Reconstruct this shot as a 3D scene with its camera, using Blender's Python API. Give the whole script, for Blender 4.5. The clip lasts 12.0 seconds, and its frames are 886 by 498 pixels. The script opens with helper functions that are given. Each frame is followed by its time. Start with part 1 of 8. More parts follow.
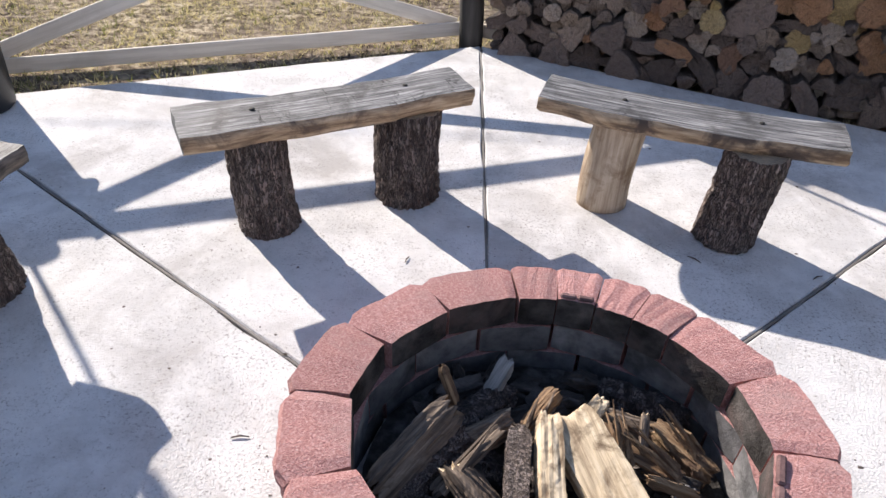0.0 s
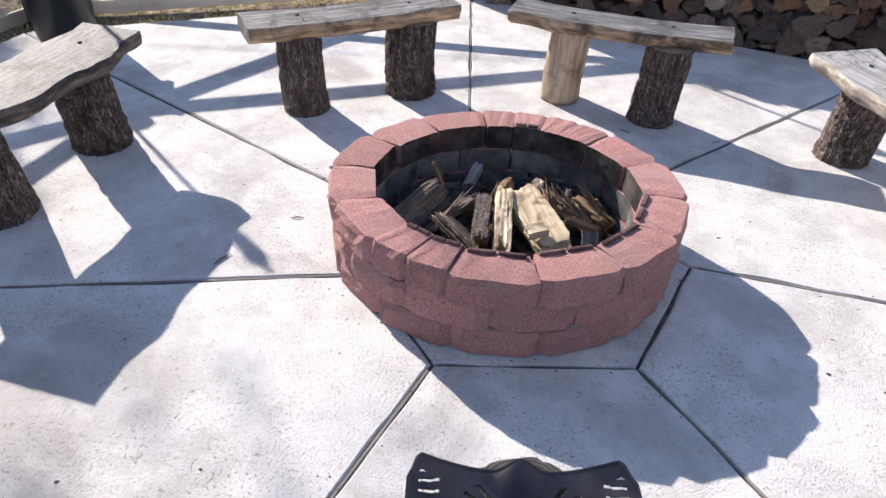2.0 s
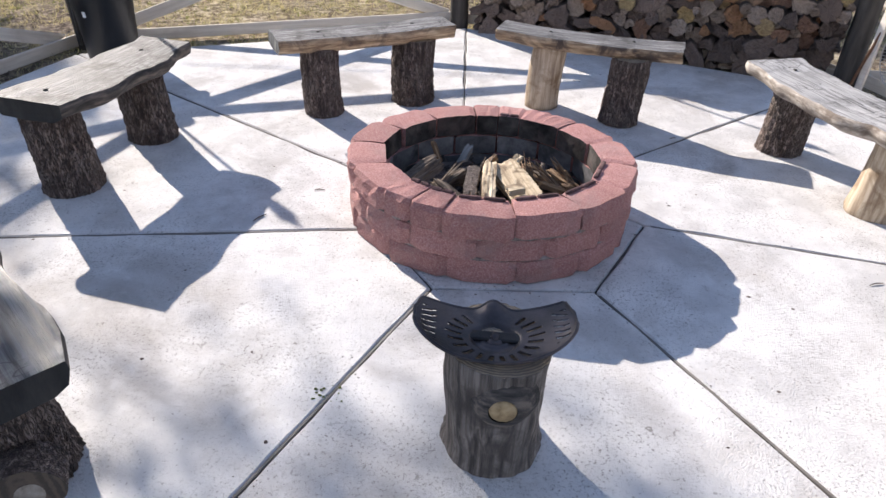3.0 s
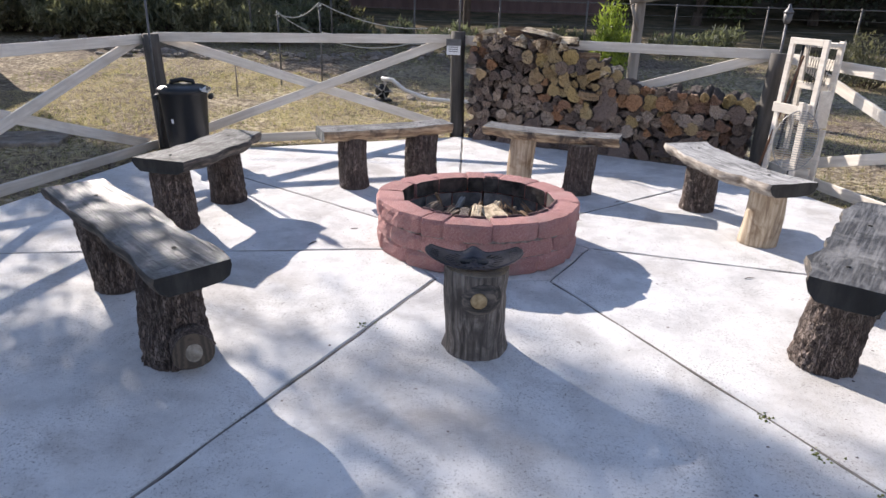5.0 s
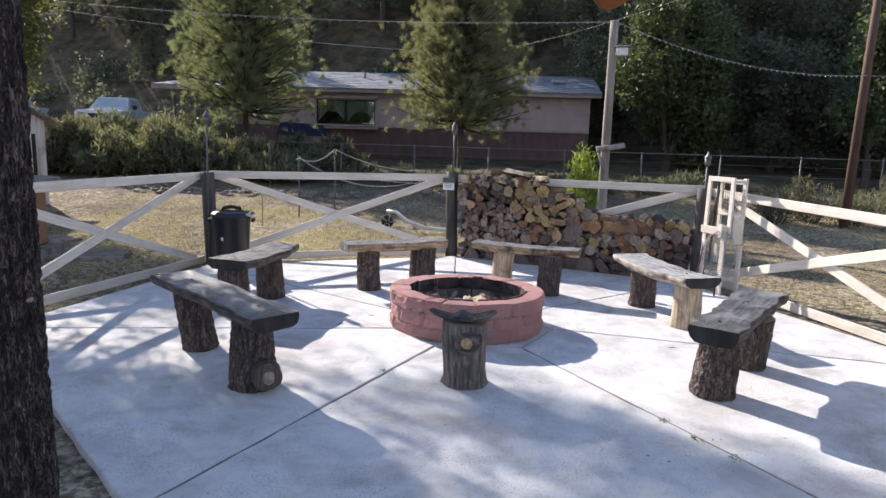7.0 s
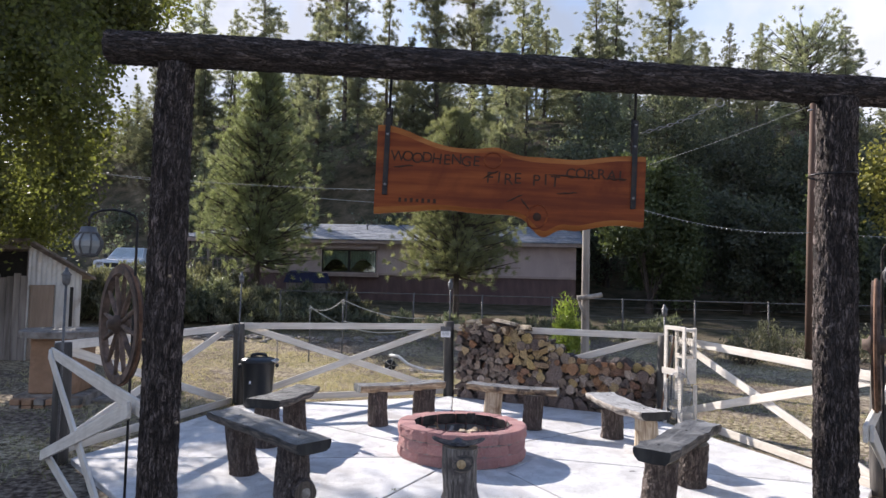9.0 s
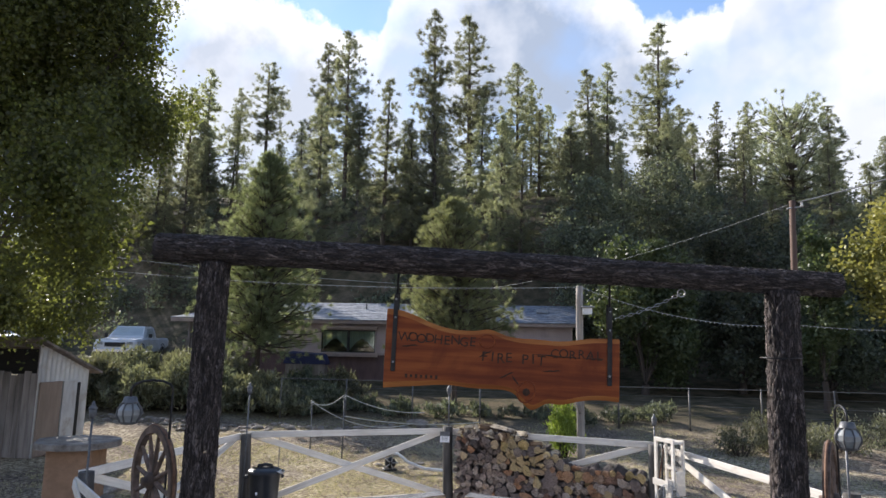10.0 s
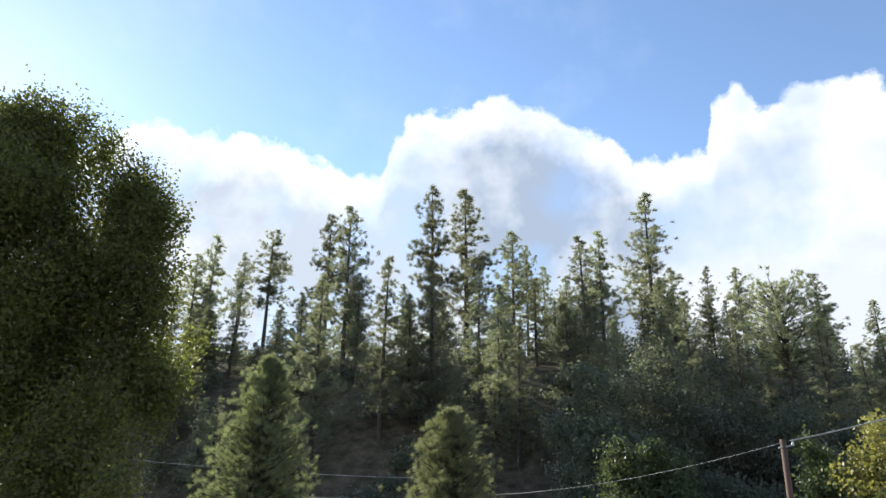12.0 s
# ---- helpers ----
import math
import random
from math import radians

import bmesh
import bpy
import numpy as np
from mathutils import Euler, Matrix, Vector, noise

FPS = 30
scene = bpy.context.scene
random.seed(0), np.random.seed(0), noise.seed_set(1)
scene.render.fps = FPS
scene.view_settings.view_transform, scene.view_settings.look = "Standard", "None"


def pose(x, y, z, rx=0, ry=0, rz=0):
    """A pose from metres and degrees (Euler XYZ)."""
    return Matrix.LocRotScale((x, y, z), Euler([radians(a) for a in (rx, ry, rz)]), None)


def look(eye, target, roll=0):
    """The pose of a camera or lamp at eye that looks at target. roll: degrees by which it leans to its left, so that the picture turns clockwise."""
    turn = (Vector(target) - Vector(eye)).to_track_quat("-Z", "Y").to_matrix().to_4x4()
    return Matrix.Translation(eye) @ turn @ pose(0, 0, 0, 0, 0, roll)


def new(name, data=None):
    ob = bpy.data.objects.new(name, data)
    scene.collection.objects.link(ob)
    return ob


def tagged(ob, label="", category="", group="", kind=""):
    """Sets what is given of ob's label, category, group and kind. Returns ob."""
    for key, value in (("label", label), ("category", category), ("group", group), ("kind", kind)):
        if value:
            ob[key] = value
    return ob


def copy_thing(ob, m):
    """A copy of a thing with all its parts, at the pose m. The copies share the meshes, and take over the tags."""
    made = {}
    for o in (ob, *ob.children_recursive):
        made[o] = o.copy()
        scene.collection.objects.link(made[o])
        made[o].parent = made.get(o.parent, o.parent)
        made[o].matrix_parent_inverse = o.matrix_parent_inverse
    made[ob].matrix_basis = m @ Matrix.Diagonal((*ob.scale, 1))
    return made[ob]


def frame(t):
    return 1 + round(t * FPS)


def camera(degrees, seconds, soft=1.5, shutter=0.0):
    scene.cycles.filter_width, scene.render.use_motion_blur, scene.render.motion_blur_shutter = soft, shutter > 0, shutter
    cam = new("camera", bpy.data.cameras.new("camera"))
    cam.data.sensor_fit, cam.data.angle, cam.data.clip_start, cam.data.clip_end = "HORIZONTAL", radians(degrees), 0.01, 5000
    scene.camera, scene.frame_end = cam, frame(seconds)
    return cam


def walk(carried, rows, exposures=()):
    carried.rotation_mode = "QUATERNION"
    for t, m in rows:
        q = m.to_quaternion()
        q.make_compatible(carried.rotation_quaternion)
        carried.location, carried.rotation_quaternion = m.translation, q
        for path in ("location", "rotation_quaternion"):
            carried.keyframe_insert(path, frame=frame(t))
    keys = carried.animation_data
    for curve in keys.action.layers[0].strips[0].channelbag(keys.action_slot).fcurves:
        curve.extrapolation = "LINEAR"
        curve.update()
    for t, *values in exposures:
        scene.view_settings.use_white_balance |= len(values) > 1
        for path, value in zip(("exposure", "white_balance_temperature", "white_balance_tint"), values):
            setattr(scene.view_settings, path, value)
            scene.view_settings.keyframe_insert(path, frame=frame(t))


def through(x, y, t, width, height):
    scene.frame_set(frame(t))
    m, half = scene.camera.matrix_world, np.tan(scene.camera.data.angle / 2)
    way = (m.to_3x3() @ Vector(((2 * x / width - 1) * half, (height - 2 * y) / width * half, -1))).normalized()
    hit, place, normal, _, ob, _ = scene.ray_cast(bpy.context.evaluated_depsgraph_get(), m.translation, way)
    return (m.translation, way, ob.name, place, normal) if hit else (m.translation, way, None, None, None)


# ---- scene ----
cam = camera(68.6, 12.0)
PATH = [
    (0, (0.064, 0.287, 1.529), (-0.044, 1.874, 0.317), 2.4),
    (0.5, (0.094, 0.114, 1.568), (-0.018, 1.664, 0.308), 2.1),
    (1, (0.132, -0.164, 1.548), (0.014, 1.408, 0.316), 2.2),
    (1.5, (0.158, -0.413, 1.537), (0.045, 1.17, 0.319), 2.4),
    (2, (0.204, -0.774, 1.531), (0.09, 0.812, 0.318), 2.3),
    (2.5, (0.238, -1.024, 1.547), (0.12, 0.566, 0.34), 2.2),
    (3, (0.275, -1.421, 1.539), (0.152, 0.246, 0.44), 2.2),
    (3.2, (0.28, -1.532, 1.546), (0.157, 0.151, 0.474), 2.3),
    (4.8, (0.393, -2.605, 1.52), (0.238, -0.768, 0.745), 1.6),
    (5, (0.411, -2.729, 1.519), (0.251, -0.877, 0.781), 1.6),
    (5.5, (0.446, -3.049, 1.519), (0.282, -1.162, 0.876), 1.6),
    (6, (0.465, -3.381, 1.522), (0.301, -1.463, 0.981), 1.7),
    (6.5, (0.49, -3.715, 1.526), (0.324, -1.772, 1.08), 1.7),
    (6.7, (0.501, -3.865, 1.527), (0.336, -1.912, 1.131), 1.8),
    (8.3, (0.578, -4.9, 1.538), (0.411, -2.908, 1.469), 1.3),
    (8.5, (0.594, -5.056, 1.543), (0.425, -3.063, 1.532), 1.5),
    (9, (0.607, -5.382, 1.724), (0.438, -3.392, 1.825), 1.4),
    (9.5, (0.615, -5.729, 2.056), (0.449, -3.747, 2.264), 1.3),
    (10, (0.623, -6.007, 2.383), (0.459, -4.035, 2.678), 1.2),
    (10.5, (0.64, -6.348, 2.802), (0.478, -4.395, 3.2), 1.1),
    (11, (0.636, -6.652, 3.343), (0.476, -4.721, 3.841), 1.0),
    (11.5, (0.669, -7.014, 4.054), (0.51, -5.111, 4.649), 0.9),
    (12, (0.756, -7.185, 4.665), (0.597, -5.317, 5.363), 0.9),
]
# the clip's camera drifts from a warm to a cooler white balance as it rises to the sky
TONES = [(0, 0.88, 6750, 15), (5, 0.88, 6700, 15), (9, 0.9, 6500, 15), (10.2, 0.88, 6450, 11.5), (11, 0.88, 6400, 9), (12, 0.88, 6350, 8)]
walk(cam, [(t, look(eye, target, roll)) for t, eye, target, roll in PATH], TONES)

# ---- light: one sun from behind the hill, sky with cumulus ----
SUN_AZ, SUN_EL = 45.0, 28.0      # degrees left of +y, degrees above the horizon
to_sun = Vector((-math.sin(radians(SUN_AZ)) * math.cos(radians(SUN_EL)), math.cos(radians(SUN_AZ)) * math.cos(radians(SUN_EL)), math.sin(radians(SUN_EL))))
sun = new("sun", bpy.data.lights.new("sun", "SUN"))
sun.data.energy, sun.data.angle, sun.data.color = 5.0, radians(0.53), (1.0, 0.95, 0.87)
sun.matrix_world = look(to_sun * 60, (0, 0, 0))


def math_node(nt, op, a, b=None, clamp=False):
    n = nt.nodes.new("ShaderNodeMath")
    n.operation, n.use_clamp = op, clamp
    for i, v in enumerate((a, b)):
        if v is None:
            continue
        if isinstance(v, (int, float)):
            n.inputs[i].default_value = v
        else:
            nt.links.new(v, n.inputs[i])
    return n.outputs[0]


def ramp(nt, fac, stops, mode="LINEAR"):
    n = nt.nodes.new("ShaderNodeValToRGB")
    n.color_ramp.interpolation = mode
    els = n.color_ramp.elements
    while len(els) < len(stops):
        els.new(0.5)
    for e, (p, c) in zip(els, stops):
        e.position = p
        e.color = (*c, 1) if len(c) == 3 else c
    if fac is not None:
        nt.links.new(fac, n.inputs[0])
    return n.outputs[0]


def noise_node(nt, vec, scale, detail=5, rough=0.55, dist=0.0):
    n = nt.nodes.new("ShaderNodeTexNoise")
    n.inputs["Scale"].default_value, n.inputs["Detail"].default_value = scale, detail
    n.inputs["Roughness"].default_value, n.inputs["Distortion"].default_value = rough, dist
    if vec is not None:
        nt.links.new(vec, n.inputs["Vector"])
    return n.outputs["Fac"]


def mix(nt, fac, a, b, mode="MIX"):
    n = nt.nodes.new("ShaderNodeMix")
    n.data_type, n.blend_type = "RGBA", mode
    for i, v in ((0, fac), (6, a), (7, b)):
        if isinstance(v, (int, float)):
            n.inputs[i].default_value = v
        elif isinstance(v, tuple):
            n.inputs[i].default_value = (*v, 1)
        else:
            nt.links.new(v, n.inputs[i])
    return n.outputs[2]


def make_world():
    w = bpy.data.worlds.new("sky")
    scene.world = w
    w.use_nodes = True
    nt = w.node_tree
    nt.nodes.clear()
    out = nt.nodes.new("ShaderNodeOutputWorld")
    sky = nt.nodes.new("ShaderNodeTexSky")
    sky.sky_type, sky.sun_disc = "NISHITA", False
    sky.sun_elevation, sky.sun_rotation = radians(SUN_EL), radians(-SUN_AZ)
    sky.altitude, sky.dust_density = 1800, 0.3
    tc = nt.nodes.new("ShaderNodeTexCoord")
    sep = nt.nodes.new("ShaderNodeSeparateXYZ")
    nt.links.new(tc.outputs["Generated"], sep.inputs[0])
    az = math_node(nt, "MULTIPLY", math_node(nt, "ARCTAN2", sep.outputs[0], sep.outputs[1]), 180 / math.pi)
    el = math_node(nt, "MULTIPLY", math_node(nt, "ARCSINE", sep.outputs[2]), 180 / math.pi)
    # cloud tops: elevation 20 + 15 * value over azimuth -40..40
    u = math_node(nt, "DIVIDE", math_node(nt, "ADD", az, 40), 80, True)
    tops = [(0.0, 0.3), (0.05, 0.35), (0.08, 0.54), (0.115, 0.59), (0.135, 0.53), (0.195, 0.59), (0.24, 0.57), (0.3, 0.49), (0.33, 0.43), (0.36, 0.45), (0.371, 0.61), (0.394, 0.81),
            (0.449, 0.83), (0.51, 0.93), (0.549, 0.87), (0.59, 0.76), (0.642, 0.63), (0.666, 0.49), (0.704, 0.47), (0.747, 0.5), (0.757, 0.7), (0.787, 0.81), (0.806, 0.68), (0.841, 0.72), (0.905, 0.69), (0.94, 0.58), (1.0, 0.5)]
    top = ramp(nt, u, [(p, (v, v, v)) for p, v in tops])
    top = math_node(nt, "ADD", math_node(nt, "MULTIPLY", top, 15), 20)
    puff = noise_node(nt, tc.outputs["Generated"], 26, 7, 0.6)
    big = noise_node(nt, tc.outputs["Generated"], 7, 4, 0.5)
    top = math_node(nt, "ADD", top, math_node(nt, "MULTIPLY", math_node(nt, "SUBTRACT", puff, 0.5), 4.2))
    mask = math_node(nt, "MULTIPLY", math_node(nt, "SUBTRACT", top, el), 1.1, True)
    # thinner places inside the clouds
    low = ramp(nt, big, [(0.36, (0.55, 0.55, 0.55)), (0.52, (1, 1, 1))])
    wisp = ramp(nt, noise_node(nt, tc.outputs["Generated"], 3.2, 6, 0.6), [(0.52, (0, 0, 0)), (0.72, (0.14, 0.14, 0.14))])
    mask = math_node(nt, "MULTIPLY", mask, low)
    mask = math_node(nt, "MAXIMUM", mask, wisp)
    shade = math_node(nt, "MULTIPLY", math_node(nt, "SUBTRACT", math_node(nt, "SUBTRACT", top, el), 0.6), 0.24, True)
    shade = math_node(nt, "MULTIPLY", shade, ramp(nt, noise_node(nt, tc.outputs["Generated"], 5.5, 5, 0.55), [(0.32, (0.45, 0.45, 0.45)), (0.5, (1, 1, 1))]))
    shade = math_node(nt, "MULTIPLY", shade, ramp(nt, u, [(0.0, (0.8, 0.8, 0.8)), (0.4, (0.7, 0.7, 0.7)), (0.5, (1, 1, 1)), (0.64, (1, 1, 1)), (0.72, (0.5, 0.5, 0.5)), (0.88, (0.5, 0.5, 0.5)), (1.0, (0.8, 0.8, 0.8))]))
    cloud = mix(nt, shade, (1.18, 1.18, 1.2), (0.43, 0.51, 0.65))
    bg1, bg2, add = nt.nodes.new("ShaderNodeBackground"), nt.nodes.new("ShaderNodeBackground"), nt.nodes.new("ShaderNodeMixShader")
    nt.links.new(sky.outputs[0], bg1.inputs[0])
    bg1.inputs[1].default_value = 0.15
    nt.links.new(cloud, bg2.inputs[0])
    bg2.inputs[1].default_value = 0.62
    nt.links.new(mask, add.inputs[0])
    nt.links.new(bg1.outputs[0], add.inputs[1])
    nt.links.new(bg2.outputs[0], add.inputs[2])
    nt.links.new(add.outputs[0], out.inputs[0])


make_world()

# ---- materials ----
def material(name, stops, scale=6.0, stretch=(1, 1, 1), rough=(0.7, 0.95), bump=0.3, bump_scale=80.0, bump_dist=0.004, stain=None, stain_scale=1.2,
             stain_at=(0.5, 0.68), metal=0.0, vary=0.0, specks=None, rings=0.0, cells=0.0, spec=0.4, checks=None):
    """A procedural surface: grain from stops of colour, large stains, fine relief, and some difference from object to object."""
    m = bpy.data.materials.new(name)
    m.use_nodes = True
    nt = m.node_tree
    nt.nodes.clear()
    out, bs = nt.nodes.new("ShaderNodeOutputMaterial"), nt.nodes.new("ShaderNodeBsdfPrincipled")
    nt.links.new(bs.outputs[0], out.inputs[0])
    tc, mp, info = nt.nodes.new("ShaderNodeTexCoord"), nt.nodes.new("ShaderNodeMapping"), nt.nodes.new("ShaderNodeObjectInfo")
    add = nt.nodes.new("ShaderNodeVectorMath")
    add.operation = "MULTIPLY_ADD"
    nt.links.new(info.outputs["Random"], add.inputs[0])
    add.inputs[1].default_value = (37.0, 19.0, 53.0) if vary else (0, 0, 0)
    nt.links.new(tc.outputs["Object"], add.inputs[2])
    if rings:
        nt.links.new(tc.outputs["Object"], mp.inputs[0])
    else:
        nt.links.new(add.outputs[0], mp.inputs[0])
    mp.inputs["Scale"].default_value = stretch
    v = mp.outputs[0]
    grain = noise_node(nt, v, scale, 8, 0.62)
    if rings:
        wv = nt.nodes.new("ShaderNodeTexWave")
        wv.wave_type, wv.rings_direction = "RINGS", "Z"
        wv.inputs["Scale"].default_value, wv.inputs["Distortion"].default_value, wv.inputs["Detail"].default_value = rings, 3.0, 3
        wv.inputs["Detail Scale"].default_value = 1.5
        nt.links.new(v, wv.inputs[0])
        grain = math_node(nt, "ADD", math_node(nt, "MULTIPLY", grain, 0.6), math_node(nt, "MULTIPLY", wv.outputs["Fac"], 0.4))
    n = len(stops)
    col = ramp(nt, grain, [(0.37 + 0.26 * i / max(1, n - 1), c) for i, c in enumerate(stops)])
    if specks:
        sp = noise_node(nt, v, specks[1], 3, 0.7)
        col = mix(nt, ramp(nt, sp, [(specks[2], (0, 0, 0)), (specks[2] + 0.06, (1, 1, 1))]), col, specks[0])
    if stain:
        st = noise_node(nt, add.outputs[0], stain_scale, 6, 0.65, 0.6)
        col = mix(nt, ramp(nt, st, [(stain_at[0], (0, 0, 0)), (stain_at[1], (1, 1, 1))]), col, stain)
    if checks:
        # long drying cracks along the grain and short ones across it
        for st, sc, wd in (((0.05, 1, 1), checks[0], 0.02), ((1, 0.25, 0.6), checks[1], 0.012)):
            m2 = nt.nodes.new("ShaderNodeMapping")
            nt.links.new(add.outputs[0], m2.inputs[0])
            m2.inputs["Scale"].default_value = st
            line = math_node(nt, "ABSOLUTE", math_node(nt, "SUBTRACT", noise_node(nt, m2.outputs[0], sc, 3, 0.5), 0.5))
            where = ramp(nt, noise_node(nt, add.outputs[0], 4.0, 2, 0.5), [(0.46, (0, 0, 0)), (0.56, (1, 1, 1))])
            dark = math_node(nt, "MULTIPLY", ramp(nt, line, [(0.0, (1, 1, 1)), (wd, (0, 0, 0))]), where)
            col = mix(nt, dark, col, tuple(c * 0.3 for c in stops[0]))
    if vary:
        hs = nt.nodes.new("ShaderNodeHueSaturation")
        nt.links.new(col, hs.inputs["Color"])
        nt.links.new(math_node(nt, "ADD", math_node(nt, "MULTIPLY", info.outputs["Random"], 2 * vary), 1 - vary), hs.inputs["Value"])
        col = hs.outputs[0]
    nt.links.new(col, bs.inputs["Base Color"])
    fine = noise_node(nt, v, bump_scale, 6, 0.65)
    rg = ramp(nt, grain, [(0.3, (rough[0],) * 3), (0.7, (rough[1],) * 3)])
    nt.links.new(rg, bs.inputs["Roughness"])
    bs.inputs["Metallic"].default_value = metal
    bs.inputs["Specular IOR Level"].default_value = spec
    h = fine
    if cells:
        vo = nt.nodes.new("ShaderNodeTexVoronoi")
        vo.feature = "DISTANCE_TO_EDGE"
        vo.inputs["Scale"].default_value = cells
        wob = nt.nodes.new("ShaderNodeVectorMath")
        wob.operation = "ADD"
        nz = nt.nodes.new("ShaderNodeTexNoise")
        nz.inputs["Scale"].default_value = scale
        nt.links.new(v, nz.inputs[0])
        sc = nt.nodes.new("ShaderNodeVectorMath")
        sc.operation = "SCALE"
        sc.inputs[3].default_value = 0.12
        nt.links.new(nz.outputs["Color"], sc.inputs[0])
        nt.links.new(v, wob.inputs[0])
        nt.links.new(sc.outputs[0], wob.inputs[1])
        nt.links.new(wob.outputs[0], vo.inputs[0])
        crack = ramp(nt, vo.outputs["Distance"], [(0.0, (0.1, 0.1, 0.1)), (0.16, (1, 1, 1))])
        h = math_node(nt, "ADD", math_node(nt, "MULTIPLY", crack, 1.5), fine)
        dk = mix(nt, crack, tuple(c * 0.8 for c in stops[0]), col)
        nt.links.new(dk, bs.inputs["Base Color"])
    bp = nt.nodes.new("ShaderNodeBump")
    bp.inputs["Strength"].default_value, bp.inputs["Distance"].default_value = bump, bump_dist
    nt.links.new(h, bp.inputs["Height"])
    nt.links.new(bp.outputs[0], bs.inputs["Normal"])
    return m


def leaf_material(name, dark, light, through=0.35, vary=0.25, gloss=0.5):
    """Leaves and needles: light passes through, and each clump has its own shade."""
    m = bpy.data.materials.new(name)
    m.use_nodes = True
    nt = m.node_tree
    nt.nodes.clear()
    out = nt.nodes.new("ShaderNodeOutputMaterial")
    geo, info = nt.nodes.new("ShaderNodeNewGeometry"), nt.nodes.new("ShaderNodeObjectInfo")
    tc = nt.nodes.new("ShaderNodeTexCoord")
    big = noise_node(nt, tc.outputs["Object"], 0.7, 3, 0.5)
    f = math_node(nt, "ADD", math_node(nt, "MULTIPLY", geo.outputs["Random Per Island"], 0.6), math_node(nt, "MULTIPLY", big, 0.45), True)
    col = ramp(nt, f, [(0.1, dark), (0.85, light)])
    hs = nt.nodes.new("ShaderNodeHueSaturation")
    nt.links.new(col, hs.inputs["Color"])
    nt.links.new(math_node(nt, "ADD", math_node(nt, "MULTIPLY", info.outputs["Random"], 2 * vary), 1 - vary), hs.inputs["Value"])
    nt.links.new(math_node(nt, "ADD", math_node(nt, "MULTIPLY", info.outputs["Random"], 0.03), 0.485), hs.inputs["Hue"])
    pb = nt.nodes.new("ShaderNodeBsdfPrincipled")
    pb.inputs["Roughness"].default_value, pb.inputs["Specular IOR Level"].default_value = 0.55, gloss
    tr, mx = nt.nodes.new("ShaderNodeBsdfTranslucent"), nt.nodes.new("ShaderNodeMixShader")
    nt.links.new(hs.outputs[0], pb.inputs["Base Color"])
    warm = mix(nt, 1.0, hs.outputs[0], (1.3, 1.3, 0.8), "MULTIPLY")
    nt.links.new(warm, tr.inputs[0])
    mx.inputs[0].default_value = through
    nt.links.new(pb.outputs[0], mx.inputs[1])
    nt.links.new(tr.outputs[0], mx.inputs[2])
    nt.links.new(mx.outputs[0], out.inputs[0])
    return m


def glass_material(name, gloss=0.16):
    """Clear thin pane: most light passes, some is mirrored."""
    m = bpy.data.materials.new(name)
    m.use_nodes = True
    nt = m.node_tree
    nt.nodes.clear()
    out, mx = nt.nodes.new("ShaderNodeOutputMaterial"), nt.nodes.new("ShaderNodeMixShader")
    tr, gl = nt.nodes.new("ShaderNodeBsdfTransparent"), nt.nodes.new("ShaderNodeBsdfGlossy")
    tr.inputs[0].default_value = (0.8, 0.84, 0.82, 1)
    gl.inputs["Roughness"].default_value = 0.03
    mx.inputs[0].default_value = gloss
    nt.links.new(tr.outputs[0], mx.inputs[1])
    nt.links.new(gl.outputs[0], mx.inputs[2])
    nt.links.new(mx.outputs[0], out.inputs[0])
    return m


M = {}
M["concrete"] = material("concrete", [(0.56, 0.551, 0.545), (0.66, 0.651, 0.643), (0.74, 0.73, 0.72)], 3.5, bump=1.0, bump_scale=130, bump_dist=0.005, stain=(0.44, 0.42, 0.405), stain_scale=1.5, stain_at=(0.5, 0.7), specks=((0.33, 0.31, 0.297), 75, 0.63), vary=0.03, spec=0.15)
M["joint"] = material("joint", [(0.06, 0.054, 0.05), (0.16, 0.145, 0.13)], 20, bump=0.6, bump_scale=140)
M["joint_strip"] = material("joint_strip", [(0.08, 0.072, 0.066), (0.19, 0.175, 0.16), (0.31, 0.29, 0.27)], 12, (0.1, 1, 1), bump=0.6)
M["block"] = material("block", [(0.34, 0.165, 0.155), (0.43, 0.222, 0.208), (0.52, 0.315, 0.295)], 150, bump=1.0, bump_scale=210, bump_dist=0.007, stain=(0.36, 0.255, 0.243), stain_scale=5, stain_at=(0.5, 0.85), specks=((0.66, 0.52, 0.49), 240, 0.635), vary=0.12, spec=0.12)
M["soot"] = material("soot", [(0.022, 0.02, 0.019), (0.05, 0.046, 0.044), (0.095, 0.085, 0.08)], 10, bump=0.8, bump_scale=120, bump_dist=0.005, stain=(0.12, 0.085, 0.08), stain_scale=4, vary=0.2, spec=0.1)
M["soot_grey"] = material("soot_grey", [(0.075, 0.074, 0.076), (0.15, 0.147, 0.15), (0.22, 0.215, 0.215)], 8, bump=0.7, bump_scale=120, stain=(0.06, 0.06, 0.06), stain_scale=5, vary=0.25, spec=0.1)
M["mortar"] = material("mortar", [(0.13, 0.105, 0.098), (0.26, 0.22, 0.205), (0.38, 0.34, 0.32)], 30, bump=1.0, bump_scale=110, bump_dist=0.008)
M["ash"] = material("ash", [(0.025, 0.023, 0.022), (0.06, 0.056, 0.053), (0.15, 0.14, 0.135)], 12, bump=1.0, bump_scale=60, bump_dist=0.02, spec=0.1)
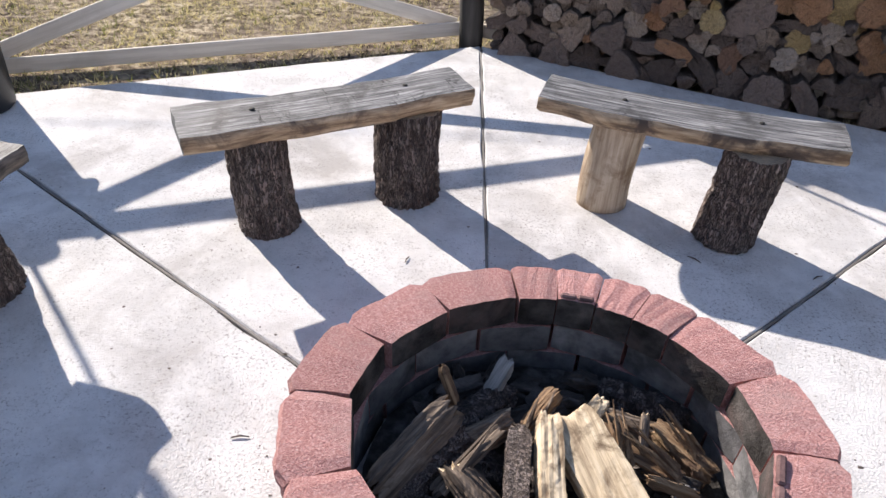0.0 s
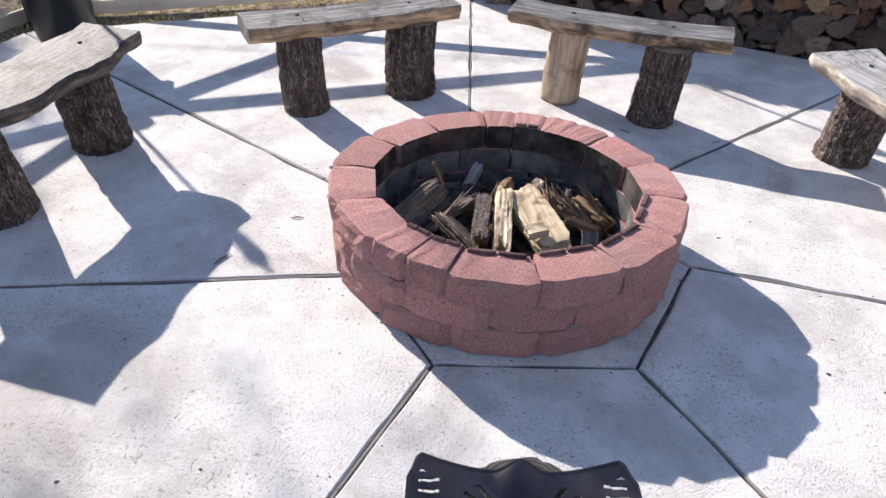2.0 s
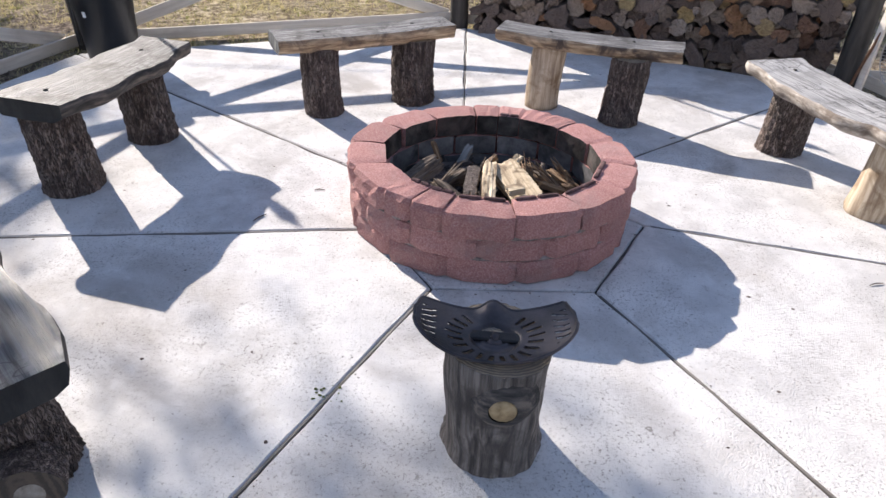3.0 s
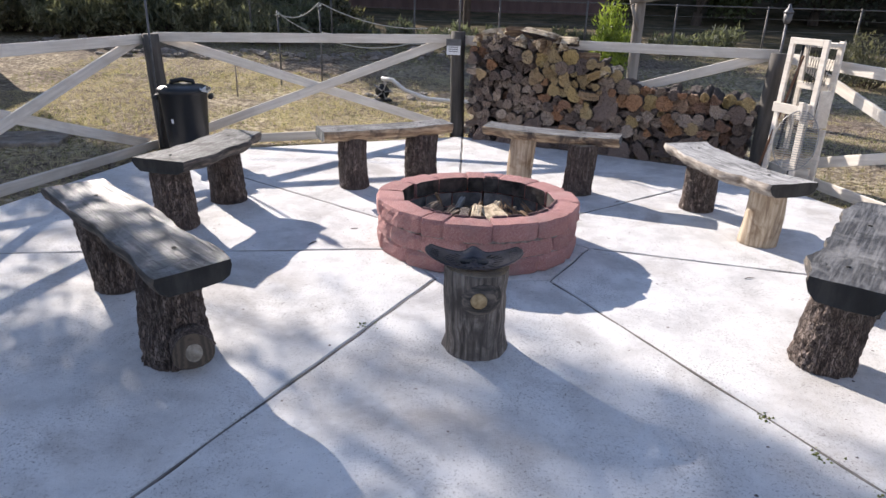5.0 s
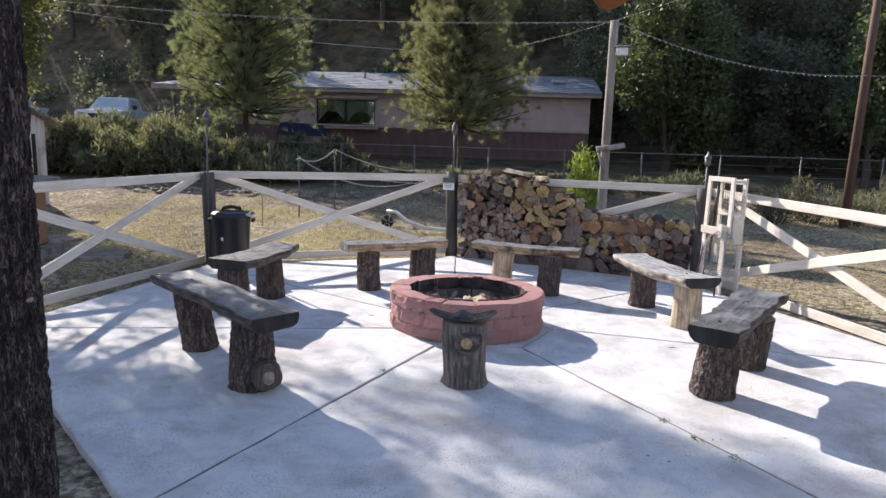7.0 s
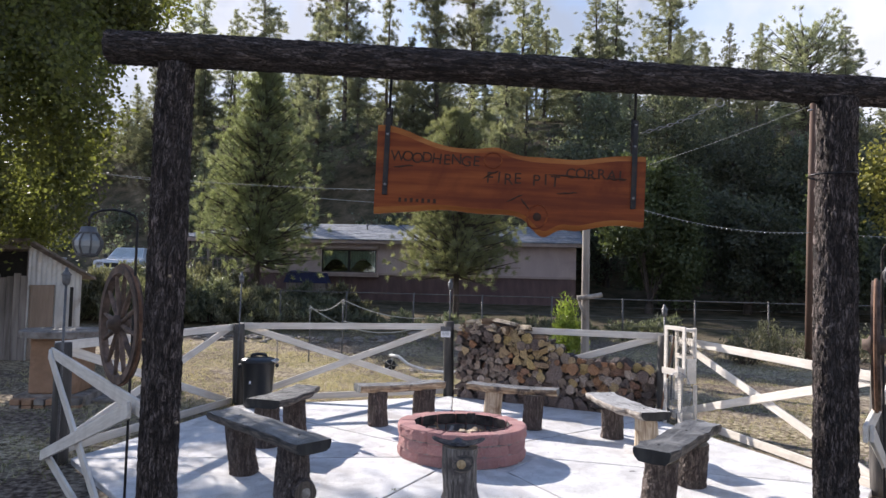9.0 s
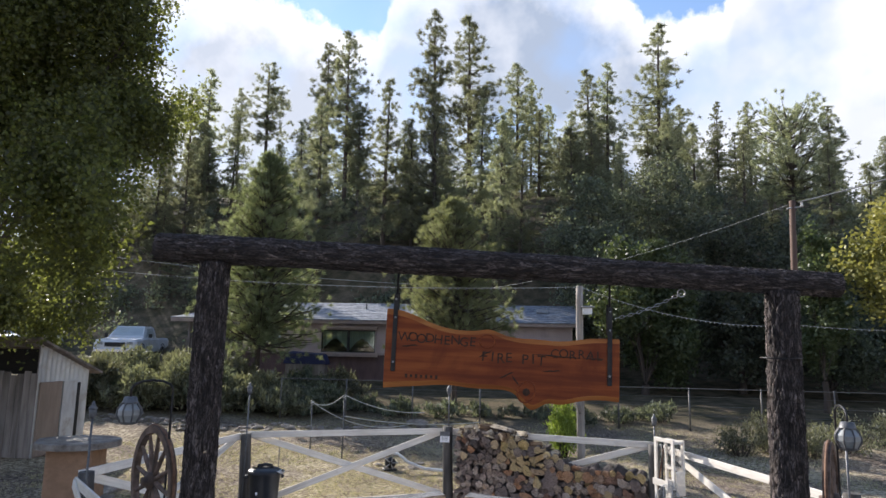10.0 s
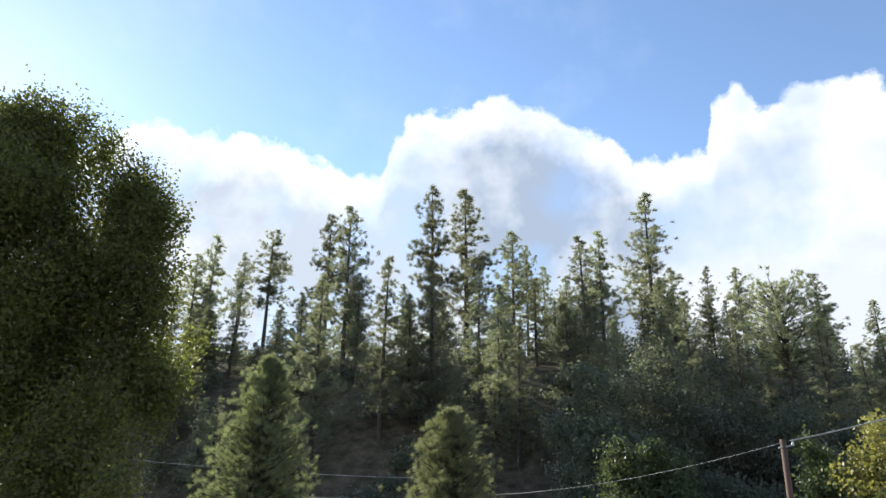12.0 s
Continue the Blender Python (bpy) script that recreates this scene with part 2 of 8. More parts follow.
M["bark"] = material("bark", [(0.085, 0.064, 0.056), (0.19, 0.145, 0.127), (0.345, 0.28, 0.25)], 42, (1, 1, 0.22), bump=1.0, bump_scale=100, bump_dist=0.014, cells=48, vary=0.12, stain=(0.24, 0.2, 0.18), stain_scale=7, stain_at=(0.5, 0.7))
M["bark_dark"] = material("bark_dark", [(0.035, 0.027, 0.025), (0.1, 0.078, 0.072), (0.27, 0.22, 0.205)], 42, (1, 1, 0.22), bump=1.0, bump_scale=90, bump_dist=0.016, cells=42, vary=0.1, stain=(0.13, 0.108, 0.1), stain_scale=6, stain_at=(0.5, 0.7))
M["trunk"] = material("trunk", [(0.05, 0.038, 0.03), (0.11, 0.085, 0.07)], 6, (1, 1, 0.3), bump=1.0, bump_scale=20, bump_dist=0.03, vary=0.15)
M["peeled"] = material("peeled", [(0.26, 0.19, 0.135), (0.43, 0.345, 0.25), (0.55, 0.465, 0.36)], 40, (1, 1, 0.07), bump=0.7, bump_scale=60, stain=(0.2, 0.13, 0.075), stain_scale=8, stain_at=(0.5, 0.68), specks=((0.12, 0.07, 0.045), 14, 0.67), vary=0.08)
M["stool_wood"] = material("stool_wood", [(0.05, 0.043, 0.038), (0.15, 0.13, 0.115), (0.27, 0.24, 0.215)], 60, (1, 1, 0.05), bump=1.0, bump_scale=70, bump_dist=0.008, stain=(0.07, 0.06, 0.054), stain_scale=7, stain_at=(0.48, 0.68))
M["worn_wood"] = material("worn_wood", [(0.03, 0.03, 0.031), (0.11, 0.11, 0.111), (0.25, 0.248, 0.246)], 90, (0.035, 1, 1), bump=1.0, bump_scale=90, bump_dist=0.006, stain=(0.03, 0.03, 0.03), stain_scale=6, stain_at=(0.5, 0.62), vary=0.1, rough=(0.45, 0.7), specks=((0.33, 0.325, 0.32), 34, 0.62), checks=(26, 14), spec=0.15)
M["grey_wood"] = material("grey_wood", [(0.05, 0.05, 0.053), (0.165, 0.164, 0.167), (0.36, 0.358, 0.358)], 95, (0.03, 1, 1), bump=1.0, bump_scale=90, bump_dist=0.006, stain=(0.06, 0.058, 0.058), stain_scale=6, stain_at=(0.47, 0.66), vary=0.12, rough=(0.5, 0.75), specks=((0.035, 0.033, 0.033), 30, 0.64), checks=(26, 14), spec=0.3)
M["dark_wood"] = material("dark_wood", [(0.03, 0.03, 0.032), (0.085, 0.085, 0.087), (0.19, 0.189, 0.189)], 80, (0.03, 1, 1), bump=0.8, bump_scale=80, bump_dist=0.005, stain=(0.28, 0.276, 0.272), stain_scale=4.2, stain_at=(0.48, 0.68), vary=0.1, rough=(0.36, 0.6), checks=(24, 12), spec=0.45)
M["pale_wood"] = material("pale_wood", [(0.2, 0.197, 0.192), (0.38, 0.373, 0.365), (0.54, 0.53, 0.52)], 85, (0.04, 1, 1), bump=0.8, bump_scale=80, bump_dist=0.004, stain=(0.2, 0.195, 0.19), stain_scale=5, vary=0.05, rough=(0.5, 0.8), checks=(24, 11), spec=0.25, specks=((0.08, 0.075, 0.072), 22, 0.67))
M["edge_yellow"] = material("edge_yellow", [(0.16, 0.105, 0.066), (0.38, 0.275, 0.175), (0.58, 0.455, 0.31)], 42, (0.12, 1, 1), bump=0.9, bump_scale=60, stain=(0.09, 0.066, 0.053), stain_scale=6, stain_at=(0.46, 0.62), vary=0.1)
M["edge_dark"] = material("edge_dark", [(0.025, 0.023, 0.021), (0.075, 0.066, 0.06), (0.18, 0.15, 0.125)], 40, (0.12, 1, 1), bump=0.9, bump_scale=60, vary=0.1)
M["black_end"] = material("black_end", [(0.008, 0.008, 0.008), (0.02, 0.02, 0.02), (0.045, 0.043, 0.04)], 9, (1, 1, 0.3), bump=0.6, bump_scale=60, rough=(0.5, 0.8))
M["grey_end"] = material("grey_end", [(0.05, 0.055, 0.055), (0.12, 0.125, 0.125), (0.25, 0.25, 0.24)], 20, (1, 1, 0.15), bump=0.8, bump_scale=60)
M["cut"] = material("cut", [(0.2, 0.15, 0.105), (0.33, 0.25, 0.17), (0.43, 0.34, 0.24)], 18, rings=38, bump=0.6, bump_scale=70, stain=(0.16, 0.13, 0.11), stain_scale=8)
# near-black colour that stands for shade in holes and gaps
M["hole_shade"] = material("hole_shade", [(0.01, 0.01, 0.01), (0.03, 0.028, 0.025)], 30)
M["rail"] = material("rail", [(0.62, 0.565, 0.49), (0.7, 0.645, 0.57), (0.77, 0.715, 0.635)], 40, (0.06, 1, 1), bump=0.35, bump_scale=80, stain=(0.55, 0.49, 0.42), stain_scale=2.6, stain_at=(0.5, 0.75), vary=0.08, spec=0.3)
M["creosote"] = material("creosote", [(0.03, 0.028, 0.026), (0.065, 0.058, 0.052), (0.11, 0.1, 0.09)], 10, (1, 1, 0.12), bump=0.8, bump_scale=45, vary=0.15)
M["iron"] = material("iron", [(0.02, 0.02, 0.022), (0.045, 0.044, 0.045)], 12, bump=0.3, bump_scale=90, rough=(0.4, 0.65), metal=0.6, stain=(0.07, 0.05, 0.04), stain_scale=8)
M["seat_iron"] = material("seat_iron", [(0.03, 0.027, 0.03), (0.05, 0.045, 0.05), (0.085, 0.075, 0.08)], 9, bump=0.25, bump_scale=120, rough=(0.3, 0.48), metal=0.35, stain=(0.085, 0.068, 0.066), stain_scale=6)
M["galv"] = material("galv", [(0.28, 0.28, 0.28), (0.4, 0.4, 0.4)], 10, rough=(0.35, 0.6), metal=0.8, bump=0.2)
M["wire_dull"] = material("wire_dull", [(0.1, 0.095, 0.09), (0.17, 0.16, 0.15)], 10, rough=(0.5, 0.7), metal=0.3, bump=0.2)
M["rust"] = material("rust", [(0.1, 0.05, 0.03), (0.17, 0.09, 0.055), (0.24, 0.14, 0.09)], 12, bump=0.6, bump_scale=70, rough=(0.6, 0.9), metal=0.2)
M["sign"] = material("sign", [(0.15, 0.033, 0.012), (0.235, 0.056, 0.017), (0.31, 0.088, 0.025)], 9, (0.12, 1, 1.8), bump=0.25, bump_scale=40, rough=(0.45, 0.65), stain=(0.14, 0.03, 0.012), stain_scale=2.6, stain_at=(0.52, 0.72), spec=0.2)
M["sign_edge"] = material("sign_edge", [(0.25, 0.08, 0.022), (0.36, 0.125, 0.033), (0.44, 0.18, 0.055)], 8, (0.18, 1, 1.5), bump=0.3, bump_scale=40, rough=(0.45, 0.65), spec=0.2)
M["carved"] = material("carved", [(0.035, 0.018, 0.012), (0.075, 0.036, 0.02)], 30, bump=0.6)
M["wheel"] = material("wheel", [(0.055, 0.038, 0.03), (0.11, 0.075, 0.057), (0.18, 0.125, 0.1)], 10, bump=0.6, bump_scale=60, vary=0.1)
M["black_plastic"] = material("black_plastic", [(0.013, 0.014, 0.016), (0.022, 0.023, 0.026)], 4, bump=0.15, bump_scale=160, rough=(0.35, 0.5))
M["white_plastic"] = material("white_plastic", [(0.7, 0.7, 0.7), (0.8, 0.8, 0.8)], 8, bump=0.1, rough=(0.4, 0.6))
M["text_grey"] = material("text_grey", [(0.2, 0.2, 0.2), (0.3, 0.3, 0.3)], 8)
M["lamp_grey"] = material("lamp_grey", [(0.09, 0.09, 0.095), (0.16, 0.16, 0.165)], 14, rough=(0.4, 0.6), metal=0.4)
M["lamp_glass"] = material("lamp_glass", [(0.22, 0.235, 0.24), (0.32, 0.335, 0.34)], 5, rough=(0.1, 0.25), bump=0.1, spec=0.6)
M["hose"] = material("hose", [(0.6, 0.59, 0.57), (0.72, 0.71, 0.68)], 6, rough=(0.45, 0.6))
M["rope"] = material("rope", [(0.35, 0.36, 0.33), (0.5, 0.5, 0.46)], 40, bump=0.8, bump_scale=200)
M["soil"] = None
M["stone"] = material("stone", [(0.15, 0.125, 0.105), (0.27, 0.235, 0.205), (0.38, 0.345, 0.31)], 7, bump=0.9, bump_scale=30, bump_dist=0.02, vary=0.25, stain=(0.25, 0.2, 0.16), stain_scale=3)
M["boards"] = material("boards", [(0.11, 0.095, 0.085), (0.19, 0.165, 0.15), (0.27, 0.24, 0.22)], 5, (1, 1, 0.12), bump=0.7, bump_scale=30, vary=0.15)
M["tin"] = material("tin", [(0.42, 0.42, 0.42), (0.55, 0.55, 0.54), (0.62, 0.62, 0.6)], 3, (1, 1, 0.3), rough=(0.45, 0.7), metal=0.25, bump=0.2, stain=(0.36, 0.31, 0.26), stain_scale=1.5)
M["plywood"] = material("plywood", [(0.2, 0.15, 0.115), (0.3, 0.23, 0.18)], 4, (1, 1, 0.2), bump=0.4, bump_scale=40)
M["table_clay"] = material("table_clay", [(0.27, 0.16, 0.095), (0.36, 0.22, 0.14)], 6, bump=0.5, bump_scale=40, stain=(0.22, 0.13, 0.08), stain_scale=3)
M["house_wall"] = material("house_wall", [(0.43, 0.345, 0.33), (0.5, 0.41, 0.39)], 2, (1, 1, 0.3), bump=0.3, bump_scale=20, stain=(0.38, 0.31, 0.3), stain_scale=0.8)
M["skirt"] = material("skirt", [(0.11, 0.07, 0.07), (0.16, 0.105, 0.1)], 4, (1, 1, 0.3), bump=0.4, bump_scale=20)
M["trim"] = material("trim", [(0.34, 0.27, 0.25), (0.42, 0.34, 0.31)], 4, bump=0.2)
M["roof"] = material("roof", [(0.11, 0.125, 0.155), (0.19, 0.207, 0.242), (0.29, 0.31, 0.34)], 5, (1, 1, 1), bump=0.8, bump_scale=25, bump_dist=0.02, stain=(0.3, 0.31, 0.33), stain_scale=0.8, vary=0.08)
M["curtain"] = material("curtain", [(0.28, 0.36, 0.32), (0.5, 0.58, 0.53)], 10, (6, 1, 0.4), bump=0.4)
M["pane"] = glass_material("pane")
M["car_paint"] = material("car_paint", [(0.66, 0.67, 0.69), (0.72, 0.73, 0.75)], 2, rough=(0.18, 0.3), bump=0.03, stain=(0.6, 0.59, 0.57), stain_scale=1.5)
M["car_dark"] = material("car_dark", [(0.015, 0.015, 0.016), (0.03, 0.03, 0.03)], 10, rough=(0.5, 0.8))
M["chrome"] = material("chrome", [(0.5, 0.5, 0.5), (0.6, 0.6, 0.6)], 10, metal=1.0, rough=(0.15, 0.3), bump=0.05)
M["pole_wood"] = material("pole_wood", [(0.2, 0.17, 0.145), (0.3, 0.265, 0.23), (0.38, 0.34, 0.3)], 7, (1, 1, 0.1), bump=0.6, bump_scale=40)
M["pole_brown"] = material("pole_brown", [(0.085, 0.05, 0.035), (0.14, 0.085, 0.06)], 7, (1, 1, 0.1), bump=0.5, bump_scale=40)
M["wire"] = material("wire", [(0.25, 0.25, 0.24), (0.38, 0.38, 0.36)], 20, rough=(0.4, 0.6))
M["tarp"] = material("tarp", [(0.016, 0.02, 0.06), (0.028, 0.034, 0.09)], 5, bump=0.5)
M["lip"] = material("lip", [(0.07, 0.045, 0.045), (0.13, 0.08, 0.078), (0.2, 0.125, 0.12)], 20, bump=0.8, bump_scale=120, vary=0.15, spec=0.1)
M["edge_pale"] = material("edge_pale", [(0.18, 0.15, 0.125), (0.34, 0.3, 0.26), (0.5, 0.46, 0.41)], 42, (0.12, 1, 1), bump=0.9, bump_scale=60, stain=(0.13, 0.1, 0.08), stain_scale=8, stain_at=(0.48, 0.64), vary=0.1)
M["stub_rim"] = material("stub_rim", [(0.07, 0.055, 0.042), (0.13, 0.1, 0.075)], 12, rings=30, bump=0.6)
M["stub_heart"] = material("stub_heart", [(0.2, 0.17, 0.135), (0.32, 0.28, 0.23), (0.42, 0.38, 0.32)], 22, bump=0.6)
M["knot_face"] = material("knot_face", [(0.3, 0.21, 0.11), (0.45, 0.33, 0.18), (0.52, 0.4, 0.24)], 30, bump=0.5)
M["leaf_lime"] = leaf_material("leaf_lime", (0.12, 0.17, 0.03), (0.3, 0.36, 0.08), 0.45)
M["needles_lit"] = leaf_material("needles_lit", (0.11, 0.132, 0.085), (0.32, 0.34, 0.205), 0.52, 0.1)
# far needles made paler and greyer in colour to stand in for haze
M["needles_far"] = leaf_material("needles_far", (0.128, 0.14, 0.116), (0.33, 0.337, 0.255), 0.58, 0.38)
M["leaf_poplar"] = leaf_material("leaf_poplar", (0.052, 0.057, 0.033), (0.175, 0.195, 0.052), 0.58, gloss=0.6)
# woods and scrub leaves, their colour lifted to imitate the hill's haze
M["leaf_dark"] = leaf_material("leaf_dark", (0.064, 0.074, 0.06), (0.185, 0.203, 0.152), 0.48)
M["leaf_bright"] = leaf_material("leaf_bright", (0.06, 0.09, 0.04), (0.15, 0.19, 0.09), 0.38)
M["leaf_yellow"] = leaf_material("leaf_yellow", (0.16, 0.16, 0.05), (0.32, 0.275, 0.1), 0.35)
M["leaf_sage"] = leaf_material("leaf_sage", (0.055, 0.058, 0.04), (0.24, 0.24, 0.165), 0.4)
M["grass_dry"] = leaf_material("grass_dry", (0.26, 0.225, 0.14), (0.64, 0.58, 0.385), 0.35, 0.1)
M["grass_green"] = leaf_material("grass_green", (0.07, 0.1, 0.025), (0.22, 0.24, 0.07), 0.35, 0.1)


def soil_material():
    m = material("soil", [(0.055, 0.042, 0.033), (0.16, 0.126, 0.1), (0.34, 0.28, 0.225)], 16, bump=1.0, bump_scale=30, bump_dist=0.025, specks=((0.4, 0.36, 0.3), 26, 0.66), spec=0.04, rough=(0.95, 1.0))
    nt = m.node_tree
    bs = [n for n in nt.nodes if n.type == "BSDF_PRINCIPLED"][0]
    src = bs.inputs["Base Color"].links[0].from_socket
    tc = nt.nodes.new("ShaderNodeTexCoord")
    g = noise_node(nt, tc.outputs["Object"], 0.5, 8, 0.68)
    fine = noise_node(nt, tc.outputs["Object"], 14, 5, 0.7)
    grass = ramp(nt, fine, [(0.38, (0.085, 0.065, 0.045)), (0.5, (0.31, 0.255, 0.175)), (0.6, (0.64, 0.55, 0.4))])
    col = mix(nt, ramp(nt, g, [(0.43, (0, 0, 0)), (0.58, (0.9, 0.9, 0.9))]), src, grass)
    sep = nt.nodes.new("ShaderNodeSeparateXYZ")
    nt.links.new(tc.outputs["Object"], sep.inputs[0])
    litter = ramp(nt, noise_node(nt, tc.outputs["Object"], 1.3, 8, 0.7), [(0.35, (0.05, 0.05, 0.03)), (0.5, (0.11, 0.092, 0.06)), (0.66, (0.18, 0.138, 0.095))])
    edge = math_node(nt, "ADD", sep.outputs[1], math_node(nt, "MULTIPLY", g, 6))
    col = mix(nt, math_node(nt, "DIVIDE", math_node(nt, "SUBTRACT", edge, 13.5), 4, True), col, litter)
    nt.links.new(col, bs.inputs["Base Color"])
    return m


def firewood_material(name, tones):
    """Sawn and split ends: rings and cracks in one of a family of tones."""
    m = material(name, [(0.42, 0.39, 0.37), (0.8, 0.77, 0.74), (1, 1, 1)], 26, rings=45, bump=1.0, bump_scale=60, bump_dist=0.01, stain=(0.3, 0.27, 0.25), stain_scale=9, stain_at=(0.5, 0.68))
    nt = m.node_tree
    bs = [n for n in nt.nodes if n.type == "BSDF_PRINCIPLED"][0]
    src = bs.inputs["Base Color"].links[0].from_socket
    info = nt.nodes.new("ShaderNodeObjectInfo")
    tone = ramp(nt, info.outputs["Random"], [(i / (len(tones) - 1), c) for i, c in enumerate(tones)])
    nt.links.new(mix(nt, 1.0, src, tone, "MULTIPLY"), bs.inputs["Base Color"])
    return m


def weather_concrete():
    """Trowel marks, clusters of pits, dark scuffs and brown dirt over the slab."""
    nt = M["concrete"].node_tree
    bs = [n for n in nt.nodes if n.type == "BSDF_PRINCIPLED"][0]
    src = bs.inputs["Base Color"].links[0].from_socket
    tc = nt.nodes.new("ShaderNodeTexCoord")
    P = tc.outputs["Object"]
    where = ramp(nt, noise_node(nt, P, 2.3, 5, 0.65), [(0.42, (0.12, 0.12, 0.12)), (0.58, (1, 1, 1))])
    pit = ramp(nt, noise_node(nt, P, 85, 6, 0.8), [(0.545, (0, 0, 0)), (0.61, (0.95, 0.95, 0.95))])
    col = mix(nt, math_node(nt, "MULTIPLY", where, pit), src, (0.2, 0.182, 0.17))
    # large scattered chips, each a few millimetres to a centimetre
    chip_at = ramp(nt, noise_node(nt, P, 1.7, 4, 0.6), [(0.5, (0, 0, 0)), (0.6, (1, 1, 1))])
    chip = ramp(nt, noise_node(nt, P, 24, 5, 0.75, 0.8), [(0.62, (0, 0, 0)), (0.645, (0.8, 0.8, 0.8))])
    col = mix(nt, math_node(nt, "MULTIPLY", chip_at, chip), col, (0.23, 0.21, 0.2))
    # faint scuffs, drawn out one way
    mp = nt.nodes.new("ShaderNodeMapping")
    nt.links.new(P, mp.inputs[0])
    mp.inputs["Rotation"].default_value, mp.inputs["Scale"].default_value = (0, 0, 0.6), (0.22, 1, 1)
    scuff = ramp(nt, noise_node(nt, mp.outputs[0], 34, 4, 0.7), [(0.58, (0, 0, 0)), (0.68, (0.4, 0.4, 0.4))])
    col = mix(nt, math_node(nt, "MULTIPLY", where, scuff), col, (0.4, 0.385, 0.375))
    # floury lighter patches and brown dirt
    pale = ramp(nt, noise_node(nt, P, 5.5, 7, 0.7), [(0.5, (0, 0, 0)), (0.66, (0.5, 0.5, 0.5))])
    col = mix(nt, pale, col, (0.77, 0.76, 0.75))
    dirt = ramp(nt, noise_node(nt, P, 0.8, 7, 0.72), [(0.52, (0, 0, 0)), (0.72, (0.6, 0.6, 0.6))])
    grain = ramp(nt, noise_node(nt, P, 190, 3, 0.7), [(0.36, (0.2, 0.2, 0.2)), (0.6, (1, 1, 1))])
    col = mix(nt, math_node(nt, "MULTIPLY", dirt, grain), col, (0.4, 0.355, 0.315))
    nt.links.new(col, bs.inputs["Base Color"])


weather_concrete()
M["soil"] = soil_material()
M["end_grey"] = firewood_material("end_grey", [(0.38, 0.3, 0.245), (0.68, 0.56, 0.47), (0.5, 0.385, 0.295), (0.78, 0.66, 0.56), (0.42, 0.315, 0.255)])
M["end_dark"] = firewood_material("end_dark", [(0.16, 0.125, 0.108), (0.33, 0.255, 0.22), (0.21, 0.165, 0.145), (0.4, 0.31, 0.265), (0.19, 0.15, 0.135)])
M["end_yellow"] = firewood_material("end_yellow", [(0.66, 0.47, 0.24), (0.8, 0.6, 0.27), (0.7, 0.52, 0.32), (0.84, 0.66, 0.34), (0.56, 0.4, 0.25)])
M["end_orange"] = firewood_material("end_orange", [(0.38, 0.23, 0.165), (0.66, 0.355, 0.19), (0.46, 0.285, 0.21), (0.72, 0.39, 0.19), (0.52, 0.38, 0.29)])

# ---- mesh building ----


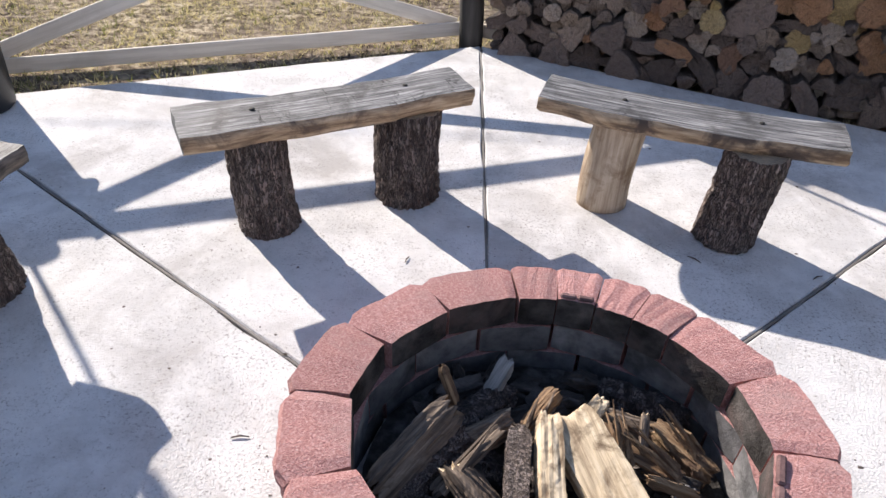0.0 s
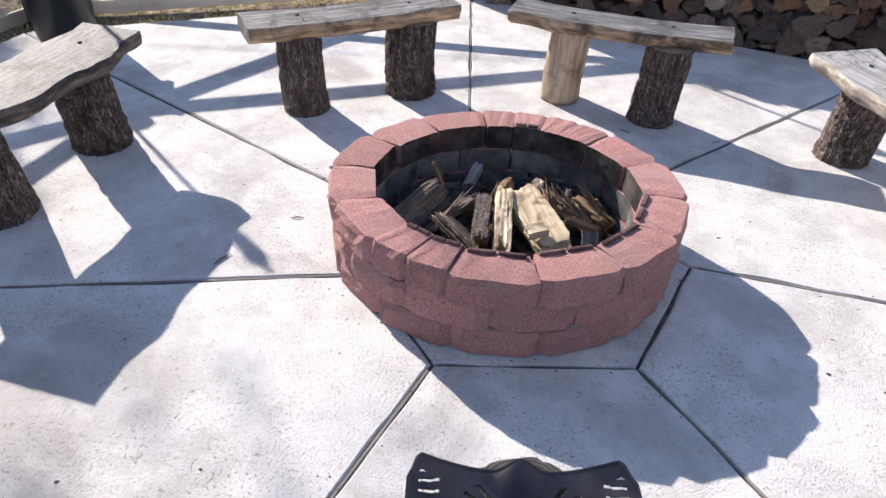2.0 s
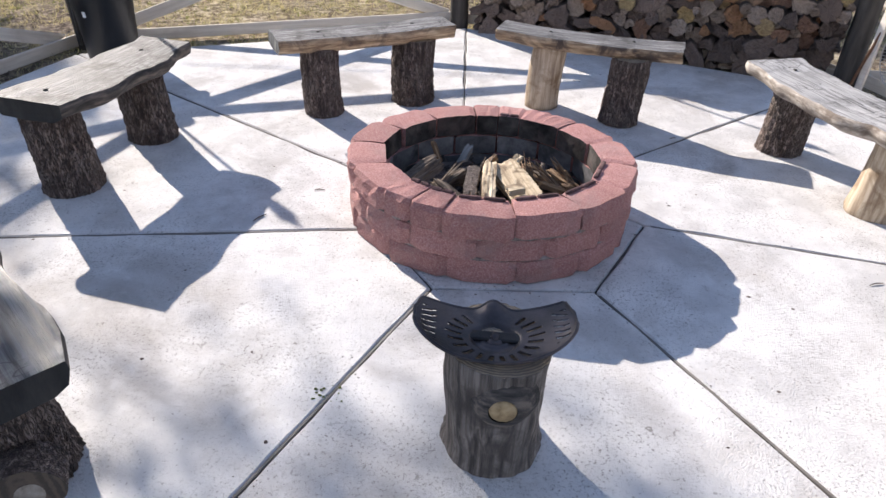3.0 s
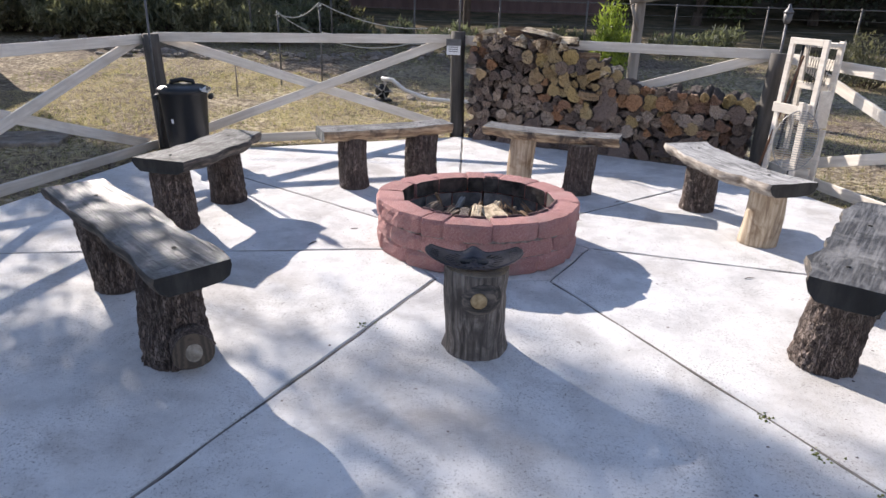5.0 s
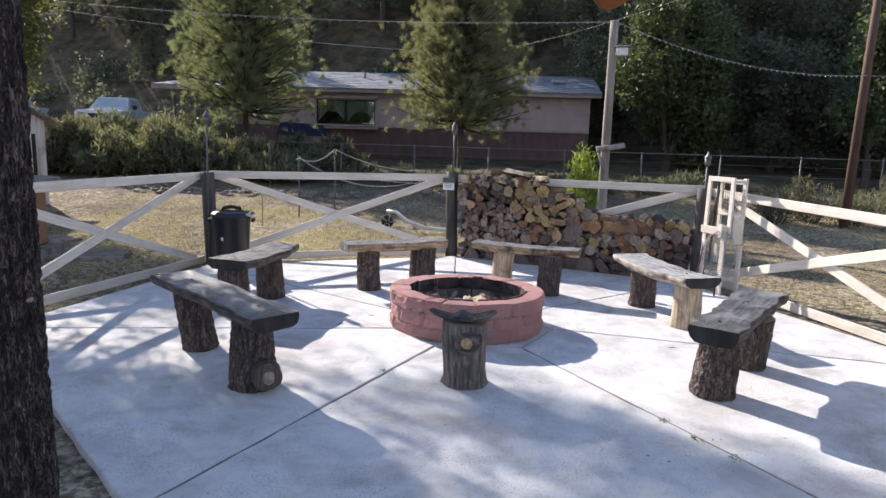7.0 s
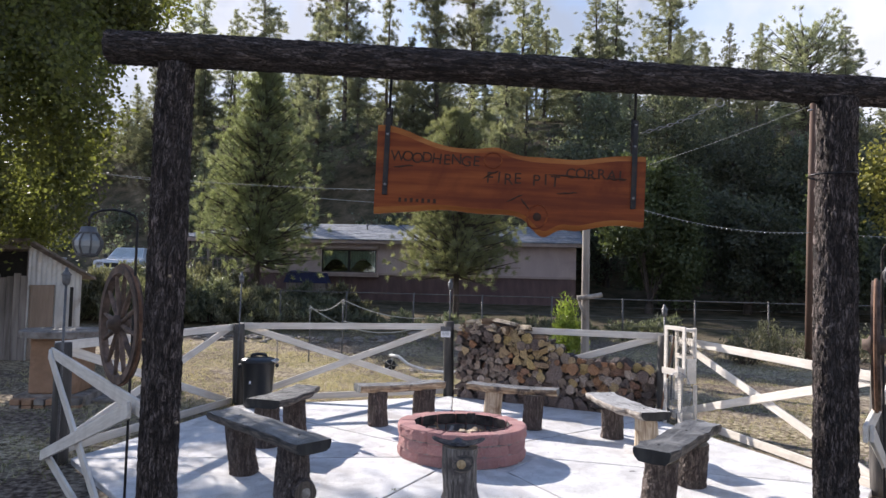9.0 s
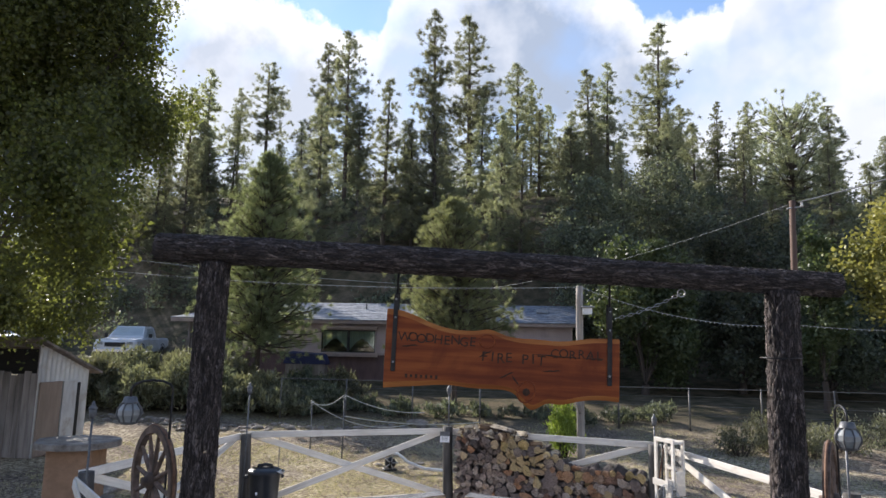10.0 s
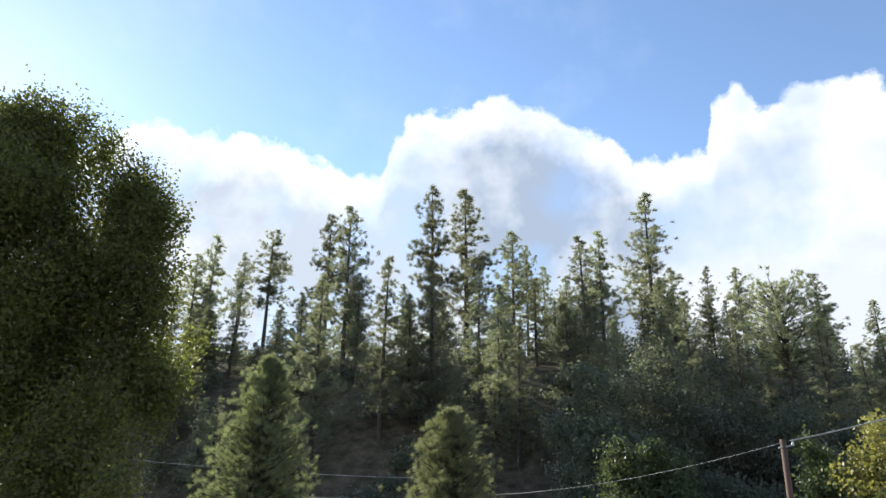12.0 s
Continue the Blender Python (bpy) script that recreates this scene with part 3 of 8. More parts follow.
class Build:
    """Collects vertices and faces with material slots."""

    def __init__(self):
        self.v, self.f, self.m, self.s = [], [], [], []

    def add(self, verts, faces, slot=0, smooth=False):
        o = len(self.v)
        self.v.extend(tuple(p) for p in verts)
        for f in faces:
            self.f.append(tuple(i + o for i in f))
            self.m.append(slot)
            self.s.append(smooth)
        return self

    def box(self, size, m=None, ch=0.004, slot=0):
        """A box with chamfered edges."""
        hx, hy, hz = (s / 2 for s in size)
        c = min(ch, hx * 0.9, hy * 0.9, hz * 0.9)
        m = m or Matrix()
        vs, idx = [], {}
        for sx in (-1, 1):
            for sy in (-1, 1):
                for sz in (-1, 1):
                    for ax in range(3):
                        p = [sx * hx, sy * hy, sz * hz]
                        for k in range(3):
                            if k != ax:
                                p[k] -= (sx, sy, sz)[k] * c
                        idx[sx, sy, sz, ax] = len(vs)
                        vs.append(m @ Vector(p))
        fs = []
        for ax in range(3):
            a, b = (ax + 1) % 3, (ax + 2) % 3
            for s in (-1, 1):
                q = []
                for u, w in ((-1, -1), (1, -1), (1, 1), (-1, 1)):
                    k = [0, 0, 0]
                    k[ax], k[a], k[b] = s, u, w
                    q.append(idx[(*k, ax)])
                fs.append(q if s > 0 else q[::-1])
            for u in (-1, 1):
                for w in (-1, 1):
                    k0, k1 = [0, 0, 0], [0, 0, 0]
                    k0[ax], k0[a], k0[b] = -1, u, w
                    k1[ax], k1[a], k1[b] = 1, u, w
                    q = [idx[(*k0, a)], idx[(*k1, a)], idx[(*k1, b)], idx[(*k0, b)]]
                    fs.append(q if u * w < 0 else q[::-1])
        for sx in (-1, 1):
            for sy in (-1, 1):
                for sz in (-1, 1):
                    q = [idx[sx, sy, sz, k] for k in range(3)]
                    fs.append(q if sx * sy * sz > 0 else q[::-1])
        return self.add(vs, fs, slot)

    def tube(self, pts, radii, seg=12, slot=0, cap=None, wob=None, smooth=True, closed=False):
        """A tube along points. wob(angle, k) gives a factor on the radius; cap: the slot of its ends."""
        pts = [Vector(p) for p in pts]
        n = len(pts)
        if isinstance(radii, (int, float)):
            radii = [radii] * n
        vs = []
        d0 = (pts[1] - pts[0]).normalized()
        side = d0.orthogonal().normalized() if abs(d0.z) < 0.95 else Vector((1, 0, 0))
        for k in range(n):
            if closed:
                d = pts[(k + 1) % n] - pts[k - 1]
            else:
                d = pts[min(k + 1, n - 1)] - pts[max(k - 1, 0)]
            d.normalize()
            side = (side - d * side.dot(d)).normalized()
            up = d.cross(side)
            for j in range(seg):
                a = 2 * math.pi * j / seg
                r = radii[k] * (wob(a, k) if wob else 1)
                vs.append(pts[k] + side * (r * math.cos(a)) + up * (r * math.sin(a)))
        fs = []
        for k in range(n if closed else n - 1):
            for j in range(seg):
                a, b = k * seg + j, k * seg + (j + 1) % seg
                k2 = ((k + 1) % n) * seg
                fs.append((a, b, k2 + (j + 1) % seg, k2 + j))
        self.add(vs, fs, slot, smooth)
        if cap is not None and not closed:
            o = len(self.v) - len(vs)
            for base, rev in ((0, True), ((n - 1) * seg, False)):
                ring = [o + base + j for j in range(seg)]
                c = sum((Vector(self.v[i]) for i in ring), Vector()) / seg
                self.v.append(tuple(c))
                ci = len(self.v) - 1
                for j in range(seg):
                    t = (ring[j], ring[(j + 1) % seg], ci)
                    self.f.append(t[::-1] if rev else t)
                    self.m.append(cap)
                    self.s.append(False)
        return self

    def lathe(self, prof, seg=24, m=None, slot=0, smooth=True):
        """A turned shape from (radius, height) pairs about z."""
        m = m or Matrix()
        vs = [m @ Vector((r * math.cos(2 * math.pi * j / seg), r * math.sin(2 * math.pi * j / seg), z)) for r, z in prof for j in range(seg)]
        fs = [(k * seg + j, k * seg + (j + 1) % seg, (k + 1) * seg + (j + 1) % seg, (k + 1) * seg + j) for k in range(len(prof) - 1) for j in range(seg)]
        return self.add(vs, fs, slot, smooth)

    def prism(self, poly, z0, z1, ch=0.0, slot=0, m=None):
        """A flat plate over a counter-clockwise outline, its top edge chamfered by ch."""
        m = m or Matrix()
        n = len(poly)
        inner = poly
        if ch:
            inner = []
            for i in range(n):
                p, a, b = Vector(poly[i]), Vector(poly[i - 1]), Vector(poly[(i + 1) % n])
                u, w = (p - a).normalized(), (b - p).normalized()
                nrm = (Vector((-u.y, u.x)) + Vector((-w.y, w.x)))
                nrm = nrm.normalized() / max(0.35, math.cos(u.angle(w) / 2))
                inner.append(p + nrm * ch)
        vs = [m @ Vector((p[0], p[1], z0)) for p in poly] + [m @ Vector((p[0], p[1], z1 - ch)) for p in poly] + [m @ Vector((p[0], p[1], z1)) for p in inner]
        fs = [tuple(range(n - 1, -1, -1)), tuple(range(2 * n, 3 * n))]
        for k in range(2 if ch else 1):
            for j in range(n):
                fs.append((k * n + j, k * n + (j + 1) % n, (k + 1) * n + (j + 1) % n, (k + 1) * n + j))
        if not ch:
            for j in range(n):
                fs.append((n + j, n + (j + 1) % n, 2 * n + (j + 1) % n, 2 * n + j))
        return self.add(vs, fs, slot)

    def mesh(self, name, mats):
        me = bpy.data.meshes.new(name)
        me.from_pydata(self.v, [], self.f)
        for k in mats:
            me.materials.append(M[k] if isinstance(k, str) else k)
        if len(mats) > 1:
            me.polygons.foreach_set("material_index", self.m)
        me.polygons.foreach_set("use_smooth", self.s)
        me.update()
        return me


def fast_mesh(name, verts, faces, mat, smooth=False):
    """A mesh from arrays: verts (n, 3), faces (k, 3 or 4)."""
    me = bpy.data.meshes.new(name)
    verts, faces = np.asarray(verts, dtype=np.float32), np.asarray(faces, dtype=np.int32)
    me.vertices.add(len(verts))
    me.vertices.foreach_set("co", verts.ravel())
    k = faces.shape[1]
    me.loops.add(faces.size)
    me.loops.foreach_set("vertex_index", faces.ravel())
    me.polygons.add(len(faces))
    me.polygons.foreach_set("loop_start", np.arange(0, faces.size, k, dtype=np.int32))
    me.materials.append(M[mat])
    me.update(calc_edges=True)
    me.validate()
    if smooth:
        me.polygons.foreach_set("use_smooth", [True] * len(faces))
    return me


def thing(name, label, category, m=None, group="", kind=""):
    """A thing made of parts: an empty at its base."""
    ob = new(name)
    ob.empty_display_size = 0.1
    ob.matrix_basis = m or Matrix()
    return tagged(ob, label, category, group, kind)


def solid(name, b, mats, label, category="", m=None, group="", kind=""):
    """A thing or a piece of the setting that is one mesh."""
    ob = new(name, b.mesh(name, mats) if isinstance(b, Build) else b)
    ob.matrix_basis = m or Matrix()
    return tagged(ob, label, category, group, kind)


def part(name, b, mats, parent, label="", m=None):
    """One mesh under a thing or a part."""
    if isinstance(mats, str):
        mats = [mats]
    ob = new(name, b.mesh(name, mats) if isinstance(b, Build) else b)
    ob.parent = parent
    ob.matrix_basis = m or Matrix()
    return tagged(ob, label)


def along(p0, p1):
    """A pose whose x runs from p0 to p1, at their middle, with z as near to up as it can be."""
    p0, p1 = Vector(p0), Vector(p1)
    x = (p1 - p0).normalized()
    up = Vector((0, 0, 1)) if abs(x.z) < 0.98 else Vector((0, 1, 0))
    y = up.cross(x).normalized()
    z = x.cross(y)
    return Matrix.Translation((p0 + p1) / 2) @ Matrix((x, y, z)).transposed().to_4x4()


def fbm(p, o=4):
    return noise.fractal(Vector(p), 1.0, 2.0, o)


def smooth_step(a, b, x):
    t = min(1.0, max(0.0, (x - a) / (b - a)))
    return t * t * (3 - 2 * t)


def ground_z(x, y):
    """The lie of the land: level round the slab, a wooded hill behind the house."""
    z = -0.05 + 0.75 * smooth_step(7, 20, y) + 0.9 * smooth_step(19, 27, y)
    k = (1 - 0.5 * smooth_step(18, 60, x)) * (1 - 0.4 * smooth_step(28, 48, -x))
    d = max(0.0, y - 24 - 3 * smooth_step(8, 14, -x))
    z += k * 15.5 * (1 - math.exp(-(d / 14.5) ** 1.6))
    z += 0.35 * fbm((x * 0.12, y * 0.12, 3.1), 3) * smooth_step(24, 34, y)
    z += 0.03 * fbm((x * 0.6, y * 0.6, 1.7), 3) * smooth_step(4.5, 7, math.hypot(x - 0.2, y - 1.3)) * (1 if y < 40 else 0)
    return z


def bark_log(length, r0, r1, seg=44, rings=22, depth=0.09, seed=0, lean=(0, 0), flare=0.0, fine=9.0):
    """A log standing on z = 0 with ridged bark; slot 0 bark, slot 1 its cut ends."""
    b = Build()
    pts, rad = [], []
    for k in range(rings + 1):
        t = k / rings
        pts.append((lean[0] * t + 0.012 * math.sin(3 * t + seed), lean[1] * t + 0.012 * math.cos(2.3 * t + seed), length * t))
        rad.append(r0 + (r1 - r0) * t + flare * max(0, 1 - t * 4) ** 2)

    def wob(a, k):
        z = length * k / rings
        c, s = math.cos(a), math.sin(a)
        shape = 1 + 0.05 * fbm((c * 1.3 + seed * 7.1, s * 1.3, z * 1.5), 3)
        n = noise.noise(Vector((c * fine * 0.62 + seed * 3.3, s * fine * 0.62, z * fine * 1.1)))
        n2 = noise.noise(Vector((c * fine * 1.4 + seed, s * fine * 1.4 + 9, z * fine * 3.4)))
        return shape * (1 - depth * max(0.0, 0.35 - abs(n)) * 2.2 + depth * 0.35 * n2)

    return b.tube(pts, rad, seg, 0, 1, wob)

# ---- ground and slab ----
def make_ground():
    def steps(a, b, c0, c1, fine):
        out, x = [], c0
        inner = list(np.arange(c0, c1 + 1e-6, fine))
        x, s = c1, fine
        hi = []
        while x < b:
            s *= 1.12
            x += s
            hi.append(x)
        x, s, lo = c0, fine, []
        while x > a:
            s *= 1.12
            x -= s
            lo.append(x)
        return lo[::-1] + inner + hi
    xs, ys = steps(-900, 900, -9, 9, 0.35), steps(-700, 1200, -7, 14, 0.35)
    verts = [(x, y, ground_z(x, y)) for y in ys for x in xs]
    nx = len(xs)
    faces = [(j * nx + i, j * nx + i + 1, (j + 1) * nx + i + 1, (j + 1) * nx + i) for j in range(len(ys) - 1) for i in range(nx - 1)]
    tagged(new("ground", fast_mesh("ground", verts, faces, "soil", True)), "bare brown earth with patches of short dry grass", "ground", kind="structure")


make_ground()

PIT = Vector((0.278, 1.262))
# corners of the seven-sided slab, from the west one round by the entrance
RIM = [(-3.32, 0.44), (-0.93, -1.76), (2.34, -1.76), (3.93, 0.72), (2.68, 3.45), (-0.03, 4.54), (-2.87, 3.17)]
INNER = [(-0.2, 1.04), (0.085, 0.632), (0.732, 0.698), (1.012, 1.252), (0.58, 1.56), (0.13, 1.68), (-0.16, 1.44)]


def shrink(poly, d):
    out, n = [], len(poly)
    for i in range(n):
        p, a, b = Vector(poly[i]), Vector(poly[i - 1]), Vector(poly[(i + 1) % n])
        u, w = (p - a).normalized(), (b - p).normalized()
        nrm = (Vector((-u.y, u.x)) + Vector((-w.y, w.x))).normalized()
        out.append(p + nrm * d / max(0.35, math.cos(u.angle(w) / 2)))
    return out


def ragged(poly, step=0.12, amp=0.006, seed=0):
    out, n = [], len(poly)
    for i in range(n):
        a, b = Vector(poly[i]), Vector(poly[(i + 1) % n])
        k = max(1, int((b - a).length / step))
        u = (b - a).normalized()
        nrm = Vector((-u.y, u.x))
        for j in range(k):
            p = a.lerp(b, j / k)
            out.append(p + nrm * (amp * noise.noise(Vector((p.x * 5, p.y * 5, seed))) if j else 0))
    return out


def make_slab():
    bed = Build().prism([Vector(p) * 1.0 for p in shrink(RIM, 0.03)], -0.14, -0.016)
    slab = solid("pavement", bed, ["joint"], "pale grey concrete slab poured in seven wedges with dark joints", "concrete slab", kind="structure")
    for i in range(7):
        j = (i + 1) % 7
        poly = [RIM[i], RIM[j], INNER[j], INNER[i]]
        poly = ragged(shrink(poly, 0.007), 0.05, 0.009, i)
        part("slab_panel", Build().prism(poly, -0.13, 0.0, 0.006), ["concrete"], slab)
    # collar of concrete round the pit
    part("slab_panel", Build().prism(ragged(shrink(INNER, 0.004), 0.05, 0.009, 9), -0.13, -0.003, 0.006), ["concrete"], slab)
    # weathered timber strips left in the joints
    for i in range(7):
        a, b = Vector(INNER[i]), Vector(RIM[i])
        m = along((*a, -0.008), (*b, -0.008))
        part("joint_strip", Build().box(((b - a).length - 0.06, 0.01, 0.014), None, 0.002), ["joint_strip"], slab, m=m @ pose(0, 0, -0.001))


make_slab()

# ---- fire pit ----
def pit_block(w_out, w_in, depth, h, seed, lip=True):
    """One wall block: rough split outer face, worn arrises, two sooty ridges along the inner edge; slot 1 inner face, slot 2 ridges."""
    b = Build()
    r = random.Random(seed)
    nx, nz = 8, 4
    q = 0.02

    def face(y_at, slot, flip, rough, span):
        vs = []
        for k in range(nz + 1):
            for i in range(nx + 1):
                u, v = -1 + 2 * i / nx, k / nz
                rim = max(abs(u), abs(2 * v - 1))
                x = u * span / 2
                y = y_at + rough * (noise.noise(Vector((u * 2.1 + seed * 7, v * 2.0, seed * 3.1))) + 0.6 * noise.noise(Vector((u * 6 + seed, v * 4.5, seed)))) * (0.35 if k == nz else 1)
                y -= (q * 1.3 * (w_out / 0.27) * smooth_step(0.7, 1.0, abs(u)) + 0.5 * q * smooth_step(0.7, 1.0, v) ** 2) * (1 if rough > 0.002 else 0)
                z = v * h - ((0.004 * r.random() + 0.006 * (w_out / 0.27) * smooth_step(0.84, 1.0, abs(u))) if k == nz else 0) + (0.004 * smooth_step(0.8, 1.0, abs(u)) if k == 0 else 0)
                vs.append((x, y, z))
        return vs
    out_v, in_v = face(depth, 0, False, 0.011, w_out), face(0.0, 1, False, 0.0015, w_in)
    n1 = nx + 1
    grid = [(k * n1 + i, k * n1 + i + 1, (k + 1) * n1 + i + 1, (k + 1) * n1 + i) for k in range(nz) for i in range(nx)]
    N = len(out_v)
    top, bot = nz * n1, 0
    # a middle row on the top keeps it slightly uneven
    mid = []
    for i in range(n1):
        o, n_ = Vector(out_v[top + i]), Vector(in_v[top + i])
        mid.append(tuple(o.lerp(n_, 0.5) + Vector((0, 0, 0.003 + 0.002 * r.uniform(-1, 1)))))
    b.v = out_v + in_v + mid
    F = [(f[::-1], 0) for f in grid] + [(tuple(i + N for i in f), 1) for f in grid]
    M2 = 2 * N
    for i in range(nx):
        F.append(((top + i, M2 + i, M2 + i + 1, top + i + 1)[::-1], 0))
        F.append(((M2 + i, N + top + i, N + top + i + 1, M2 + i + 1)[::-1], 0))
        F.append(((bot + i, bot + i + 1, N + bot + i + 1, N + bot + i)[::-1], 0))
    for i, fl in ((0, False), (nx, True)):
        for k in range(nz):
            f = (k * n1 + i, (k + 1) * n1 + i, N + (k + 1) * n1 + i, N + k * n1 + i)
            F.append((f if fl else f[::-1], 0))
        f = (top + i, M2 + i, N + top + i)
        F.append((f if fl else f[::-1], 0))
    b.f, b.m, b.s = [f for f, s in F], [s for f, s in F], [False] * len(F)
    if lip:
        for s in (-1, 1):
            b.box((w_in * 0.44, 0.02, 0.014), Matrix.Translation((s * w_in * 0.235, 0.014, h + 0.002)), 0.005, 2)
    return b


def make_pit():
    r_out, depth, h = 0.608, 0.16, 0.1035
    unit = 2 * math.pi / 14
    pit = thing("fire_pit", "round fire pit of red split-face concrete blocks, blackened inside", "fire pit", pose(PIT.x, PIT.y, 0) @ Matrix.Diagonal((1.055, 0.945, 1, 1)))
    wo, wi = 2 * (r_out) * math.tan(unit / 2) - 0.013, 2 * (r_out - depth) * math.tan(unit / 2) - 0.006
    fulls = [pit_block(wo, wi * 0.97, depth, h, s, False).mesh("block", ["block", "soot", "lip"]) for s in range(4)]
    lips = [pit_block(wo, wi * 0.97, depth, h, s + 20, True).mesh("block", ["block", "soot", "lip"]) for s in range(3)]
    halves = [pit_block(wo / 2 - 0.001, wi / 2 - 0.001, depth, h, s + 40, s == 2).mesh("block", ["block", "soot", "lip"]) for s in range(3)]
    lower = [pit_block(wo, wi * 0.99, depth - 0.01, h - 0.004, s + 60, False).mesh("block", ["block", "soot_grey", "lip"]) for s in range(4)]
    rr = random.Random(5)
    first = radians(267.5)

    def put(me, ang, rad, z, tilt=0.0, twist=0.0):
        # local +y of a block points outwards
        m = pose(math.cos(ang) * rad, math.sin(ang) * rad, z) @ Matrix.Rotation(ang - math.pi / 2 + twist, 4, "Z") @ Matrix.Rotation(tilt, 4, "X")
        part("block", me, None, pit, m=m)

    for c in range(2):
        for i in range(14):
            a = first + unit * (i + (0.5 if c == 1 else 0.08))
            put(lower[rr.randrange(4)], a, r_out - depth + 0.004 + rr.uniform(-0.006, 0.006), c * h + 0.002, 0, rr.uniform(-0.02, 0.02))
    split = {6: 0, 7: 1, 13: 2}
    for i in range(14):
        a = first + unit * i
        z = 2 * h + 0.003
        if i in split:
            for s in (-1, 1):
                put(halves[split[i]] if s > 0 or i == 13 else halves[(split[i] + 1) % 3], a + s * unit * 0.25, r_out - depth + rr.uniform(-0.004, 0.008), z + rr.uniform(0, 0.004), rr.uniform(-0.015, 0.015), rr.uniform(-0.02, 0.02))
        else:
            me = lips[i % 3] if i in (0, 1, 2, 3) else fulls[rr.randrange(4)]
            put(me, a, r_out - depth + rr.uniform(-0.008, 0.008), z, rr.uniform(-0.02, 0.02), rr.uniform(-0.03, 0.03))
    # smears of mortar between the courses
    for c, zc in enumerate((h, 2 * h)):
        b = Build()
        seg = 220
        rad = [r_out - 0.02 + 0.008 * noise.noise(Vector((k * 0.23, c, 4))) for k in range(seg)]
        pts = [(math.cos(2 * math.pi * k / seg) * rad[k], math.sin(2 * math.pi * k / seg) * rad[k], zc + 0.003 * noise.noise(Vector((k * 0.3, c, 8)))) for k in range(seg)]
        b.tube(pts, [max(0.003, 0.009 + 0.011 * noise.noise(Vector((k * 0.31, c, 1))) + (0.005 if c == 1 and 160 < k < 215 else 0)) for k in range(seg)], 6, 0, closed=True)
        part("mortar", b, ["mortar"], pit, "ragged grey mortar")
    # inner lining stones and ash bed
    b = Build()
    n = 30
    vs = [(0, 0, 0.045)] + [(math.cos(2 * math.pi * j / n) * rad, math.sin(2 * math.pi * j / n) * rad, 0.05 + 0.03 * fbm((rad * 6 + math.cos(j) * 2, math.sin(j) * 3, 2.2))) for rad in (0.1, 0.2, 0.3, 0.4, 0.44) for j in range(n)]
    fs = [(0, 1 + j, 1 + (j + 1) % n) for j in range(n)] + [(1 + k * n + j, 1 + (k + 1) * n + j, 1 + (k + 1) * n + (j + 1) % n, 1 + k * n + (j + 1) % n) for k in range(4) for j in range(n)]
    b.add(vs, fs, 0, True)
    part("ash_bed", b, ["ash"], pit, "grey and black ash")
    return pit


make_pit()


def split_log(length, w, h, seed, kind="split"):
    """A piece of split firewood lying along x, torn along its fibres; slot 0 wood, slot 1 bark, slot 2 ends."""
    r = random.Random(seed)
    if kind == "split":
        base = [(-0.5, -0.45), (0.5, -0.4), (0.35, 0.1), (0.05, 0.5), (-0.3, 0.25)]
    elif kind == "board":
        base = [(-0.5, -0.5), (0.48, -0.5), (0.5, 0.5), (-0.46, 0.46)]
    elif kind == "plank":
        base = [(-0.5, -0.3), (0.5, -0.35), (0.5, 0.3), (-0.42, 0.35)]
    else:
        base = [(0.5 * math.cos(a * math.pi / 4), 0.5 * math.sin(a * math.pi / 4)) for a in range(8)]
    sub = 6 if kind != "round" else 4
    prof, side_of = [], []
    for j in range(len(base)):
        for i in range(sub):
            t = i / sub
            prof.append((base[j][0] + (base[(j + 1) % len(base)][0] - base[j][0]) * t, base[j][1] + (base[(j + 1) % len(base)][1] - base[j][1]) * t))
            side_of.append(j)
    n, K = len(prof), 26
    rag = {"round": 0.17, "board": 0.06}.get(kind, 0.12)
    end = [[r.gauss(0, 0.035) * length for _ in range(n)] for _ in range(2)]
    b, vs = Build(), []
    for k in range(K + 1):
        t = k / K
        fade = max(0.0, abs(2 * t - 1) - 0.7) / 0.3
        for j, (y, z) in enumerate(prof):
            nn = rag * noise.noise(Vector((t * 3.5 + seed * 3, j * 0.9, seed))) + rag * 0.55 * noise.noise(Vector((t * 16 + seed, j * 1.9, seed + 4)))
            sc = 1 - 0.22 * fade * fade + nn * 1.3
            vs.append(((t - 0.5) * length + end[0 if t < 0.5 else 1][j] * fade, y * sc * w + 0.08 * w * math.sin(t * 3 + seed), z * sc * h))
    bark_j = {"split": (0,), "plank": (0,), "board": (), "round": range(8)}[kind]
    for k in range(K):
        for j in range(n):
            b.f.append((k * n + j, (k + 1) * n + j, (k + 1) * n + (j + 1) % n, k * n + (j + 1) % n))
            b.m.append(1 if side_of[j] in bark_j else 0)
            b.s.append(False)
    b.v = vs
    for k, o in ((0, 0), (K, K * n)):
        c = len(b.v)
        b.v.append(tuple(sum(v[i] for v in vs[o:o + n]) / n for i in range(3)))
        for j in range(n):
            f = (c, o + j, o + (j + 1) % n)
            b.f.append(f if k == 0 else f[::-1])
            b.m.append(2)
            b.s.append(False)
    return b


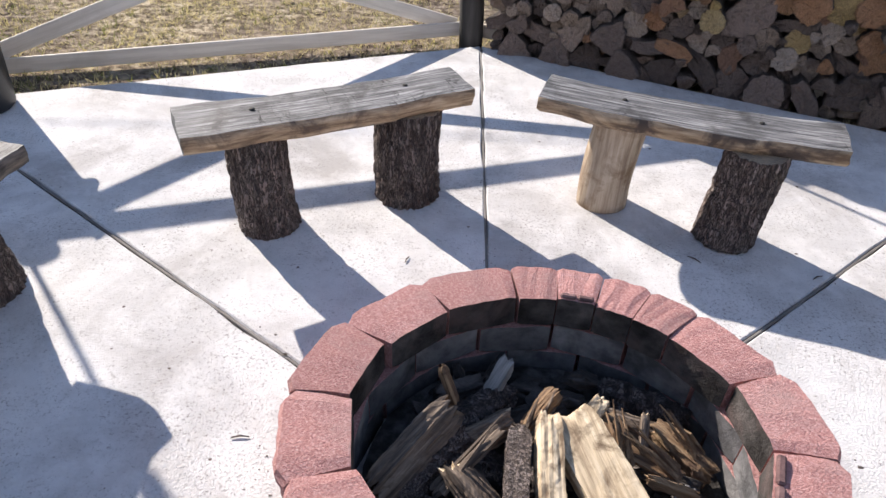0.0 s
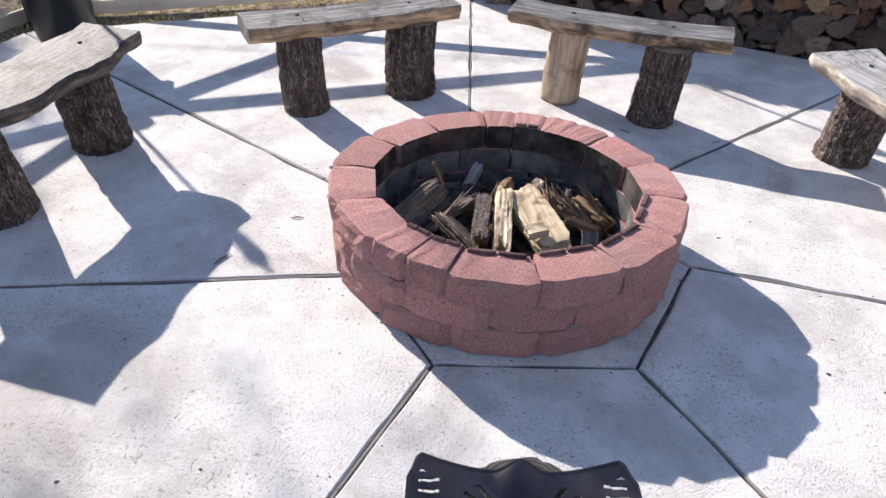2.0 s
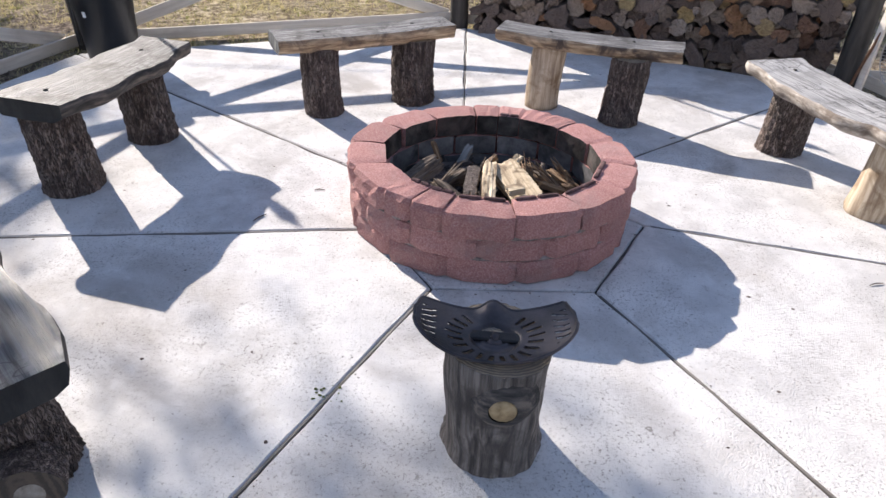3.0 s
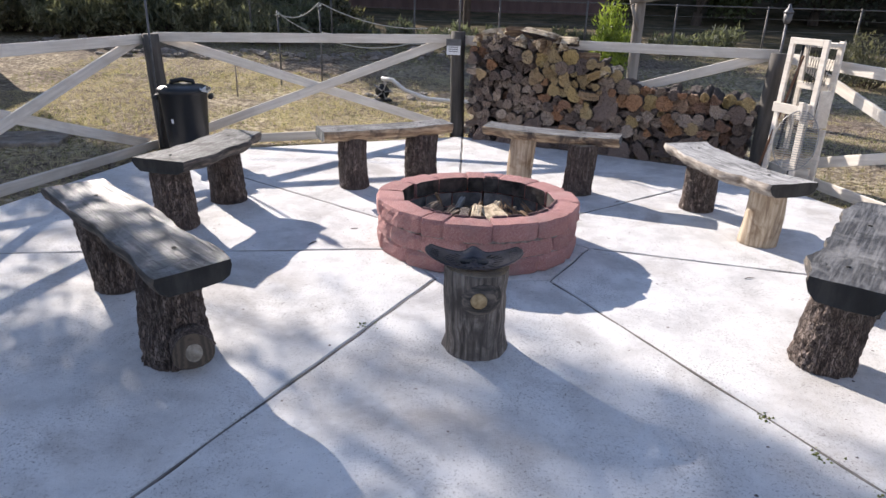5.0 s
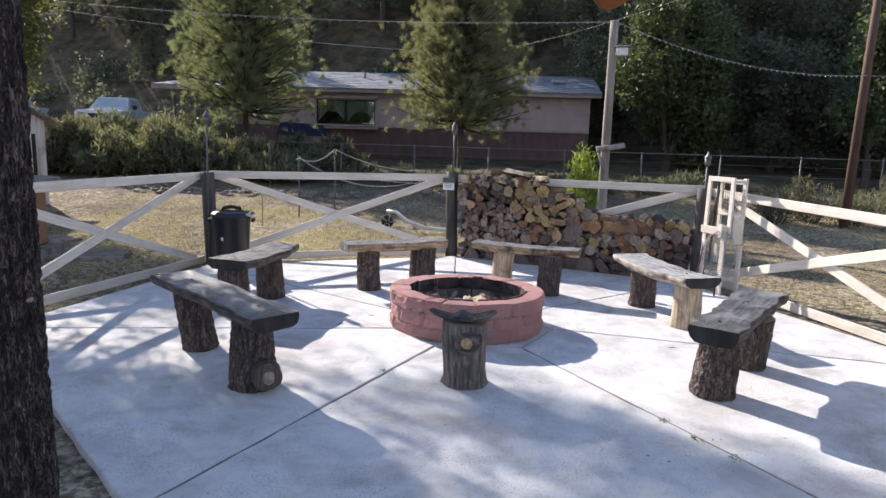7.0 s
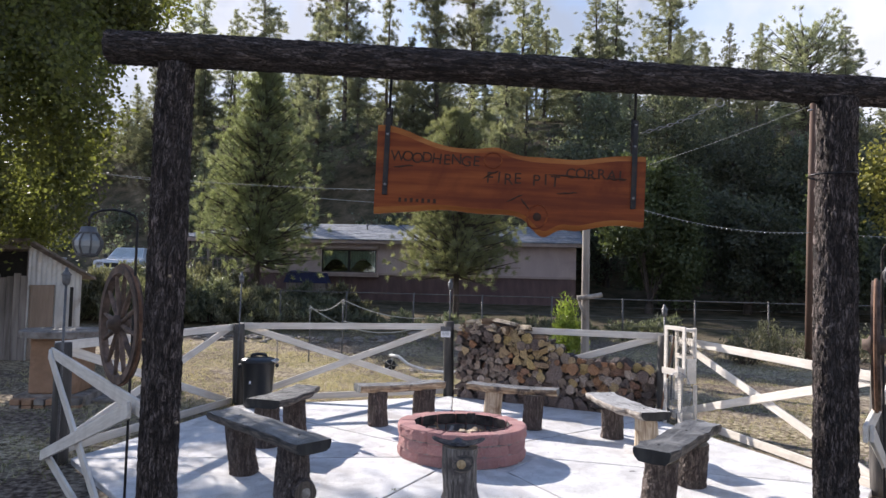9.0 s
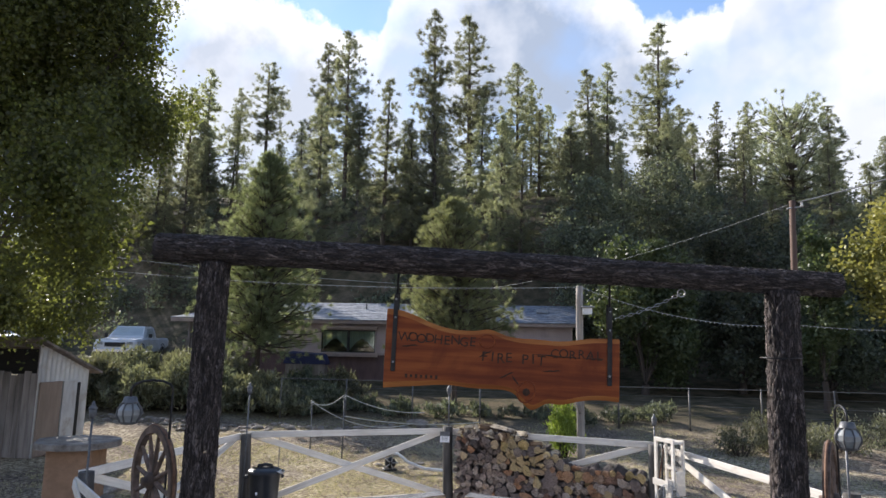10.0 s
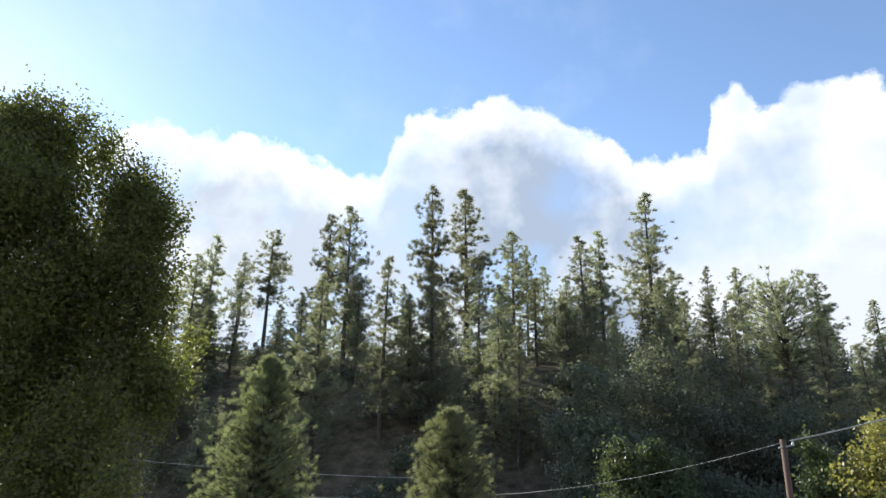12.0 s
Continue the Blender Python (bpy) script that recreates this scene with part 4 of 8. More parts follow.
def splinters(m, mat, seed, n, ln, w):
    """A broken slab of wood with torn slivers that stand up from it."""
    r = random.Random(seed)
    ob = thing("broken_log", "flat broken firewood piece with torn splinters in the pit", "firewood", m, "broken firewood in the pit")
    part("slab", split_log(ln * 0.9, w * n * 0.6, 0.02, seed, "plank"), [mat, mat, mat], ob)
    for i in range(n):
        b = Build()
        y = (i - n / 2) * w * 0.6
        a, c = Vector((-ln * 0.4, y, 0.0)), Vector((ln * r.uniform(0.25, 0.6), y + r.uniform(-0.5, 0.5) * w, r.uniform(0.01, 0.09)))
        b.tube([a, a.lerp(c, 0.5) + Vector((0, 0, r.uniform(-0.01, 0.02))), c], [w * 0.5, w * 0.38, 0.0015], 5, 0, None, None, False)
        part("splinter", b, [mat], ob)


def make_pit_wood():
    M["char"] = material("char", [(0.02, 0.018, 0.017), (0.06, 0.05, 0.045), (0.15, 0.125, 0.11)], 18, (0.3, 1, 1), bump=1.0, bump_scale=50, bump_dist=0.01, vary=0.25)
    M["split_pale"] = material("split_pale", [(0.32, 0.24, 0.155), (0.55, 0.44, 0.3), (0.66, 0.56, 0.41)], 55, (0.05, 1, 1), bump=0.9, bump_scale=60, bump_dist=0.006, vary=0.15, stain=(0.13, 0.085, 0.05), stain_scale=11, stain_at=(0.48, 0.64))
    M["split_grey"] = material("split_grey", [(0.045, 0.032, 0.024), (0.13, 0.095, 0.07), (0.27, 0.21, 0.16)], 55, (0.05, 1, 1), bump=0.9, bump_scale=60, bump_dist=0.006, vary=0.15)
    M["split_torn"] = material("split_torn", [(0.08, 0.045, 0.025), (0.19, 0.115, 0.062), (0.32, 0.22, 0.13)], 55, (0.05, 1, 1), bump=1.0, bump_scale=60, bump_dist=0.008, vary=0.15, stain=(0.08, 0.045, 0.03), stain_scale=11, stain_at=(0.5, 0.66))
    M["ash_wood"] = material("ash_wood", [(0.1, 0.097, 0.093), (0.2, 0.19, 0.18), (0.32, 0.31, 0.295)], 55, (0.05, 1, 1), bump=0.8, bump_scale=60, bump_dist=0.004, vary=0.15)
    c = Vector((PIT.x, PIT.y, 0))
    kinds = {"pale": ["split_pale", "bark", "split_pale"], "grey": ["split_grey", "bark", "split_pale"], "char": ["char", "bark_dark", "char"], "torn": ["split_torn", "bark", "split_torn"], "barky": ["split_grey", "bark", "split_torn"], "bark_log": ["bark", "bark", "split_torn"], "ashen": ["ash_wood", "ash_wood", "ash_wood"]}
    words = {"pale": "pale split firewood with torn fibres in the ash", "grey": "weathered split firewood log in the pit", "torn": "orange-brown torn firewood with splinters", "char": "charred black firewood log in the ash", "barky": "bark-covered firewood log with a pale torn edge", "bark_log": "firewood log with rough grey bark", "ashen": "small grey weathered board end among the firewood"}
    # both ends on the top side, width, height, kind, shape, roll
    logs = [((-0.15, 1.15, 0.165), (0.02, 1.365, 0.235), 0.1, 0.085, "barky", "split", -20), ((-0.09, 1.14, 0.12), (0.06, 1.33, 0.165), 0.09, 0.085, "bark_log", "round", 0), ((0.045, 1.40, 0.18), (0.0, 1.44, 0.265), 0.035, 0.02, "torn", "plank", 25),
            ((0.03, 1.37, 0.13), (0.17, 1.52, 0.15), 0.1, 0.09, "char", "round", 0), ((0.05, 1.33, 0.14), (0.18, 1.4, 0.165), 0.085, 0.07, "grey", "split", 10), ((0.12, 1.48, 0.13), (0.17, 1.53, 0.215), 0.05, 0.018, "ashen", "plank", 0),
            ((0.22, 1.36, 0.15), (0.3, 1.44, 0.215), 0.055, 0.05, "torn", "split", 30), ((0.12, 1.4, 0.1), (0.34, 1.5, 0.12), 0.1, 0.09, "char", "split", 0),
            ((0.045, 1.2, 0.2), (0.25, 1.0, 0.135), 0.085, 0.1, "grey", "split", 35), ((0.12, 1.16, 0.13), (0.3, 1.0, 0.11), 0.08, 0.07, "torn", "split", 0),
            ((0.205, 1.32, 0.22), (0.2, 1.055, 0.215), 0.062, 0.075, "bark_log", "plank", 4), ((0.28, 1.36, 0.235), (0.274, 1.0, 0.215), 0.062, 0.075, "pale", "plank", -6),
            ((0.335, 1.38, 0.215), (0.455, 1.06, 0.19), 0.135, 0.05, "pale", "board", 8), ((0.36, 1.065, 0.235), (0.43, 1.1, 0.235), 0.05, 0.03, "pale", "board", 0), ((0.378, 1.36, 0.16), (0.402, 1.4, 0.24), 0.045, 0.03, "pale", "plank", 0),
            ((0.57, 1.4, 0.175), (0.685, 1.285, 0.175), 0.085, 0.075, "torn", "split", 20), ((0.5, 1.31, 0.12), (0.65, 1.26, 0.14), 0.09, 0.08, "char", "split", 0), ((0.44, 1.37, 0.205), (0.455, 1.21, 0.21), 0.03, 0.03, "torn", "split", 15),
            ((0.525, 1.39, 0.215), (0.515, 1.3, 0.15), 0.022, 0.03, "grey", "plank", 0), ((0.51, 1.22, 0.205), (0.625, 1.2, 0.18), 0.03, 0.03, "torn", "split", 0), ((0.595, 1.21, 0.175), (0.6, 1.13, 0.1), 0.06, 0.03, "ashen", "board", 5),
            ((0.45, 1.56, 0.13), (0.67, 1.48, 0.13), 0.1, 0.09, "char", "round", 0), ((0.44, 1.46, 0.14), (0.6, 1.41, 0.15), 0.07, 0.06, "grey", "split", 0), ((0.19, 1.02, 0.115), (0.34, 1.055, 0.13), 0.07, 0.06, "pale", "split", 0),
            ((0.34, 1.06, 0.13), (0.52, 1.1, 0.135), 0.06, 0.07, "torn", "plank", 0), ((0.36, 1.2, 0.1), (0.58, 1.05, 0.1), 0.12, 0.09, "char", "split", 0), ((0.1, 1.28, 0.1), (0.3, 1.22, 0.1), 0.12, 0.1, "char", "round", 0), ((-0.02, 1.5, 0.1), (0.1, 1.58, 0.1), 0.09, 0.08, "char", "split", 0)]
    for i, (p0, p1, w, h, kd, shape, roll) in enumerate(logs):
        p0, p1 = Vector(p0), Vector(p1)
        b = split_log((p1 - p0).length, w, h, 100 + i, shape)
        solid("firewood_log", b, kinds[kd], words[kd], "firewood", along(p0, p1) @ pose(0, 0, -h * 0.45, roll, 0, 0), "firewood in the pit")
    for i, (x, y, z, yaw, pitch, n, ln, w, mt) in enumerate(((-0.02, 0.13, 0.15, 60, -20, 4, 0.14, 0.018, "split_grey"), (0.17, 0.06, 0.185, 100, -8, 5, 0.16, 0.014, "split_torn"), (0.25, 0.02, 0.17, 160, -12, 6, 0.17, 0.014, "split_torn"), (0.33, 0.09, 0.165, 140, -8, 5, 0.15, 0.014, "split_torn"), (-0.2, -0.02, 0.155, 48, -14, 4, 0.24, 0.016, "split_grey"))):
        splinters(Matrix.Translation(c + Vector((x, y, z))) @ pose(0, 0, 0, 0, pitch, yaw), mt, 300 + i, n, ln, w)
    b, r = Build(), random.Random(17)
    for i in range(70):
        a, d = r.uniform(0, 6.28), 0.4 * math.sqrt(r.random())
        g = r.uniform(0.012, 0.04)
        p, u = Vector((d * math.cos(a), d * math.sin(a), r.uniform(0.05, 0.11))), Vector((r.gauss(0, 1), r.gauss(0, 1), r.gauss(0, 0.4))).normalized()
        b.tube([p - u * g * 1.4, p, p + u * g * 1.4], [g * 0.5, g * 0.9, g * 0.4], 6, 0, None, lambda an, k: 1 + 0.3 * math.sin(an * 2 + k * 3), False)
    ob = solid("charcoal", b, ["char"], "lumps of charcoal strewn over the ash", "charcoal", Matrix.Translation(c), kind="stuff")


make_pit_wood()

# ---- benches and stool ----
def plank(length, width, thick, seed, bow=0.0, curl=0.0, wav=0.012, taper=(1, 1), under=0.62):
    """A live-edge half-log plank along x, its top at z = 0; slot 0 top, 1 edges and underside, 2 ends."""
    b = Build()
    K, vs = 36, []
    prof = [(-0.5, 0.0), (-0.3, 0.0), (-0.1, 0.0), (0.1, 0.0), (0.3, 0.0), (0.5, 0.0), (0.515, -0.3), (0.47, -0.72), (0.36 * under / 0.62, -1.0), (0.0, -1.06), (-0.36 * under / 0.62, -1.0), (-0.47, -0.72), (-0.515, -0.3)]
    n = len(prof)
    for k in range(K + 1):
        t = k / K
        x = (t - 0.5) * length
        w0 = width * (taper[0] + (taper[1] - taper[0]) * t)
        eL = wav * noise.noise(Vector((t * 5 + seed, 1.3, seed))) * 2 + wav * 0.6 * noise.noise(Vector((t * 16 + seed, 4, seed)))
        eR = wav * noise.noise(Vector((t * 5 + seed, 7.7, seed))) * 2 + wav * 0.6 * noise.noise(Vector((t * 16 + seed, 9, seed)))
        zc = bow * (4 * (t - 0.5) ** 2) + 0.006 * noise.noise(Vector((t * 4, seed, 2)))
        for j, (y, z) in enumerate(prof):
            yy = y * w0 + (eL if y < 0 else eR) * abs(y) * 2 + curl * (4 * (t - 0.5) ** 2 - 0.5)
            zz = z * thick * (1 + 0.12 * noise.noise(Vector((t * 6, y * 3, seed + 5)))) + zc
            if z == 0:
                zz += 0.003 * noise.noise(Vector((x * 9, yy * 25, seed)))
            xx = x + (0.012 * noise.noise(Vector((y * 4, z * 2, seed + t))) if k in (0, K) else 0)
            vs.append((xx, yy, zz))
    for k in range(K):
        for j in range(n):
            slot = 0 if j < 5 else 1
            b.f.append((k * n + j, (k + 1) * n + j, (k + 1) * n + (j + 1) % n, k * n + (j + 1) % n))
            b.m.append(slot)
            b.s.append(j >= 5)
    b.v = vs
    b.f += [tuple(range(n)), tuple(range(K * n + n - 1, K * n - 1, -1))]
    b.m += [2, 2]
    b.s += [False, False]
    # flip so that normals point out
    b.f = [f[::-1] for f in b.f]
    return b


def bench(label, a, c, width, thick, top, tops, legs, seed, bow=0.0, curl=0.0, taper=(1, 1), wav=0.012, roll=0.0, pitch=0.0):
    """a, c: the ends of its middle line on the plan; legs: (x, y, radius low, radius high, lean x, lean y, look)."""
    a, c = Vector(a), Vector(c)
    mid, ln = (a + c) / 2, (c - a).length
    yaw = math.degrees(math.atan2((c - a).y, (c - a).x))
    ob = thing("log_bench", label, "bench", pose(mid.x, mid.y, 0, 0, 0, yaw), "benches round the fire pit")
    inv = ob.matrix_basis.inverted()
    seat = part("seat", plank(ln, width, thick, seed, bow, curl, wav, taper), list(tops), ob, m=pose(0, 0, top, roll, pitch, 0))
    for i, (x, y, r0, r1, lx, ly, kind) in enumerate(legs):
        p = inv @ Vector((x, y, 0))
        hgt = top - thick * 0.93 + 0.012
        lean = inv.to_3x3() @ Vector((lx, ly, 0))
        if kind == "peeled":
            b = bark_log(hgt, r0, r1, 36, 14, 0.02, seed + i, lean[:2], 0.0, 4)
            part("leg", b, ["peeled", "cut"], ob, "peeled pale log leg", m=Matrix.Translation(p))
        else:
            b = bark_log(hgt, r0, r1, 96, 56, 0.12, seed + i, lean[:2], 0.006, 13)
            part("leg", b, ["bark", "cut"], ob, m=Matrix.Translation(p))
        q = p + lean
        # a dark disc on the seat imitates the shade in a bolt hole
        hb = Build().lathe([(0.0, 0.0035), (0.009, 0.0035), (0.011, 0.0)], 10)
        part("bolt_hole", hb, ["hole_shade"], seat, m=Matrix.Translation((q.x, 0.02, 0.002 + bow * 4 * (q.x / ln) ** 2)))
    return ob


GREY = ("grey_wood", "edge_yellow", "grey_end")
DARK = ("dark_wood", "edge_dark", "black_end")
PALE = ("pale_wood", "edge_pale", "black_end")
knot_bench = bench("dark weathered half-log bench with blackened ends on bark-covered stumps", (-1.88, 0.46), (-0.725, -0.53), 0.315, 0.085, 0.495, DARK,
                   [(-1.6, 0.28, 0.125, 0.115, -0.04, 0.0, "bark"), (-0.955, -0.34, 0.15, 0.125, 0.02, -0.02, "bark")], 1, 0.008, -0.02, (1.0, 0.95), 0.014)
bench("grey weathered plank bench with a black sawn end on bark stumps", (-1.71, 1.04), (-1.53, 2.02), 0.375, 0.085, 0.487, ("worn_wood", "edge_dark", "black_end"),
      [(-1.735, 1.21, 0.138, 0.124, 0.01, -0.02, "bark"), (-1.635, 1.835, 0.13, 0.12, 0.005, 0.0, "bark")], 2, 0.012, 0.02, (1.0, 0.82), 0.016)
bench("grey plank bench with a yellow live edge on two bark stumps", (-1.015, 2.241), (-0.06, 2.799), 0.25, 0.085, 0.478, GREY,
      [(-0.785, 2.375, 0.118, 0.113, 0.008, -0.01, "bark"), (-0.262, 2.69, 0.14, 0.133, 0.0, -0.02, "bark")], 3, 0.012, 0.0, (1.05, 0.9), 0.007)
bench("grey plank bench on one peeled pale log and one bark stump", (0.275, 2.78), (1.35, 2.5), 0.25, 0.075, 0.472, GREY,
      [(0.59, 2.735, 0.107, 0.106, -0.003, -0.015, "peeled"), (1.06, 2.515, 0.118, 0.118, -0.005, 0.0, "bark")], 4, 0.014, 0.02, (1.0, 0.9), 0.009)
bench("bleached wavy plank bench on a bark stump and a peeled log", (1.8, 2.36), (2.19, 1.27), 0.37, 0.085, 0.47, PALE,
      [(1.945, 2.24, 0.125, 0.12, -0.03, -0.02, "bark"), (2.15, 1.545, 0.125, 0.112, 0.0, -0.04, "peeled")], 5, 0.018, 0.05, (1.05, 0.9), 0.024)
bench("dark wavy plank bench with charred ends on thick bark stumps", (1.78, -0.28), (2.51, 0.87), 0.315, 0.1, 0.465, DARK,
      [(1.92, -0.03, 0.135, 0.13, 0.0, -0.03, "bark"), (2.33, 0.56, 0.13, 0.125, 0.0, -0.03, "bark")], 6, 0.03, -0.05, (0.95, 0.9), 0.028)
# sawn-off branch on one stump
bb = Build().tube([(0, 0, 0), (0.0, -0.05, 0.0), (0.0, -0.095, -0.002)], [0.09, 0.087, 0.084], 28, 0, 1, lambda a, k: 1 + 0.05 * math.sin(3 * a + k))
bb.lathe([(0.0, 0.002), (0.016, 0.003), (0.034, 0.0)], 20, pose(0.004, -0.0965, -0.006, 90, 0, 0) @ Matrix.Diagonal((1, 1.25, 1, 1)), 2)
part("branch_stub", bb, ["bark", "stub_rim", "stub_heart"], knot_bench, "sawn-off branch stub", m=knot_bench.matrix_basis.inverted() @ pose(-0.85, -0.43, 0.115, 0, 0, 32))


def make_stool():
    st = thing("stump_stool", "weathered grey stump stool with a black iron tractor seat", "stool", pose(0.33, -0.085, 0))
    body = bark_log(0.425, 0.134, 0.143, 72, 36, 0.05, 8.3, (0.02, -0.04), 0.02, 6)
    stump = part("stump", body, ["stool_wood", "cut"], st)
    kn = Build().tube([(0, 0.02, 0), (0, -0.018, 0), (0, -0.03, 0)], [0.095, 0.066, 0.038], 24, 0, None, lambda a, k: 1 + 0.05 * math.sin(2 * a + 1))
    kn.lathe([(0.0, 0.0), (0.034, 0.0), (0.036, -0.006)], 24, pose(0, -0.03, 0, 90, 0, 0), 1)
    part("knot", kn, ["edge_dark", "knot_face"], stump, "pale sawn branch knot", m=pose(0.026, -0.166, 0.315))
    # pressed seat: a dished pan with slots, hollow hump at the back edge, bowl in the middle
    nx, ny = 120, 84
    W, D = 0.42, 0.275

    def height(u, y):
        z = 0.036 * abs(u) ** 2.2 + 0.006 * max(0, -y) ** 2
        z += 0.026 * math.exp(-(u / 0.17) ** 2) * smooth_step(0.3, 1.0, y)
        rr = math.hypot(u * 0.2, y * 0.12 + 0.012)
        z -= 0.012 * (1 - smooth_step(0.05, 0.066, rr))
        z += 0.010 * (1 - smooth_step(0.014, 0.022, rr)) + 0.005 * (1 - smooth_step(0.0, 0.008, abs(rr - 0.028)))
        return z

    def slot_at(u, y):
        X, Y = u * 0.2, y * 0.12 + 0.01
        rr, an = math.hypot(X, Y), math.atan2(Y, X)
        if 0.082 < rr < 0.122 and not 0.9 < an < 2.25:
            k = an / (math.pi / 11)
            return abs(k - round(k)) < 0.13 * 0.1 / rr * 1.4
        if 0.148 < abs(X) < 0.185 and abs(Y) < 0.085:
            k = (Y + 0.02 * (abs(X) - 0.16) / 0.02) / 0.032
            return abs(k - round(k)) < 0.17
        return False

    vs, fs = [], []
    for j in range(ny + 1):
        y = -1 + 2 * j / ny
        for i in range(nx + 1):
            u = -1 + 2 * i / nx
            # scalloped far edge with a small peak, deep rounded near edge
            far = 0.42 * D * (0.82 + 0.18 * abs(u) ** 1.8) + 0.014 * math.exp(-(u / 0.14) ** 2) - 0.06 * smooth_step(0.88, 1.0, abs(u)) ** 2
            near = -0.45 * D * (max(0.0, 1 - abs(u) ** 2.3)) ** 0.62
            k = 0.5 + 0.5 * y
            vs.append((u * 0.5 * W, near + (far - near) * k, height(u, y)))
    for j in range(ny):
        for i in range(nx):
            u, y = -1 + 2 * (i + 0.5) / nx, -1 + 2 * (j + 0.5) / ny
            if not slot_at(u, y):
                fs.append((j * (nx + 1) + i, j * (nx + 1) + i + 1, (j + 1) * (nx + 1) + i + 1, (j + 1) * (nx + 1) + i))
    b = Build().add(vs, fs, 0, True)
    seat = part("tractor_seat", b, ["seat_iron"], st, "black pressed iron tractor seat with slots", m=pose(-0.008, -0.04, 0.436, -3, 0, 4))
    md = seat.modifiers.new("thick", "SOLIDIFY")
    md.thickness, md.offset = 0.004, 0
    rim_pts = [vs[i] for i in range(0, nx + 1)] + [vs[j * (nx + 1) + nx] for j in range(1, ny + 1)] + [vs[ny * (nx + 1) + i] for i in range(nx - 1, -1, -1)] + [vs[j * (nx + 1)] for j in range(ny - 1, 0, -1)]
    part("rim", Build().tube(rim_pts[::2], 0.005, 8, 0, closed=True), ["seat_iron"], seat)
    nut = Build().lathe([(0.0, 0.012), (0.011, 0.012), (0.013, 0.0)], 6)
    part("nut", nut, ["seat_iron"], seat, m=pose(0, -0.018, 0.0))
    part("bracket", Build().box((0.16, 0.035, 0.03), None, 0.004), ["iron"], st, m=pose(0, -0.05, 0.424))


make_stool()

# ---- fence, arch, sign ----
POSTS = {"west": (-3.43, 0.42), "north_west": (-2.97, 3.48), "north": (-0.11, 4.62), "north_east": (2.84, 3.56), "east": (4.0, 0.72)}


def fence_post(x, y, h, r=0.075, seed=0, lean=(0, 0)):
    b = bark_log(h + 0.12, r * 1.04, r * 0.97, 24, 8, 0.05, seed, lean, 0, 5)
    return solid("fence_post", b, ["creosote", "creosote"], "dark weathered round timber fence post", "fence post", pose(x, y, -0.12), "fence posts")


for i, (k, hh) in enumerate((("west", 1.07), ("north_west", 1.07), ("north", 1.12), ("north_east", 1.08), ("east", 1.08))):
    fence_post(*POSTS[k], hh, 0.078, i)


def rail(parent, p0, p1, w=0.091, t=0.022, name="rail", face=0.0):
    L = (Vector(p1) - Vector(p0)).length
    part(name, Build().box((L, t, w), None, 0.004), ["rail"], parent, m=along(p0, p1) @ pose(0, face, 0, 0, 0, 0))


def fence_panel(a, c, za=1.03, zc=1.03, low=0.04, low_c=0.04):
    """Rails and a brace crossed from corner to corner between post a and post c, nailed on the outer side of the posts."""
    a, c = Vector(a), Vector(c)
    u = (c - a).normalized()
    n = Vector((-u.y, u.x)) * 0.09
    a2, c2 = a + n, c + n
    o = Vector((*((a2 + c2) / 2), 0))
    ob = thing("plank_fence", "cream-painted plank fence panel with crossed braces", "fence", Matrix.Translation(o), "plank fences")
    P = lambda p, z, k=0.0: Vector((p.x + n.x * k, p.y + n.y * k, z)) - o
    rail(ob, P(a2, za), P(c2, zc), name="top_rail")
    rail(ob, P(a2, low), P(c2, low_c), name="bottom_rail")
    i = 0.06
    rail(ob, P(a2 + u * i, low + 0.01, 0.28), P(c2 - u * i, zc - 0.005, 0.28), name="brace")
    rail(ob, P(a2 + u * i, za - 0.005, 0.56), P(c2 - u * i, low_c + 0.01, 0.56), name="brace")
    return ob


fence_panel(POSTS["north_west"], POSTS["north"], 1.035, 1.035, 0.005, 0.055)
fence_panel(POSTS["west"], POSTS["north_west"], 1.03, 1.02, 0.05, 0.0)
fence_panel(POSTS["north"], POSTS["north_east"], 1.03, 1.06, 0.05, 0.03)
fence_panel(POSTS["north_east"], POSTS["east"], 1.04, 0.955, 0.06, -0.02)
fence_panel((-1.25, -1.88), POSTS["west"], 0.985, 0.985, -0.03, 0.05)
fence_panel(POSTS["east"], (2.42, -1.8), 0.96, 1.0, 0.0, 0.0)

ARCH_L, ARCH_R = (-1.19, -1.98), (2.41, -1.72)


